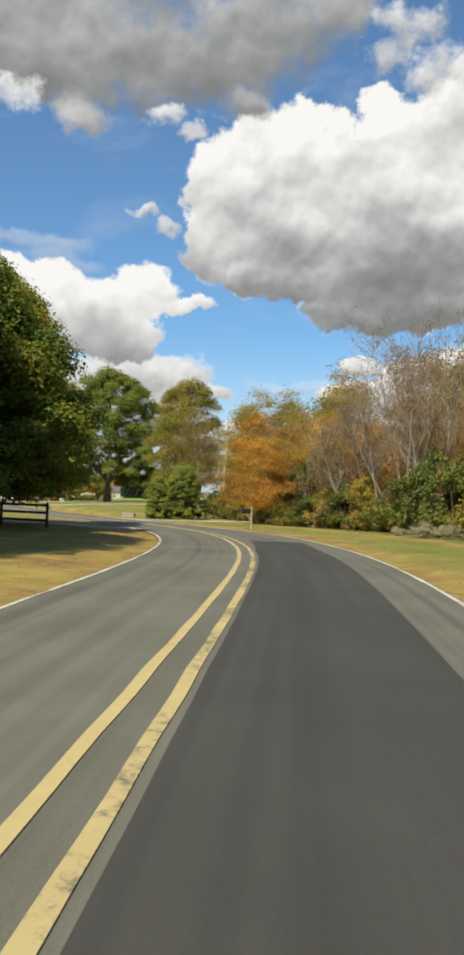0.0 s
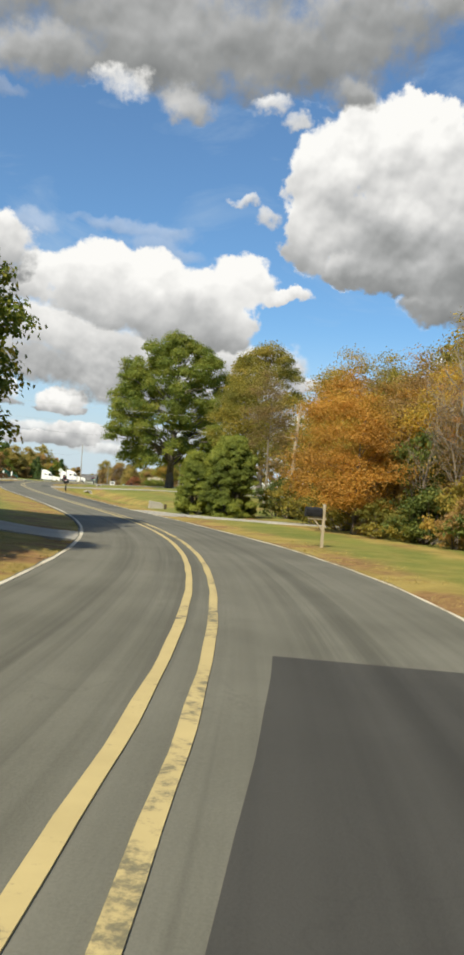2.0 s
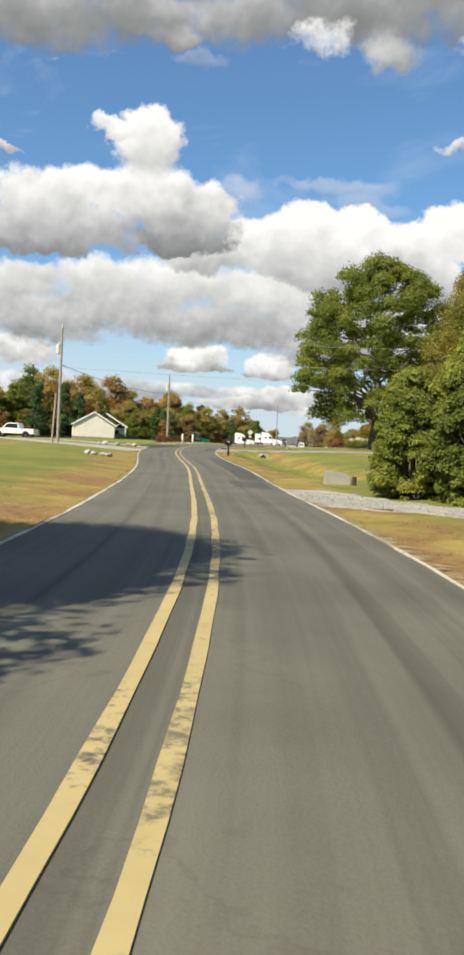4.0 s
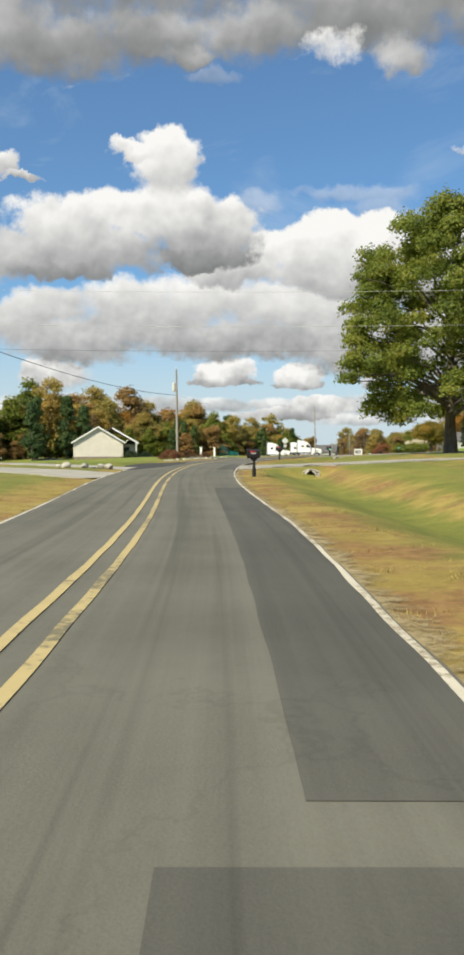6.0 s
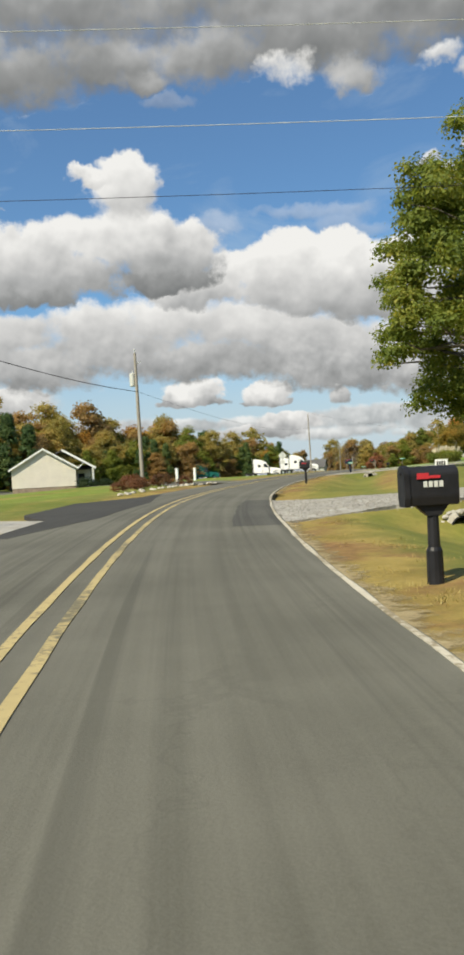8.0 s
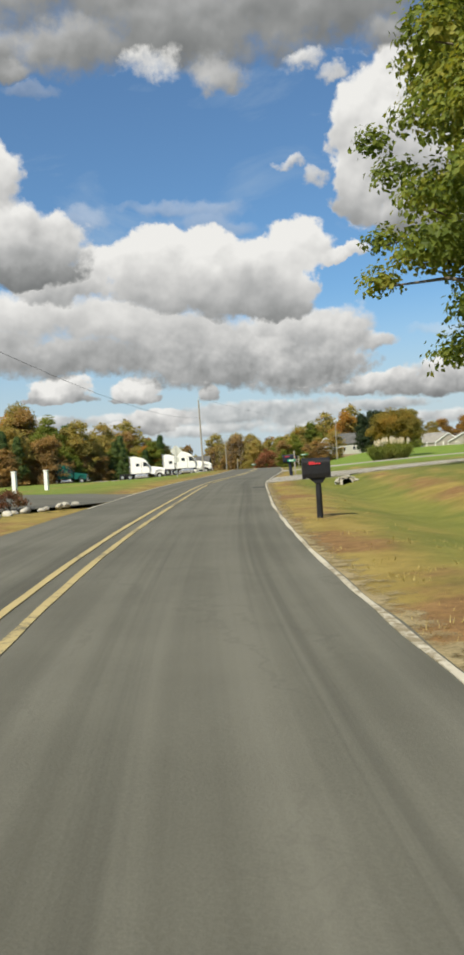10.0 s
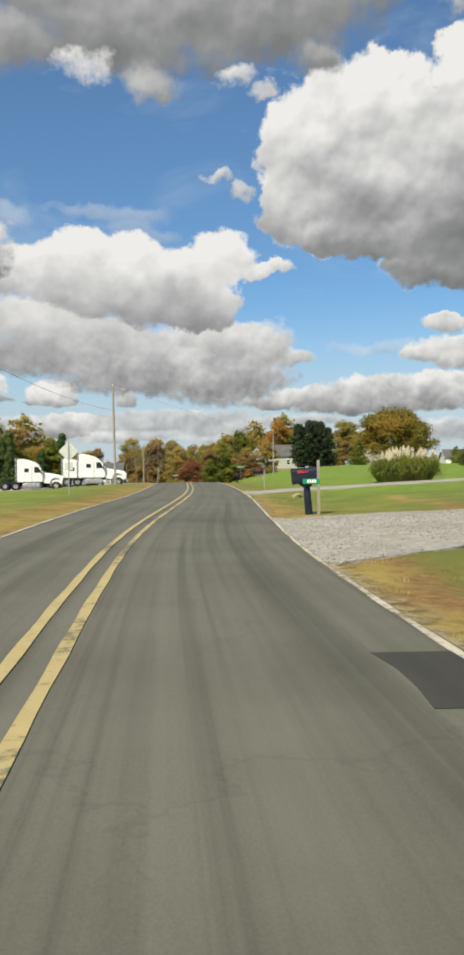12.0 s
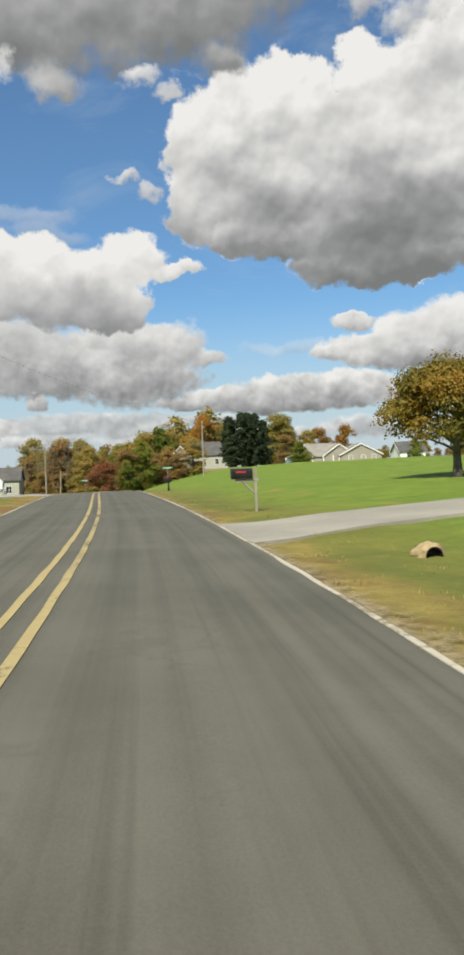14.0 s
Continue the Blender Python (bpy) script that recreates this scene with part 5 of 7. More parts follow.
for x, y, s in ((-118, 190, 0.95), (-113, 199, 0.8), (-106, 207, 0.9), (-95, 243, 0.62), (-93, 250, 0.56), (-83.5, 270, 0.52), (-82.5, 279, 0.50), (-108, 211.5, 0.92), (-104.6, 216.5, 1.0), (-100.8, 216.6, 0.95), (-117, 203, 0.9)):
    far_tree(3, x, y, s)
belt_of([(-93, 274), (-87, 281), (-81.5, 289), (-80, 300)], 1.9, 1.6, [1, 0, 3, 4, 1], 0.52)
belt_of([(-138, 206), (-120, 226), (-110, 242)], 1.6, 1.8, [1, 1, 0, 4, 1, 3], 0.80, mass=True)
belt_of([(-108, 246), (-100, 262), (-94, 280)], 1.6, 1.8, [1, 1, 0, 4, 1, 3], 0.54, mass=True)
belt_of([(-124, 199), (-111, 219), (-99, 239), (-93, 255), (-88, 270)], 2.2, 1.0, [4, 1, 4, 3, 4, 1], 0.42)
belt_of([(-123, 196), (-110, 212)], 4.0, 1.5, [5, 1], 0.40)
belt_of([(-86, 362), (-91, 372), (-93, 390)], 3.5, 2.0, [1, 1, 0, 2], 0.36)
belt_of([(-82, 402), (-76, 410), (-66, 414), (-56, 416), (-46, 420), (-34, 424), (-22, 430)], 2.8, 3.2, [0, 0, 4, 1, 0, 2], 0.98)
belt_of([(-74, 360), (-66, 376), (-58, 388)], 3.0, 2.4, [4, 0, 1, 0], 0.74)
belt_of([(-84, 424), (-60, 434), (-44, 438)], 2.6, 3.0, [0, 1, 0, 1, 4], 1.08, mass=True)
belt_of([(-180, 430), (-140, 440), (-100, 430), (-84, 424)], 4.0, 4.0, [0, 1, 0, 1, 4], 0.7, mass=True)
far_tree(5, -72.6, 352, 0.64, 0.72)
far_tree(4, -71.0, 384, 1.0)
belt_of([(-38, 412), (-28, 414), (-4, 418), (12, 424), (34, 430)], 3.0, 3.0, [0, 0, 1, 0], 0.42)
belt_of([(0, 366), (12, 362), (26, 350), (44, 340), (66, 330)], 5.0, 3.0, [4, 0, 2, 1], 0.6)
belt_of([(-100, 330), (-130, 320), (-170, 300)], 6.0, 4.0, [0, 1, 3], 1.0, mass=True)
belt_of([(-150, 120), (-150, 160), (-142, 190)], 6.0, 4.0, [0, 1, 3, 3], 1.0, mass=True)
belt_of([(30, 30), (28, 0), (22, -30), (6, -70), (-20, -80), (-50, -60), (-70, -10), (-90, 40), (-120, 80), (-145, 110)], 7.5, 2.5, [0, 1, 2, 4], 1.1, mass=True)
belt_of([(34, 60), (40, 100), (44, 150), (52, 200), (60, 250), (62, 300)], 7.5, 2.5, [0, 1, 2, 4], 1.0, mass=True)



def far_woods():
    """One mesh of the hidden and distant trees, with fewer and larger leaves than the near ones."""
    verts, faces, slots, mats, start = [], [], [], [], 0
    for k, x, y, size, tall, turn in FAR_MASS:
        for child in far_kinds[k].children:
            me = child.data
            co, loop = np.zeros(len(me.vertices) * 3, np.float32), np.zeros(len(me.loops), np.int32)
            me.vertices.foreach_get("co", co)
            me.loops.foreach_get("vertex_index", loop)
            co, quads = co.reshape(-1, 3), loop.reshape(-1, 4)
            if child.name.startswith("crown"):
                leaf = co.reshape(-1, 4, 3)[::5]
                leaf = leaf[:, :1] + (leaf - leaf[:, :1]) * 2.0
                co, quads = leaf.reshape(-1, 3), np.arange(len(leaf) * 4).reshape(-1, 4)
            c, s = math.cos(turn), math.sin(turn)
            put = np.stack([(co[:, 0] * c - co[:, 1] * s) * size + x, (co[:, 0] * s + co[:, 1] * c) * size + y, co[:, 2] * tall + gz(x, y) - 0.05], -1)
            if me.materials[0] not in mats:
                mats.append(me.materials[0])
            verts.append(put)
            faces.append(quads + start)
            slots.append(np.full(len(quads), mats.index(me.materials[0]), np.int32))
            start += len(put)
    ob = sheet("far_woods", np.concatenate(verts), np.concatenate(faces), mats[0])
    for mat in mats[1:]:
        ob.data.materials.append(mat)
    ob.data.polygons.foreach_set("material_index", np.concatenate(slots))
    return tagged(ob, "mixed green and brown autumn woods round the lawns", "woods", kind="stuff")


far_woods()

# dark cedars, the small maple on the lawn and the pampas grass
cedar = stand(tree("cedar_tree", 61, 12.2, 0.2, 2.5, column, 90, 0.85, 75, 0.34, L_CEDAR, M_BARK, 0.22, "dark columnar cedar in a tight clump", 10), -46.2, 380.0)
for x, y, s in ((-43.2, 381, 0.98), (-49.0, 381.5, 0.95), (-44.6, 384, 1.02), (-41.2, 383, 0.86), (-48.2, 385, 0.92)):
    another(cedar, x, y, x * 31 % 360, s, group="cedar clump")
stand(tree("small_maple", 62, 5.2, 1.25, 3.1, round_top, 100, 0.75, 320, 0.12, L_TURN, M_BARK, 0.20, "round-crowned maple on a lawn, leaves turning orange", 14), -37.6, 234.6, 0, 1.15, tall=1.08)
for x, y, s, k in ((-36.5, 372, 0.72, 1), (-34.5, 366, 0.55, 4), (-14, 352, 0.35, 4), (-27, 262, 0.30, 4)):
    far_tree(k, x, y, s, group="lawn trees")
# thin tan woods beyond the lorries
belt_of([(-97, 394), (-90, 390), (-84, 388), (-79, 392)], 1.5, 1.6, [1, 0, 1], 0.92)
for x, y, turn, size in ((-92, 384, 40, 0.72), (-88.6, 383, 150, 0.76), (-85.2, 382, 250, 0.70), (-82.6, 384, 20, 0.74), (-95.5, 386, 310, 0.70)):
    another(upright, x, y, turn, size, group="bare trees")


def pampas(name, seed, label, blades=4200, plumes=20, radius=2.0, height=1.95):
    rng = np.random.default_rng(seed)
    top = thing(name, pose(0, 0, 0), label, "ornamental grass")
    a, f = rng.random(blades) * math.tau, rng.random(blades) ** 0.7
    lean_out = f * radius
    base = np.stack([np.cos(a) * lean_out * 0.55, np.sin(a) * lean_out * 0.55, np.zeros(blades)], -1)
    tall = height * (0.45 + 0.5 * rng.random(blades)) * (1 - 0.15 * f)
    knee = base + np.stack([np.cos(a) * lean_out * 0.30, np.sin(a) * lean_out * 0.30, tall], -1)
    a2 = a + 0.9 * rng.normal(size=blades)
    bow = radius * (0.12 + 0.38 * rng.random(blades))
    tip = knee + np.stack([np.cos(a2) * bow, np.sin(a2) * bow, tall * (0.30 - 0.75 * rng.random(blades))], -1)
    across = np.stack([-np.sin(a2), np.cos(a2), 0 * a], -1) * 0.020
    verts = np.stack([base - across, base + across, knee + across, knee - across, tip], 1)
    n = np.arange(blades)[:, None] * 5
    quads = np.concatenate([n + np.array([[0, 1, 2, 3]]), n + np.array([[3, 2, 4, 4]])])
    flat_verts = verts.reshape(-1, 3)
    tris = np.concatenate([quads[:blades][:, [0, 1, 2]], quads[:blades][:, [0, 2, 3]], quads[blades:][:, [0, 1, 2]]])
    sheet("blades", flat_verts, tris, L_PAMPAS, top)
    for k in range(plumes):
        a1, r1 = rng.random() * math.tau, radius * 0.75 * rng.random() ** 0.6
        x, y, h = math.cos(a1) * r1, math.sin(a1) * r1, height * (0.74 + 0.26 * rng.random()) * (1 - 0.15 * r1 / radius)
        out = Vector((math.cos(a1), math.sin(a1), 0)) * 0.10
        bm = bmesh.new()
        tube(bm, [(x * 0.4, y * 0.4, 0.2), (x, y, h)], [0.012, 0.010], 4)
        # fine strands hang from the stem's upper end
        for i in range(130):
            f = rng.random()
            s = Vector((x, y, h)) + out * f + Vector((0, 0, 0.62 * f))
            d = Vector(rng.normal(size=3))
            d.z = abs(d.z) * 0.7 + 0.25
            d = d.normalized() * (0.20 * (1.15 - f) * (0.35 + min(1.0, 3 * f)))
            side = d.cross(Vector(rng.normal(size=3))).normalized() * 0.016
            tip_at = s + d + Vector((0, 0, -0.05))
            bm.faces.new([bm.verts.new(p) for p in (s - side, s + d * 0.6 - side, tip_at, s + d * 0.6 + side, s + side)])
        part("plume", bm, M_PLUME, top, "feathery cream plume")
    return top


clump = stand(pampas("pampas_grass", 71, "clump of pampas grass with cream plumes"), -39.0, 221.0, 0, 0.9)
another(clump, -37.6, 221.4, 120, 0.92)
another(clump, -38.3, 222.4, 220, 1.0)

# grass tufts along the verges
def tufts(name, seed, count, y0, y1, offs, label, height=0.042):
    rng = np.random.default_rng(seed)
    y = y0 + (y1 - y0) * rng.random(count)
    off = offs(y, rng.random(count))
    x, py = np.interp(y, CY, CX) + np.interp(y, CY, TY) * off, y - np.interp(y, CY, TX) * off
    keep = (under_drive(x, py) < 0.02) & (lumps(x, py, 0.55, 2.0) + 0.6 * lumps(x, py, 0.21, 5.0) > 0.55 * rng.random(count) + 0.25)
    x, py = x[keep], py[keep]
    count = len(x)
    z = ground_z(x, py)
    blades = 5
    a = rng.random((count, blades)) * math.tau
    h = height * (0.4 + 1.1 * rng.random((count, 1))) * (0.5 + rng.random((count, blades)))
    lean_out = h * (0.3 + 0.8 * rng.random((count, blades)))
    base = np.stack([x[:, None] + 0.05 * rng.normal(size=a.shape), py[:, None] + 0.05 * rng.normal(size=a.shape), np.repeat(z[:, None], blades, 1) - 0.01], -1)
    tip = base + np.stack([np.cos(a) * lean_out, np.sin(a) * lean_out, h], -1)
    across = np.stack([-np.sin(a), np.cos(a), 0 * a], -1) * 0.006
    verts = np.stack([base - across, base + across, tip], 2).reshape(-1, 3)
    return tagged(sheet(name, verts, np.arange(len(verts)).reshape(-1, 3), L_DRY), label, "grass", kind="stuff")


tufts("verge_grass", 81, 15000, 3, 126, lambda y, u: right_edge(y) + 0.16 + 1.6 * u ** 1.8, "dry grass blades along the road edge")
tufts("verge_grass", 82, 9000, 134, 260, lambda y, u: right_edge(y) + 0.16 + 2.2 * u ** 2.2, "dry grass blades along the road edge")
tufts("verge_grass", 83, 14000, 6, 126, lambda y, u: left_edge(y) - 0.18 - 2.2 * u ** 2.2, "dry grass blades along the road edge")
tufts("verge_grass", 84, 5000, 172, 260, lambda y, u: left_edge(y) - 0.18 - 2.2 * u ** 2.2, "dry grass blades along the road edge")

# ---------------------------------------------------------------- mailboxes
def facing_road(y):
    """The turn by which a thing's x axis points away from the road, square to it."""
    i = int(np.argmin(np.abs(CY - y)))
    return math.degrees(math.atan2(-TX[i], TY[i]))


def arched(wide, low, high, n=8):
    """The end of a mailbox: flat bottom, round top, drawn across and up."""
    r = wide / 2
    pts = [(-r * 0.82, low), (r * 0.82, low), (r, low + 0.10)]
    pts += [(r * math.cos(a), high - r * 0.62 + r * 0.62 * math.sin(a)) for a in [k * math.pi / n for k in range(n + 1)]]
    pts += [(-r, low + 0.10)]
    return pts


def hull(bm, outline, x0, x1, bevel=0.008):
    """A mailbox body: the outline lies across, the length runs along x."""
    prism(bm, outline, x0, x1, bevel)
    for v in bm.verts:
        v.co = Vector((v.co.y, v.co.x, v.co.z))
    bmesh.ops.recalc_face_normals(bm, faces=bm.faces)
    return bm


def number_bars(parent, x, y, z, count, tall, wide, gap, mat, face):
    """Plain bars in place of a number, on a side that faces along face."""
    for k in range(count):
        bm = bmesh.new()
        a = x + k * (wide + gap)
        box(bm, (a, y - 0.003, z), (a + wide, y + 0.003, z + tall))
        part("number_bar", bm, mat, parent, face)


def plastic_mailbox(x, y, mat, label, length=0.58, bars=4, sleeve=True, thick=1.0):
    base = thing("mailbox", Matrix.Translation((x, y, gz(x, y))) @ Matrix.Rotation(radians(facing_road(y)), 4, "Z"), label, "mailbox", "mailboxes")
    bm = bmesh.new()
    tube(bm, [(0, 0, -0.25), (0, 0, 0.40), (0, 0, 0.84)], [0.072 * thick, 0.068 * thick, 0.060 * thick], 12)
    part("post", bm, mat, base, smooth=False)
    if sleeve:
        bm = bmesh.new()
        tube(bm, [(0, 0, -0.2), (0, 0, 0.36), (0, 0, 0.40)], [0.098, 0.090, 0.074], 14)
        part("post_sleeve", bm, mat, base)
    bm = bmesh.new()
    prism(bm, [(-length * 0.42, 0.90), (length * 0.34, 0.90), (0.075, 0.74), (-0.065, 0.74)], -0.07, 0.07, 0.008)
    part("bracket", bm, mat, base)
    body = part("box", hull(bmesh.new(), arched(0.29, 0.86, 1.29), -length * 0.5, length * 0.46), mat, base, smooth=False)
    bm = hull(bmesh.new(), arched(0.315, 0.85, 1.305), -length * 0.5 - 0.045, -length * 0.5 + 0.02, 0.006)
    door = part("door", bm, mat, base)
    bm = bmesh.new()
    box(bm, (-length * 0.5 - 0.065, -0.03, 1.20), (-length * 0.5 - 0.04, 0.03, 1.23), 0.005)
    part("latch", bm, mat, door)
    bm = bmesh.new()
    box(bm, (-length * 0.30, -0.165, 1.155), (length * 0.10, -0.150, 1.185), 0.003)
    box(bm, (-length * 0.34, -0.167, 1.150), (-length * 0.12, -0.149, 1.215), 0.003)
    part("flag", bm, M_RED, body, "red signal flag")
    if bars:
        number_bars(base, -length * 0.22, -0.150, 1.06, bars, 0.065, 0.042, 0.016, M_OFFWHITE, "pale number bar")
    return base


plastic_mailbox(-26.55, 114.3, M_BLACK, "black plastic mailbox on a sleeved post, red flag down")
plastic_mailbox(-38.6, 152.5, M_BLACK, "black mailbox on a dark post beside the lawn", bars=0, sleeve=False)
box_4 = plastic_mailbox(-44.24, 189.9, M_NAVY, "navy plastic mailbox with a green number plate beside it", 0.62, 0, False, 1.35)
box_4.matrix_world = box_4.matrix_world @ Matrix.Rotation(radians(-4), 4, "Y")
box_4.scale = (1.2, 1.12, 1.08)
plastic_mailbox(-53.6, 264.8, M_BLACK, "black mailbox on a dark post by a far drive", bars=0)

post_at = Matrix.Translation((-43.95, 189.75, gz(-43.95, 189.75))) @ Matrix.Rotation(radians(facing_road(189.8) + 4), 4, "Z")
plate_post = thing("number_post", post_at, "grey weathered wooden post holding a green number plate", "post")
bm = bmesh.new()
box(bm, (-0.042, -0.042, -0.3), (0.042, 0.042, 1.60), 0.008)
part("post", bm, M_POLE, plate_post)
bm = bmesh.new()
box(bm, (-0.47, -0.062, 0.905), (0.02, -0.050, 1.055), 0.003)
plate = part("plate", bm, M_GREENSIGN, plate_post, "green reflective number plate")
number_bars(plate, -0.345, -0.064, 0.935, 4, 0.092, 0.052, 0.020, M_WHITEPAINT, "white number bar")
bm = bmesh.new()
tube(bm, [(-0.02, 0, 0.74), (-0.20, -0.01, 0.90)], [0.010, 0.010], 6)
part("brace", bm, M_METAL, plate_post)


def wooden_mailbox(x, y, label, flag=True, stuff=None, top=1.42, half=0.05):
    base = thing("mailbox", Matrix.Translation((x, y, gz(x, y))) @ Matrix.Rotation(radians(facing_road(y)), 4, "Z"), label, "mailbox", "mailboxes")
    stuff = stuff or M_POST
    bm = bmesh.new()
    box(bm, (-half, -half, -0.25), (half, half, top), 0.008)
    part("post", bm, stuff, base)
    bm = bmesh.new()
    box(bm, (-0.62, -0.045, 0.90), (0.10, 0.045, 0.985), 0.006)
    part("arm", bm, stuff, base)
    bm = bmesh.new()
    tube(bm, [(-0.03, 0, 0.55), (-0.40, 0, 0.92)], [0.035, 0.035], 5)
    part("brace", bm, stuff, base)
    body = part("box", hull(bmesh.new(), arched(0.26, 0.99, 1.30), -0.70, -0.10, 0.006), M_BLACK, base)
    part("door", hull(bmesh.new(), arched(0.275, 0.985, 1.31), -0.735, -0.695, 0.004), M_BLACK, base)
    if flag:
        bm = bmesh.new()
        box(bm, (-0.60, -0.142, 1.17), (-0.30, -0.132, 1.215), 0.003)
        part("flag", bm, M_RED, body, "red signal flag")
    return base


roadside_box = wooden_mailbox(1.2, 51.6, "black metal mailbox on a pale wooden post with an arm", False)
roadside_box.scale = (0.82, 0.82, 0.95)
wooden_mailbox(-47.5, 220.2, "dark mailbox with a red flag on a grey wooden post", True, M_POLE, 1.30, 0.035)


# ---------------------------------------------------------------- poles, wires, signs
def utility_pole(x, y, tall, label, lean=0.0, drum=False, arms=1):
    base = thing("utility_pole", Matrix.Translation((x, y, gz(x, y))) @ Matrix.Rotation(radians(lean), 4, "Y"), label, "utility pole", "utility poles")
    bm = bmesh.new()
    tube(bm, [(0, 0, -0.4), (0, 0, tall * 0.5), (0, 0, tall)], [0.145, 0.125, 0.095], 12)
    part("pole", bm, M_POLE, base)
    bm = bmesh.new()
    tube(bm, [(0, 0, tall), (0, 0, tall + 0.22)], [0.03, 0.025], 8)
    tube(bm, [(0, 0, tall + 0.2), (0, 0, tall + 0.25), (0, 0, tall + 0.30)], [0.055, 0.065, 0.03], 10)
    part("insulator", bm, M_OFFWHITE, base, "pale porcelain insulator")
    for k in range(arms):
        z = tall - 0.75 - 1.1 * k
        bm = bmesh.new()
        tube(bm, [(0, 0, z), (0.42, 0.0, z + 0.08)], [0.025, 0.02], 6)
        tube(bm, [(0.42, 0, z + 0.05), (0.42, 0, z + 0.2)], [0.045, 0.03], 8)
        part("bracket", bm, M_METAL, base)
    if drum:
        bm = bmesh.new()
        tube(bm, [(-0.30, 0, tall - 2.3), (-0.30, 0, tall - 2.25), (-0.30, 0, tall - 1.45), (-0.30, 0, tall - 1.40)], [0.17, 0.20, 0.20, 0.16], 16)
        can = part("transformer", bm, M_OFFWHITE, base, "grey drum transformer")
        bm = bmesh.new()
        tube(bm, [(-0.30, 0.06, tall - 1.42), (-0.30, 0.06, tall - 1.16)], [0.04, 0.025], 8)
        part("bushing", bm, M_OFFWHITE, can)
    return base


POLES = {"a": (-43.0, 115.2, 10.1), "b": (-51.8, 157.6, 9.4), "c": (-66.3, 256.0, 10.8), "d": (-53.5, 345.0, 9.5), "l": (-83.1, 351.2, 9.5), "far": (-67.5, 330.0, 8.5)}
utility_pole(*POLES["a"], "weathered wooden utility pole on the lawn", 0.0, True)
utility_pole(*POLES["b"], "weathered utility pole carrying a grey drum transformer", -0.6, True)
utility_pole(*POLES["c"], "tall wooden utility pole beside parked lorries", -0.8)
utility_pole(*POLES["d"], "wooden utility pole before a far house")
utility_pole(*POLES["l"], "wooden utility pole at the end of the road")


def wire(a, b, sag, label, r=0.009, mat=M_WIRE):
    a, b = Vector(a), Vector(b)
    bm = bmesh.new()
    pts = [a.lerp(b, k / 16) - Vector((0, 0, sag * 4 * (k / 16) * (1 - k / 16))) for k in range(17)]
    tube(bm, pts, [r] * 17, 5)
    return tagged(part("overhead_wire", bm, mat), label, "cable", "overhead wires")


def pole_top(k, down=0.0):
    x, y, tall = POLES[k]
    return x, y, gz(x, y) + tall - down


wire(pole_top("a", 3.2), pole_top("b", 2.7), 0.55, "thick black cable sagging between two poles", 0.022)
wire(pole_top("b", 2.7), pole_top("c", 2.6), 1.2, "black cable sagging between two poles", 0.010)
wire(pole_top("c", -0.25), pole_top("d", -0.25), 1.0, "thin overhead wire between two poles", 0.007)
utility_pole(6.0, 136.0, 10.0, "weathered wooden utility pole behind woods")
for down, sag, r, mat in ((0.15, 0.5, 0.008, M_OFFWHITE), (2.05, 0.5, 0.008, M_OFFWHITE), (3.4, 0.5, 0.0065, M_WIRE)):
    a, b = Vector(pole_top("a", down)), Vector((6.0, 136.0, gz(6, 136) + 10.0 - down))
    wire(a, b, sag, "thin overhead wire crossing the road", r, mat)

sign_base = thing("warning_sign", Matrix.Translation((-57.7, 210.2, gz(-57.7, 210.2))) @ Matrix.Rotation(radians(8), 4, "Z"), "back of a diamond road sign with a smaller plate below", "road sign")
bm = bmesh.new()
box(bm, (-0.028, -0.02, -0.3), (0.028, 0.02, 2.95), 0.004)
part("post", bm, M_METAL, sign_base)
bm = bmesh.new()
box(bm, (-0.40, 0.022, -0.40), (0.40, 0.030, 0.40), 0.0)
bmesh.ops.bevel(bm, geom=[e for e in bm.edges if abs(e.verts[0].co.y - e.verts[1].co.y) > 0.004], offset=0.05, segments=3, affect="EDGES")
bmesh.ops.transform(bm, matrix=Matrix.Translation((0, 0, 2.42)) @ Matrix.Rotation(radians(45), 4, "Y"), verts=bm.verts)
part("diamond", bm, M_OFFWHITE, sign_base, "grey-white back of a diamond plate")
bm = bmesh.new()
box(bm, (-0.24, 0.022, 1.36), (0.24, 0.030, 1.80), 0.003)
part("plate", bm, M_OFFWHITE, sign_base)


def street_sign(x, y, turn, label):
    base = thing("street_sign", Matrix.Translation((x, y, gz(x, y))) @ Matrix.Rotation(radians(turn), 4, "Z"), label, "street sign")
    bm = bmesh.new()
    tube(bm, [(0, 0, -0.3), (0, 0, 2.45)], [0.028, 0.028], 8)
    part("post", bm, M_METAL, base)
    for k, (a, z) in enumerate(((0, 2.28), (90, 2.05))):
        bm = bmesh.new()
        box(bm, (-0.62, -0.006, z), (0.62, 0.006, z + 0.20), 0.002, Matrix.Rotation(radians(a), 4, "Z"))
        blade = part("blade", bm, M_GREENSIGN, base, "green street-name blade")
        bm = bmesh.new()
        box(bm, (-0.45, -0.009, z + 0.06), (0.45, 0.009, z + 0.14), 0.0, Matrix.Rotation(radians(a), 4, "Z"))
        part("name_bar", bm, M_WHITEPAINT, blade, "white bar in place of a name")
    return base


street_sign(-56.3, 298.7, 5, "green street-name sign on a thin post")
street_sign(-74.4, 342.8, 5, "small green street-name sign across the road")

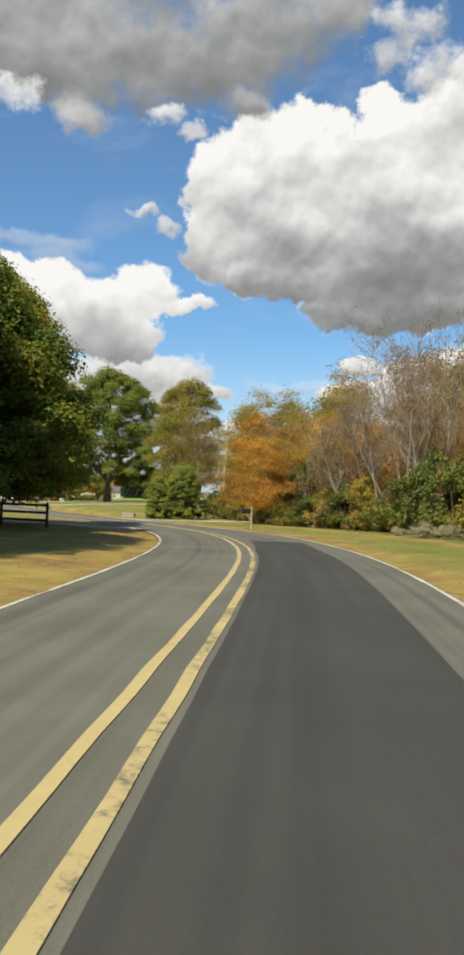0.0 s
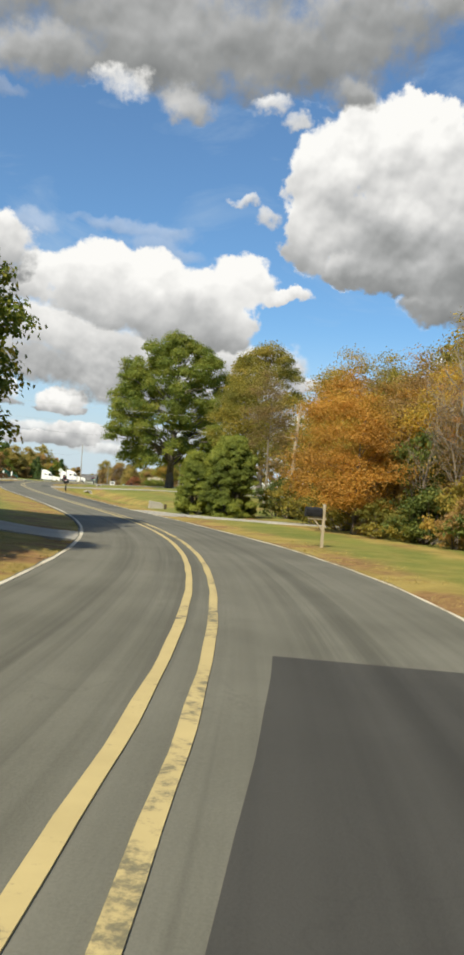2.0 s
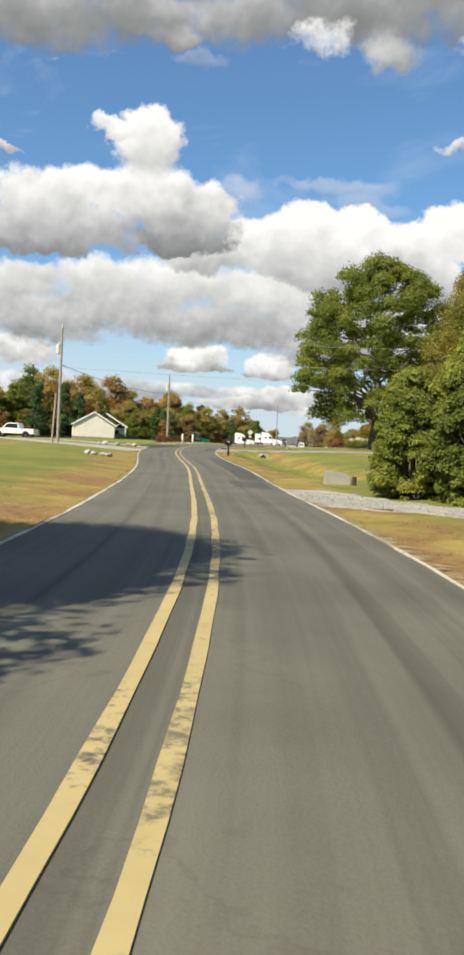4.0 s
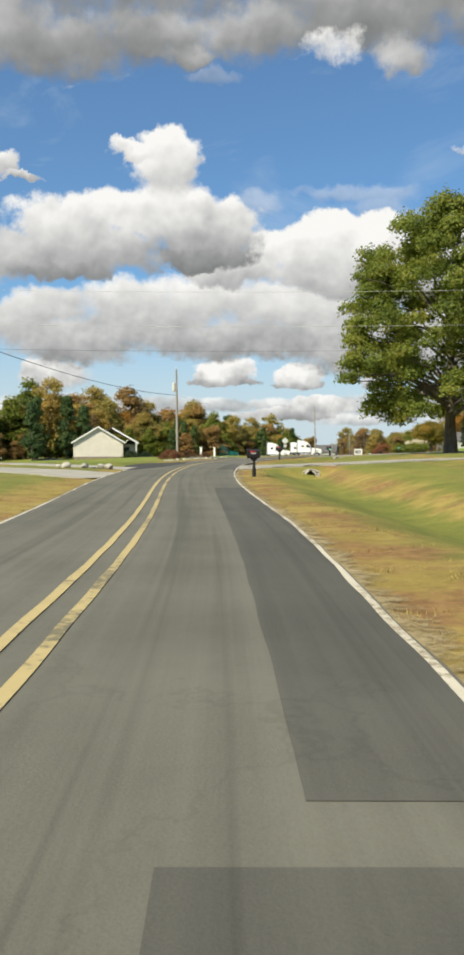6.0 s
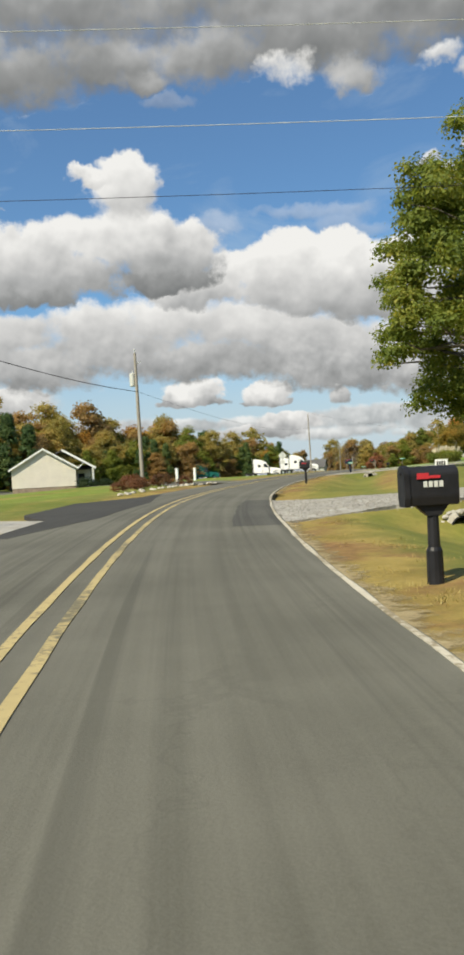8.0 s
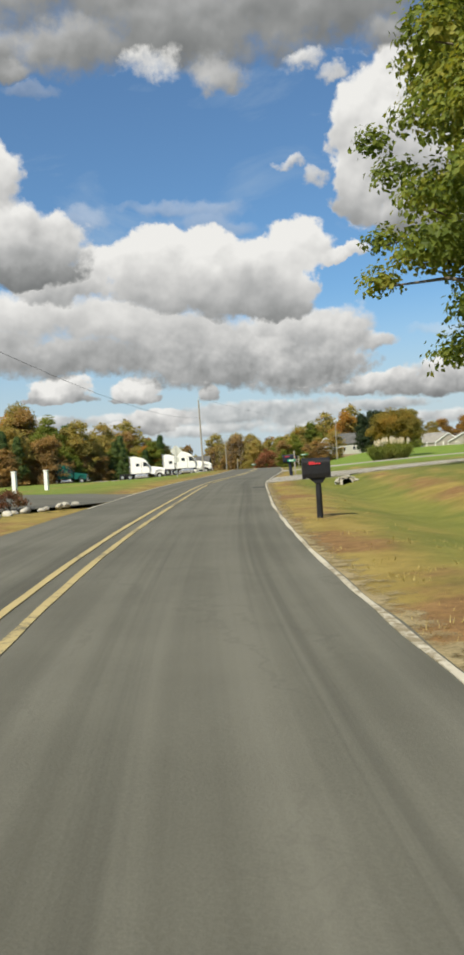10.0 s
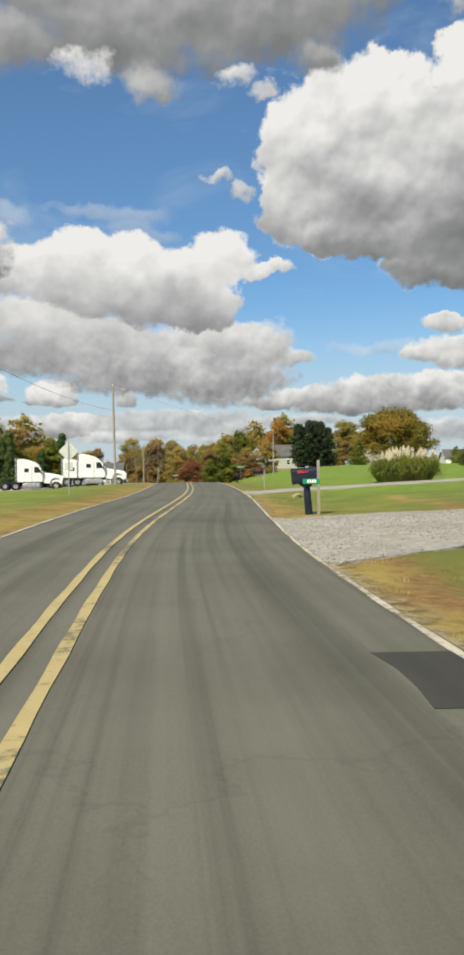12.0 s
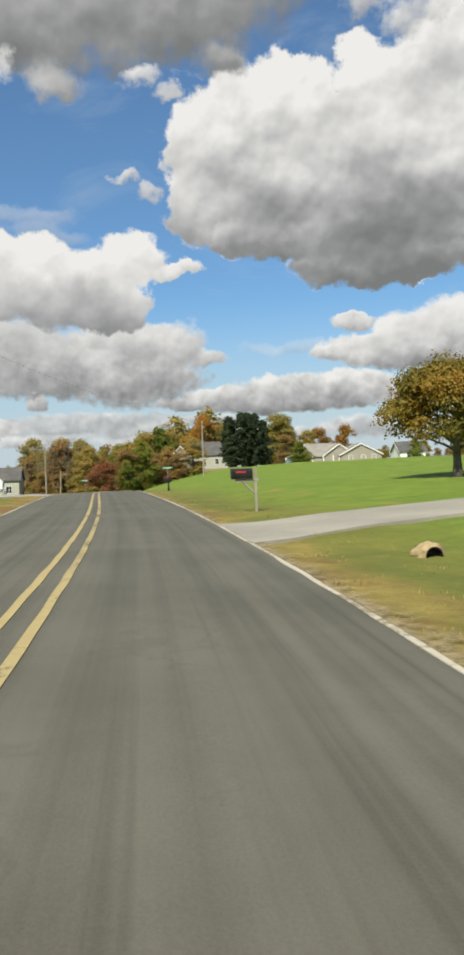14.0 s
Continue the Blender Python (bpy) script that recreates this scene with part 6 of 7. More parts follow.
board = thing("yard_sign", Matrix.Translation((-30.65, 151.0, gz(-30.65, 151.0))) @ Matrix.Rotation(radians(18), 4, "Z"), "small white number board on a lawn", "sign")
bm = bmesh.new()
box(bm, (-0.34, -0.012, 0.22), (0.34, 0.012, 0.72), 0.004)
panel = part("board", bm, M_WHITEPAINT, board)
number_bars(panel, -0.25, -0.015, 0.32, 4, 0.30, 0.085, 0.04, M_BLACK, "dark number bar")
for x in (-0.26, 0.26):
    bm = bmesh.new()
    box(bm, (x - 0.02, 0.012, -0.2), (x + 0.02, 0.04, 0.70), 0.003)
    part("stake", bm, M_POST, board)


# ---------------------------------------------------------------- culverts and stones
def rock_mesh(seed, flat=0.7):
    rng = np.random.default_rng(seed)
    bm = bmesh.new()
    bmesh.ops.create_icosphere(bm, subdivisions=2, radius=0.5)
    cuts = [(Vector(rng.normal(size=3)).normalized(), 0.30 + 0.16 * rng.random()) for _ in range(9)]
    for v in bm.verts:
        for nrm, far in cuts:
            over = v.co.dot(nrm) - far
            if over > 0:
                v.co -= nrm * over * 0.92
        v.co = Vector((v.co.x * 1.25, v.co.y, v.co.z * flat)) + Vector(rng.normal(size=3)) * 0.012
    me = bpy.data.meshes.new("rock")
    bm.to_mesh(me)
    bm.free()
    return me


ROCKS = [rock_mesh(k) for k in (91, 92, 93, 94)]
for me in ROCKS:
    me.materials.append(M_STONE)
rock_rng = np.random.default_rng(95)


def rock(x, y, size, label="pale angular field stone lying on grass", group="stones", up=0.0):
    ob = new("rock", ROCKS[rock_rng.integers(4)])
    s = size * (0.75 + 0.5 * rock_rng.random())
    ob.matrix_world = Matrix.Translation((x, y, gz(x, y) + up + s * 0.18)) @ Matrix.Rotation(rock_rng.random() * 6.28, 4, "Z") @ Matrix.Rotation(rock_rng.normal() * 0.15, 4, "X") @ Matrix.Diagonal((s, s, s, 1))
    return tagged(ob, label, "stone", group)


def culvert(x, y, r, label, stones, heading, spread=0.7, size=0.3, rings=24, rise=0.92, collar=M_STONE):
    z = gz(x, y)
    base = thing("culvert_pipe", Matrix.Translation((x, y, z + r * rise)) @ Matrix.Rotation(radians(heading), 4, "Z"), label, "pipe")
    bm = bmesh.new()
    pts = [(0, 0.09 * k, 0) for k in range(rings)]
    tube(bm, pts, [r * (1.0 if k % 2 else 1.07) for k in range(rings)], 18, caps=False)
    part("pipe", bm, M_PIPE, base, smooth=False)
    bm = bmesh.new()
    tube(bm, pts, [r * 0.93] * rings, 18, caps=False)
    bmesh.ops.reverse_faces(bm, faces=bm.faces)
    part("lining", bm, M_PIPE, base)
    bm = bmesh.new()
    ring = [bm.verts.new((math.cos(k * math.tau / 18) * q, 0.0, math.sin(k * math.tau / 18) * q)) for q in (r * 0.93, r * 1.07) for k in range(18)]
    for k in range(18):
        bm.faces.new((ring[k], ring[(k + 1) % 18], ring[18 + (k + 1) % 18], ring[18 + k]))
    part("rim", bm, M_PIPE, base)
    # packed rubble round the mouth, sloping back into the bank
    bm = bmesh.new()
    loops = []
    for q, back_by in ((1.06, 0.03), (1.35, 0.10), (1.7, 0.35), (2.3, 0.95)):
        loops.append([bm.verts.new((math.cos(k * math.tau / 24) * r * q * (1.0 if q < 1.1 else 0.88 + 0.24 * rock_rng.random()) * spread ** (0 if q < 1.1 else 0.4), back_by * r * 2.4,
                                    max(-r * 1.1, math.sin(k * math.tau / 24) * r * min(q, 1.5)) * (1.0 if q < 1.1 else 0.92 + 0.16 * rock_rng.random()))) for k in range(24)])
    for lo_ring, hi_ring in zip(loops, loops[1:]):
        for k in range(24):
            bm.faces.new((lo_ring[k], hi_ring[k], hi_ring[(k + 1) % 24], lo_ring[(k + 1) % 24]))
    bmesh.ops.recalc_face_normals(bm, faces=bm.faces)
    part("collar", bm, collar, base, "packed soil and rubble round the mouth")
    way_x, way_y = math.cos(radians(heading)), math.sin(radians(heading))
    for k in range(stones):
        a = math.radians(-28 + 236 * (k + 0.5) / stones)
        d = r * 1.12 + size * (0.42 + 0.22 * rock_rng.random())
        px, back_off = math.cos(a) * d * spread, 0.02 + 0.22 * rock_rng.random()
        sx, sy = x + way_x * px - way_y * back_off, y + way_y * px + way_x * back_off
        rock(sx, sy, size, "pale stone packed round a drain pipe", "stones round drain pipes", max(0.0, z + r * rise + math.sin(a) * d - gz(sx, sy) - size * 0.3))
    return base


culvert(-27.3, 125.7, 0.26, "open end of a black drain pipe under a drive", 18, 12, 1.35, 0.20, 24, 0.75, M_STONE)
culvert(-39.7, 177.2, 0.22, "dark drain pipe under a drive, ringed with stones", 14, 10, 1.5, 0.19, 24, 0.15, M_STONE)
culvert(-45.0, 208.4, 0.135, "dark drain pipe end in a grassy ditch", 0, 8, 0.75, 0.12, 8, 0.3, M_SAND)
for x, y, s in ((-38.5, 121.2, 0.55), (-39.3, 121.6, 0.7), (-40.1, 121.0, 0.5), (-40.8, 122.2, 0.6), (-39.8, 122.6, 0.45), (-41.7, 121.4, 0.55), (-27.9, 96.8, 0.5), (-28.6, 97.4, 0.4), (-29.4, 97.6, 0.55), (-30.4, 98.6, 0.6), (-42.9, 122.4, 0.5), (-33.8, 92.4, 0.4)):
    rock(x, y, s)
for k in range(26):
    f = k / 25
    x, y = -45.4 + (-48.6 + 45.4) * f - 1.2 * math.sin(f * 3.1), 142.6 + (163.5 - 142.6) * f
    rock(x + 0.15 * rock_rng.normal(), y, 0.30, "whitish edging stone along a planted bed", "edging stones", -0.05)
bed = [shrub("bed_shrub", 44, 0.75, 0.75, L_BED, "low dark red shrub in a planted bed", 22, 80, 0.07, round_top)]
stand(bed[0], -49.6, 152.6, 0)
for x, y, s in ((-50.4, 154.4, 1.0), (-51.0, 159.0, 1.25), (-50.2, 161.2, 0.9), (-51.6, 155.6, 1.3), (-53.4, 158.2, 1.1), (-49.4, 149.6, 0.8), (-52.6, 161.8, 1.0)):
    another(bed[0], x, y, x * 37 % 360, s, group="bed shrubs")

slab = thing("concrete_block", Matrix.Translation((-10.2, 82.4, gz(-10.2, 82.4))) @ Matrix.Rotation(radians(24), 4, "Z"), "pale tilted concrete block beside a drive", "block")
bm = bmesh.new()
prism(bm, [(-0.5, -0.15), (0.52, -0.15), (0.50, 0.30), (0.30, 0.44), (-0.46, 0.52)], -0.22, 0.22, 0.03)
part("block", bm, M_CONCRETE, slab)
stub = thing("marker_post", Matrix.Translation((-9.45, 82.0, gz(-9.45, 82.0))), "short dark round post beside a block", "post")
bm = bmesh.new()
tube(bm, [(0, 0, -0.2), (0, 0, 0.30), (0, 0, 0.34)], [0.085, 0.085, 0.06], 12)
part("post", bm, M_FENCE, stub)
for x, y, tall, mat, label in ((-41.7, 112.2, 4.3, M_POST, "yellowish leaning wooden pole on a lawn"), (-8.0, 88.5, 1.4, M_POST, "thin wooden stake beside a bush"), (-72.5, 312.6, 3.2, M_POLE, "grey wooden post by the road")):
    stake = thing("wooden_pole", Matrix.Translation((x, y, gz(x, y))) @ Matrix.Rotation(radians(3), 4, "Y"), label, "post")
    bm = bmesh.new()
    tube(bm, [(0, 0, -0.3), (0, 0, tall)], [0.09 if tall > 2 else 0.04, 0.07 if tall > 2 else 0.035], 9)
    part("pole", bm, mat, stake)
for x, y in ((-59.4, 180.3), (-59.8, 185.7)):
    stake = thing("white_post", Matrix.Translation((x, y, gz(x, y))), "short white painted post at a drive entrance", "post", "white posts")
    bm = bmesh.new()
    box(bm, (-0.12, -0.12, -0.2), (0.12, 0.12, 1.25), 0.015)
    part("post", bm, M_WHITEPAINT, stake)
    bm = bmesh.new()
    box(bm, (-0.15, -0.15, 1.25), (0.15, 0.15, 1.32), 0.02)
    part("cap", bm, M_WHITEPAINT, stake)

# dark rail fence under the maple
fence_at = [(-18.6, 43.4), (-16.2, 42.8), (-13.8, 42.2), (-11.4, 41.6), (-9.0, 41.0)]
fence = thing("rail_fence", pose(0, 0, 0), "dark wooden three-rail fence on a shaded lawn", "fence")
for x, y in fence_at:
    bm = bmesh.new()
    z = gz(x, y)
    box(bm, (x - 0.06, y - 0.06, z - 0.3), (x + 0.06, y + 0.06, z + 1.22), 0.01)
    part("post", bm, M_FENCE, fence)
for (x0, y0), (x1, y1) in zip(fence_at, fence_at[1:]):
    for h in (0.35, 0.72, 1.08):
        bm = bmesh.new()
        a, b = Vector((x0, y0, gz(x0, y0) + h)), Vector((x1, y1, gz(x1, y1) + h))
        d = (b - a).normalized()
        n = Vector((-d.y, d.x, 0)) * 0.02
        up = Vector((0, 0, 0.06))
        vs = [bm.verts.new(p) for p in (a - n - up, a + n - up, a + n + up, a - n + up, b - n - up, b + n - up, b + n + up, b - n + up)]
        for q in ((0, 1, 2, 3), (7, 6, 5, 4), (0, 4, 5, 1), (1, 5, 6, 2), (2, 6, 7, 3), (3, 7, 4, 0)):
            bm.faces.new([vs[i] for i in q])
        part("rail", bm, M_FENCE, fence)


# ---------------------------------------------------------------- houses
def window_part(parent, x, y, z, wide, tall, trim=M_WHITEPAINT):
    """A window in a wall that faces -y: frame, glass and a bar."""
    bm = bmesh.new()
    for lo, hi in (((x - wide / 2 - 0.09, y - 0.05, z - 0.09), (x + wide / 2 + 0.09, y + 0.02, z)), ((x - wide / 2 - 0.09, y - 0.05, z + tall), (x + wide / 2 + 0.09, y + 0.02, z + tall + 0.09)),
                   ((x - wide / 2 - 0.09, y - 0.05, z), (x - wide / 2, y + 0.02, z + tall)), ((x + wide / 2, y - 0.05, z), (x + wide / 2 + 0.09, y + 0.02, z + tall)),
                   ((x - wide / 2, y - 0.04, z + tall / 2 - 0.025), (x + wide / 2, y + 0.01, z + tall / 2 + 0.025))):
        box(bm, lo, hi)
    win = part("window", bm, trim, parent, "white-framed window")
    bm = bmesh.new()
    box(bm, (x - wide / 2, y - 0.015, z), (x + wide / 2, y + 0.01, z + tall))
    part("pane", bm, M_GLASS, win, "dark window pane")


def gable_block(parent, x0, x1, y0, y1, eave, ridge, wall_mat, footing=0.35, over=0.35, siding=True, along="y", roof_mat=None):
    """A wing with gable ends: walls, footing, lapped boards on the front, roof slabs and white fascias."""
    mid = (x0 + x1) / 2
    bm = bmesh.new()
    if along == "y":
        prism(bm, [(x0, footing), (x1, footing), (x1, eave), (mid, ridge), (x0, eave)], y0, y1)
    else:
        ym = (y0 + y1) / 2
        prism(bm, [(y0, footing), (y1, footing), (y1, eave), (ym, ridge), (y0, eave)], x0, x1)
        for v in bm.verts:
            v.co = Vector((v.co.y, v.co.x, v.co.z))
        bmesh.ops.recalc_face_normals(bm, faces=bm.faces)
    wall = part("wall", bm, wall_mat, parent)
    bm = bmesh.new()
    box(bm, (x0 + 0.03, y0 + 0.03, -0.5), (x1 - 0.03, y1 - 0.03, footing))
    part("footing", bm, M_BRICK, parent, "brick footing")
    if along == "y" and siding:
        z = footing
        bm = bmesh.new()
        while z < ridge - 0.3:
            half = (x1 - x0) / 2 * (1 if z < eave else (ridge - z) / (ridge - eave))
            box(bm, (mid - half + 0.02, y0 - 0.022, z), (mid + half - 0.02, y0, z + 0.17))
            z += 0.2
        part("siding", bm, wall_mat, wall, "lapped siding boards")
    slope = [((x0 - over, eave - over * (ridge - eave) / ((x1 - x0) / 2)), (mid, ridge)), ((mid, ridge), (x1 + over, eave - over * (ridge - eave) / ((x1 - x0) / 2)))] if along == "y" else None
    if along == "x":
        ym = (y0 + y1) / 2
        drop = over * (ridge - eave) / ((y1 - y0) / 2)
        slope = [((y0 - over, eave - drop), (ym, ridge)), ((ym, ridge), (y1 + over, eave - drop))]
    for (a, za), (b, zb) in slope:
        bm = bmesh.new()
        lo, hi = (y0 - over, y1 + over) if along == "y" else (x0 - over, x1 + over)
        prism(bm, [(a, za + 0.02), (b, zb + 0.02), (b, zb + 0.18), (a, za + 0.18)], lo, hi)
        if along == "x":
            for v in bm.verts:
                v.co = Vector((v.co.y, v.co.x, v.co.z))
            bmesh.ops.recalc_face_normals(bm, faces=bm.faces)
        slab_part = part("roof", bm, roof_mat or M_ROOF, parent, "shingle roof slope")
        bm = bmesh.new()
        prism(bm, [(a, za - 0.12), (b, zb - 0.12), (b, zb + 0.15), (a, za + 0.15)], lo - 0.05, lo)
        if along == "x":
            for v in bm.verts:
                v.co = Vector((v.co.y, v.co.x, v.co.z))
            bmesh.ops.recalc_face_normals(bm, faces=bm.faces)
        part("fascia", bm, M_WHITEPAINT, slab_part, "white fascia board")
    return wall


def house(x, y, turn, label, z=None):
    return thing("house", Matrix.Translation((x, y, gz(x, y) if z is None else z)) @ Matrix.Rotation(radians(turn), 4, "Z"), label, "house")


# cream house: gable to the road, a porch on its right
cream = house(-86.8, 198.9, 32, "cream-sided house with white trim and a covered porch")
gable_block(cream, -4.1, 4.1, 0, 11, 3.25, 5.7, M_SIDING, 0.75)
gable_block(cream, 4.1, 6.2, 6.2, 11, 2.9, 3.3, M_SIDING, 0.55, siding=False, along="x")
bm = bmesh.new()
prism(bm, [(2.4, 5.60), (6.75, 3.02), (6.75, 3.18), (2.4, 5.76)], 1.6, 10.5)
porch_roof = part("porch_roof", bm, M_ROOF, cream, "grey porch roof slope")
bm = bmesh.new()
prism(bm, [(2.4, 5.42), (6.80, 2.82), (6.80, 3.14), (2.4, 5.74)], 1.52, 1.60)
part("porch_fascia", bm, M_WHITEPAINT, porch_roof, "white sloping fascia")
bm = bmesh.new()
prism(bm, [(-1.6, 3.4), (2.4, 5.60), (2.4, 5.76), (-1.6, 3.56)], 5.0, 10.5)
part("rear_roof", bm, M_ROOF, cream, "grey roof slope behind the gable")
for py in (1.5, 5.0):
    bm = bmesh.new()
    box(bm, (6.3, py + 0.1, 0.0), (6.5, py + 0.3, 3.05), 0.01)
    part("porch_post", bm, M_WHITEPAINT, cream, "white porch post")
bm = bmesh.new()
tube(bm, [(4.12, 1.8, 2.75), (5.2, 1.8, 3.75)], [0.06, 0.06], 6)
part("porch_brace", bm, M_WHITEPAINT, cream, "white corner brace")
bm = bmesh.new()
box(bm, (4.1, 1.3, -0.3), (6.6, 6.2, 0.28), 0.02)
part("porch_floor", bm, M_CONCRETE, cream)
bm = bmesh.new()
box(bm, (4.5, 6.14, 0.3), (5.4, 6.2, 2.35), 0.01)
part("door", bm, M_BLACK, cream, "dark front door")
porch_bush = stand(shrub("porch_bush", 45, 1.5, 1.5, L_CEDAR, "dark evergreen bush in front of a porch", 40, 70, 0.12, bushy), -81.6, 200.9)
another(porch_bush, -80.0, 202.6, 90, 0.8)

# taupe house with three gables, the blue-grey one behind it, shed, and white house
taupe = house(-20.4, 380.0, 3, "taupe-sided house with white-trimmed gables and porch")
taupe.scale = (0.95, 0.95, 0.90)
gable_block(taupe, -4.4, 5.2, 0, 10, 2.3, 4.9, M_GREYSIDING, 0.3, roof_mat=M_PALEROOF)
gable_block(taupe, -8.0, -0.6, 2.2, 10, 2.3, 5.0, M_GREYSIDING, 0.3, roof_mat=M_PALEROOF)
gable_block(taupe, -11.4, -4.2, 4.0, 12, 2.3, 5.3, M_GREYSIDING, 0.3, along="x", roof_mat=M_PALEROOF)
for px in (-10.8, -8.3, -6.0, -4.6):
    bm = bmesh.new()
    box(bm, (px - 0.12, 0.5, 0.0), (px + 0.12, 0.75, 2.4), 0.01)
    part("porch_post", bm, M_WHITEPAINT, taupe, "white porch post")
for px in (-2.0, 1.0, 3.4):
    window_part(taupe, px, 0.0, 0.95, 0.9, 1.1)
blue = house(-27.0, 400.0, 3, "blue-grey two-storey house with white trim")
blue.scale = (0.85, 0.85, 0.85)
gable_block(blue, -3.6, 3.2, 0, 9, 3.4, 5.6, M_BLUESIDING, 0.3)
gable_block(blue, -7.2, -3.2, 2.5, 8, 2.2, 3.8, M_BLUESIDING, 0.3, along="x")
for px in (-2.0, 0.0, 1.8):
    window_part(blue, px, 0.0, 2.4, 0.8, 1.0)
shed = house(-35.8, 368.0, 2, "small blue-grey garden shed with white trim")
shed.scale = (1.05, 1.05, 1.05)
gable_block(shed, -1.5, 1.3, 0, 3, 1.4, 2.1, M_BLUESIDING, 0.1, 0.15)
gable_block(shed, 1.2, 3.2, 0.6, 3, 1.2, 1.8, M_BLUESIDING, 0.1, 0.15, along="x")
white_house = house(-11.6, 366.0, 2, "white-sided house half hidden by the lawn's rise")
gable_block(white_house, -2.6, 2.6, 0, 8, 2.0, 3.9, M_WHITEPAINT, 0.2, along="x")
window_part(white_house, -0.8, 0.0, 0.8, 0.8, 0.9)
white_two = house(8.0, 352.0, 0, "white-sided house behind trees")
gable_block(white_two, -5, 5, 0, 8, 2.6, 4.6, M_WHITEPAINT, 0.2, along="x")
for px in (-3, 0, 3):
    window_part(white_two, px, 0.0, 0.9, 0.9, 1.1)
pale = house(-51.0, 393.0, 0, "pale-sided house with a dark roof behind cedars")
gable_block(pale, -7.0, 6.4, 0, 9, 3.6, 6.6, M_PALESIDING, 0.3, along="x")
gable_block(pale, -11.8, -7.0, -1.0, 8, 3.4, 5.8, M_PALESIDING, 0.3)
for px in (-4, -1, 2):
    window_part(pale, px, 0.0, 1.4, 0.9, 1.2)
left_house = house(-92.0, 353.0, 8, "pale-sided house with a dark roof beside the road")
gable_block(left_house, -6.5, 3.3, 0, 8, 4.0, 6.2, M_PALESIDING, 0.4, along="x")
for px in (-4.5, -1.6, 1.4):
    window_part(left_house, px, 0.0, 1.5, 1.0, 1.3)
    bm = bmesh.new()
    box(bm, (px - 0.03, -0.045, 1.5), (px + 0.03, 0.0, 2.8))
    part("mullion", bm, M_WHITEPAINT, left_house)


# ---------------------------------------------------------------- lorries and the pickup
def wheel(parent, x, y, z, r, wide, rim_mat=M_ALU):
    bm = bmesh.new()
    ring = [(0.55, -0.5), (0.93, -0.5), (1.0, -0.36), (1.0, 0.36), (0.93, 0.5), (0.55, 0.5)]
    n = 20
    rows = [[bm.verts.new((x + math.cos(k * math.tau / n) * r * q, y + wide * o, z + math.sin(k * math.tau / n) * r * q)) for q, o in ring] for k in range(n)]
    for k in range(n):
        a, b = rows[k], rows[(k + 1) % n]
        for j in range(len(ring)):
            i = (j + 1) % len(ring)
            bm.faces.new((a[j], a[i], b[i], b[j]))
    bmesh.ops.recalc_face_normals(bm, faces=bm.faces)
    tyre = part("wheel", bm, M_RUBBER, parent, "black tyre")
    bm = bmesh.new()
    tube(bm, [(x, y - wide * 0.30, z), (x, y + wide * 0.30, z)], [r * 0.56, r * 0.56], 16)
    tube(bm, [(x, y - wide * 0.42, z), (x, y + wide * 0.42, z)], [r * 0.22, r * 0.22], 10)
    part("rim", bm, rim_mat, tyre, "bright metal rim")


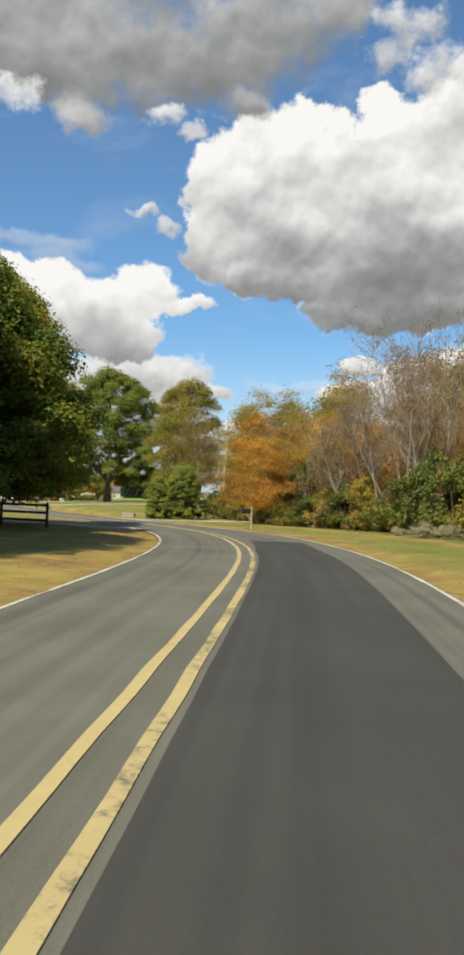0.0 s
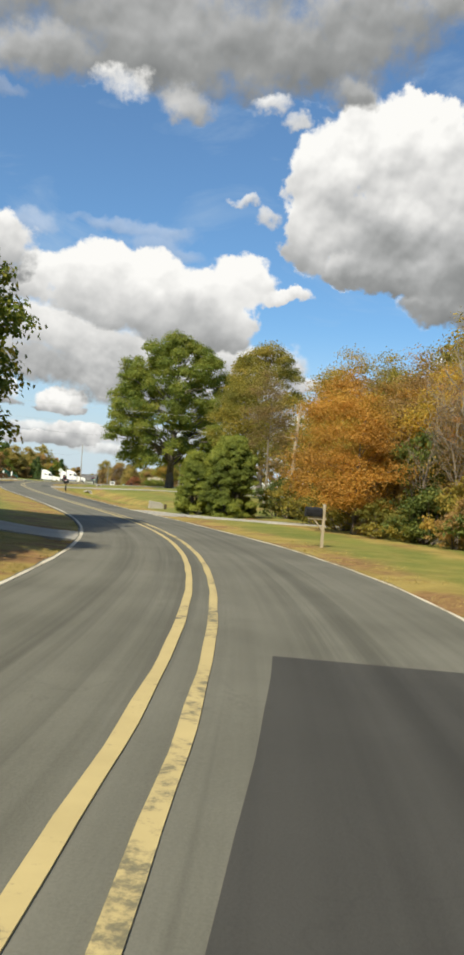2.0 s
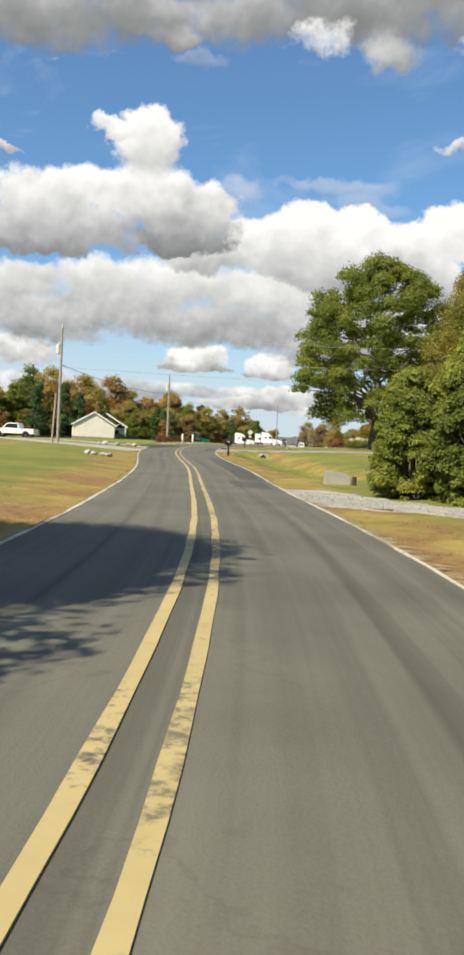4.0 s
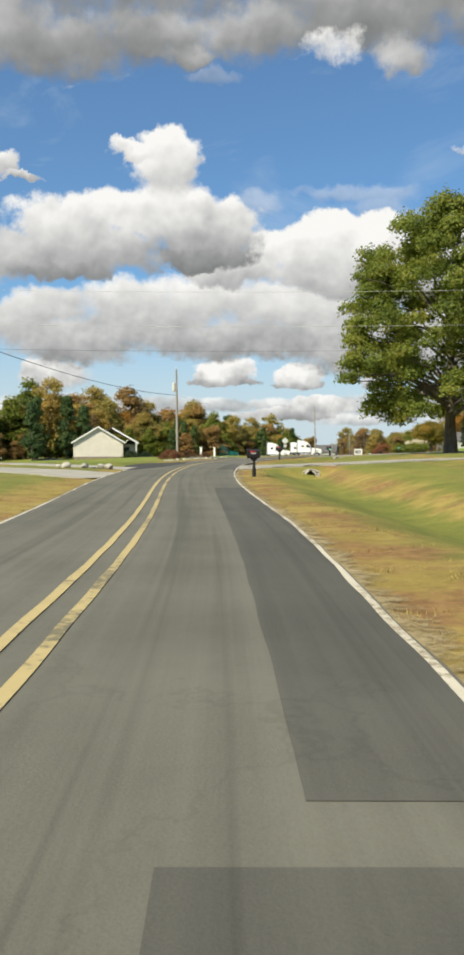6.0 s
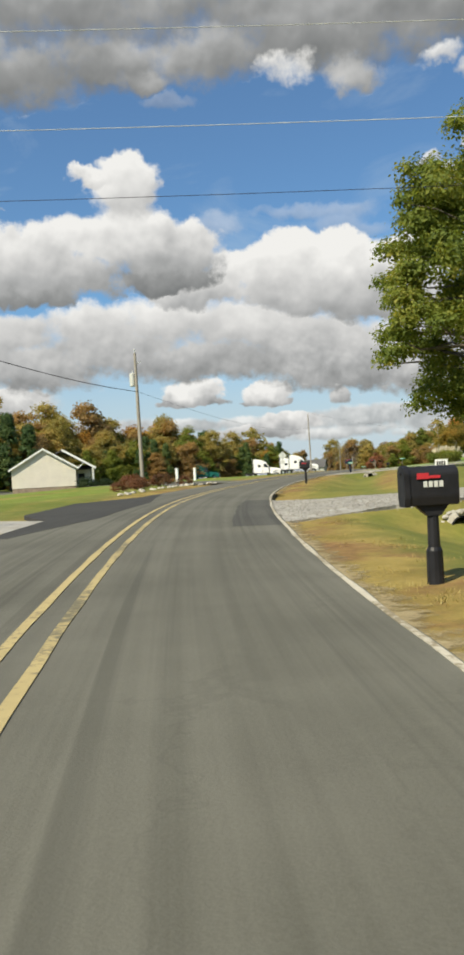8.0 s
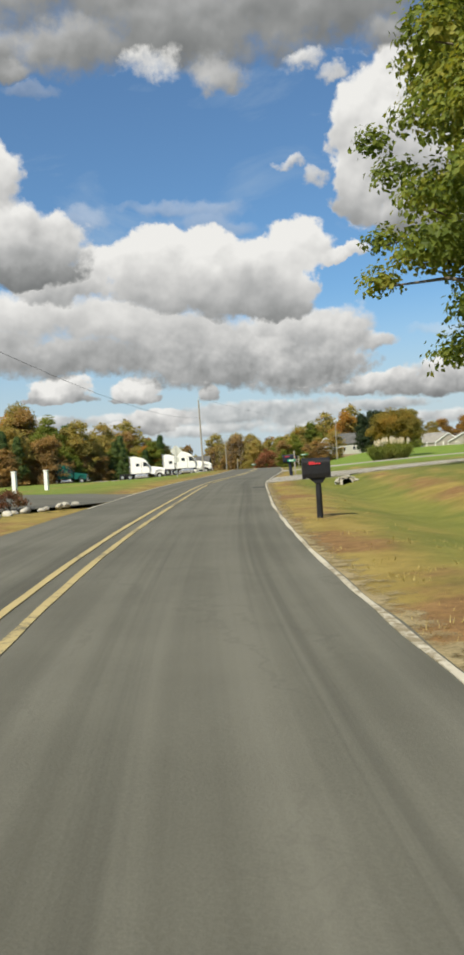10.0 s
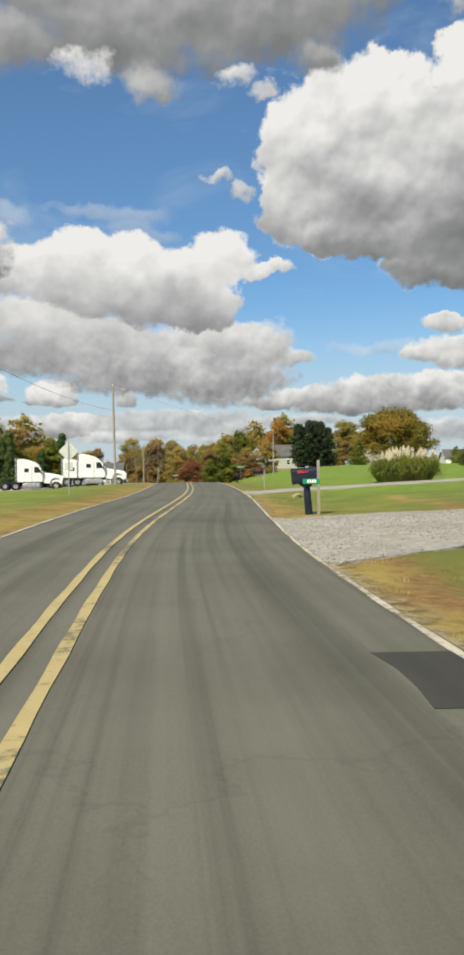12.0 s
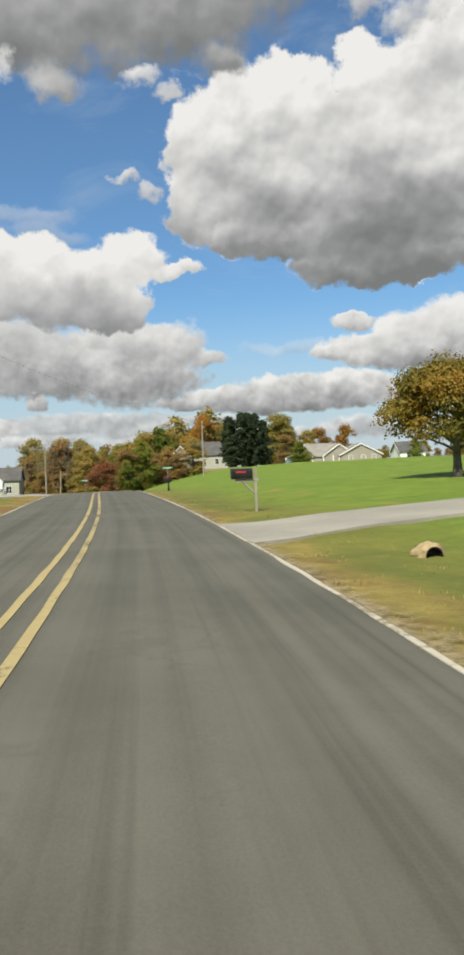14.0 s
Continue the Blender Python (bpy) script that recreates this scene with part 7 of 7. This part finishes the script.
def lorry(x, y, turn, paint, label, size=1.0):
    """A bonneted tractor unit with a sleeper, its nose along +x, without a trailer."""
    base = thing("lorry", Matrix.Translation((x, y, gz(x, y))) @ Matrix.Rotation(radians(turn), 4, "Z") @ Matrix.Scale(size, 4), label, "lorry", "lorries")
    w2 = 1.18
    bm = bmesh.new()
    prism(bm, [(-3.6, 0.72), (3.4, 0.72), (3.4, 0.98), (-3.6, 0.98)], -0.45, 0.45, 0.03)
    part("chassis", bm, M_RUBBER, base)
    bm = bmesh.new()
    prism(bm, [(-1.75, 0.95), (1.15, 0.95), (1.25, 2.05), (0.72, 2.85), (0.15, 3.30), (-0.9, 3.62), (-1.75, 3.66)], -w2, w2, 0.09)
    cab = part("cab", bm, paint, base)
    bm = bmesh.new()
    prism(bm, [(1.15, 0.80), (3.50, 0.62), (3.62, 0.95), (3.52, 1.55), (2.9, 1.78), (1.2, 2.06)], -0.92, 0.92, 0.10)
    part("bonnet", bm, paint, base)
    for s in (-1, 1):
        bm = bmesh.new()
        prism(bm, [(1.9, 0.72), (2.08, 1.25), (2.5, 1.45), (3.0, 1.34), (3.3, 0.85), (3.56, 0.85), (3.5, 1.40), (2.9, 1.68), (1.7, 1.50)], s * 0.86 - 0.26, s * 0.86 + 0.26, 0.03)
        part("wing", bm, paint, base)
        bm = bmesh.new()
        prism(bm, [(0.18, 2.05), (1.02, 2.05), (0.66, 2.68), (0.18, 2.74)], s * (w2 + 0.004) - 0.012, s * (w2 + 0.004) + 0.012, 0.0)
        part("side_window", bm, M_GLASS, cab, "dark side window")
        bm = bmesh.new()
        box(bm, (-0.95, s * (w2 + 0.004) - 0.012, 2.10), (-0.42, s * (w2 + 0.004) + 0.012, 2.55), 0.01)
        part("sleeper_window", bm, M_GLASS, cab, "dark sleeper window")
        bm = bmesh.new()
        box(bm, (-0.10, s * (w2 + 0.003) - 0.006, 1.0), (-0.06, s * (w2 + 0.003) + 0.006, 2.9))
        part("door_gap", bm, M_RUBBER, cab)
        bm = bmesh.new()
        tube(bm, [(-1.2, s * 0.92, 0.62), (-1.15, s * 0.92, 0.62), (0.75, s * 0.92, 0.62), (0.80, s * 0.92, 0.62)], [0.25, 0.32, 0.32, 0.25], 16)
        part("fuel_tank", bm, M_ALU, base, "polished fuel tank")
        bm = bmesh.new()
        box(bm, (-1.3, s * 1.06 - 0.10, 0.38), (0.95, s * 1.06 + 0.10, 0.50), 0.02)
        part("step", bm, M_ALU, base, "bright side step")
        bm = bmesh.new()
        tube(bm, [(-1.95, s * 0.95, 0.8), (-1.95, s * 0.95, 3.5), (-2.05, s * 0.95, 3.75)], [0.075, 0.075, 0.075], 10)
        part("exhaust", bm, M_ALU, base, "chrome exhaust stack")
        bm = bmesh.new()
        box(bm, (0.95, s * 1.38 - 0.06, 1.85), (1.05, s * 1.38 + 0.06, 2.45), 0.02)
        tube(bm, [(0.95, s * 1.15, 2.40), (1.0, s * 1.38, 2.40)], [0.015, 0.015], 6)
        part("mirror", bm, M_BLACK, base)
        bm = bmesh.new()
        box(bm, (3.44, s * 0.72 - 0.16, 0.98), (3.60, s * 0.72 + 0.16, 1.22), 0.03)
        part("headlight", bm, M_ALU, base)
        wheel(base, 2.62, s * 0.98, 0.50, 0.50, 0.28)
        for wx in (-1.95, -3.15):
            wheel(base, wx, s * 0.90, 0.50, 0.50, 0.52)
    bm = bmesh.new()
    prism(bm, [(1.20, 2.10), (0.70, 2.86), (0.66, 2.80), (1.14, 2.08)], -1.02, 1.02)
    for v in bm.verts:
        v.co.x += 0.05
    part("windscreen", bm, M_GLASS, cab, "dark raked windscreen")
    bm = bmesh.new()
    box(bm, (3.50, -0.42, 0.95), (3.60, 0.42, 1.58), 0.02)
    part("grille", bm, M_ALU, base, "chrome grille")
    bm = bmesh.new()
    box(bm, (3.52, -1.15, 0.42), (3.78, 1.15, 0.78), 0.06)
    part("bumper", bm, M_ALU, base, "chrome bumper")
    return base


lorry(-69.4, 259.0, 14, M_WHITEPAINT, "white bonneted lorry with a tall sleeper, parked without trailer")
lorry(-77.0, 260.0, 14, M_WHITEPAINT, "white bonneted lorry parked at the end of a row")
lorry(-73.4, 266.0, 14, M_WHITEPAINT, "white bonneted lorry parked between two others")
lorry(-88.0, 256.5, 12, M_TEAL, "teal bonneted lorry parked before woods", 0.85)


def pickup(x, y, turn, paint, label):
    base = thing("pickup_truck", Matrix.Translation((x, y, gz(x, y))) @ Matrix.Rotation(radians(turn), 4, "Z"), label, "pickup truck")
    bm = bmesh.new()
    prism(bm, [(-2.75, 0.52), (2.65, 0.48), (2.78, 0.75), (2.70, 1.08), (1.25, 1.16), (-2.80, 1.16)], -0.95, 0.95, 0.06)
    body = part("body", bm, paint, base)
    bm = bmesh.new()
    prism(bm, [(-0.95, 1.14), (1.30, 1.14), (0.65, 1.80), (-0.75, 1.84)], -0.85, 0.85, 0.07)
    cab = part("cab", bm, paint, base)
    for s in (-1, 1):
        bm = bmesh.new()
        prism(bm, [(-0.70, 1.22), (1.05, 1.22), (0.58, 1.70), (-0.62, 1.73)], s * 0.852 - 0.008, s * 0.852 + 0.008)
        part("side_window", bm, M_GLASS, cab, "dark side window")
        for wx in (-1.75, 1.75):
            bm = bmesh.new()
            tube(bm, [(wx, s * 0.93, 0.42), (wx, s * 0.965, 0.42)], [0.47, 0.47], 20)
            part("wheel_arch", bm, M_RUBBER, body)
            wheel(base, wx, s * 0.86, 0.40, 0.40, 0.26)
        bm = bmesh.new()
        box(bm, (-2.84, s * 0.82 - 0.09, 0.80), (-2.76, s * 0.82 + 0.09, 1.10), 0.015)
        part("tail_light", bm, M_RED, base, "red tail light")
    bm = bmesh.new()
    box(bm, (-2.95, -0.9, 0.45), (-2.78, 0.9, 0.62), 0.03)
    part("bumper", bm, M_ALU, base)
    return base


pickup(-64.0, 139.0, 195, M_WHITEPAINT, "white pickup truck parked beside a lawn")
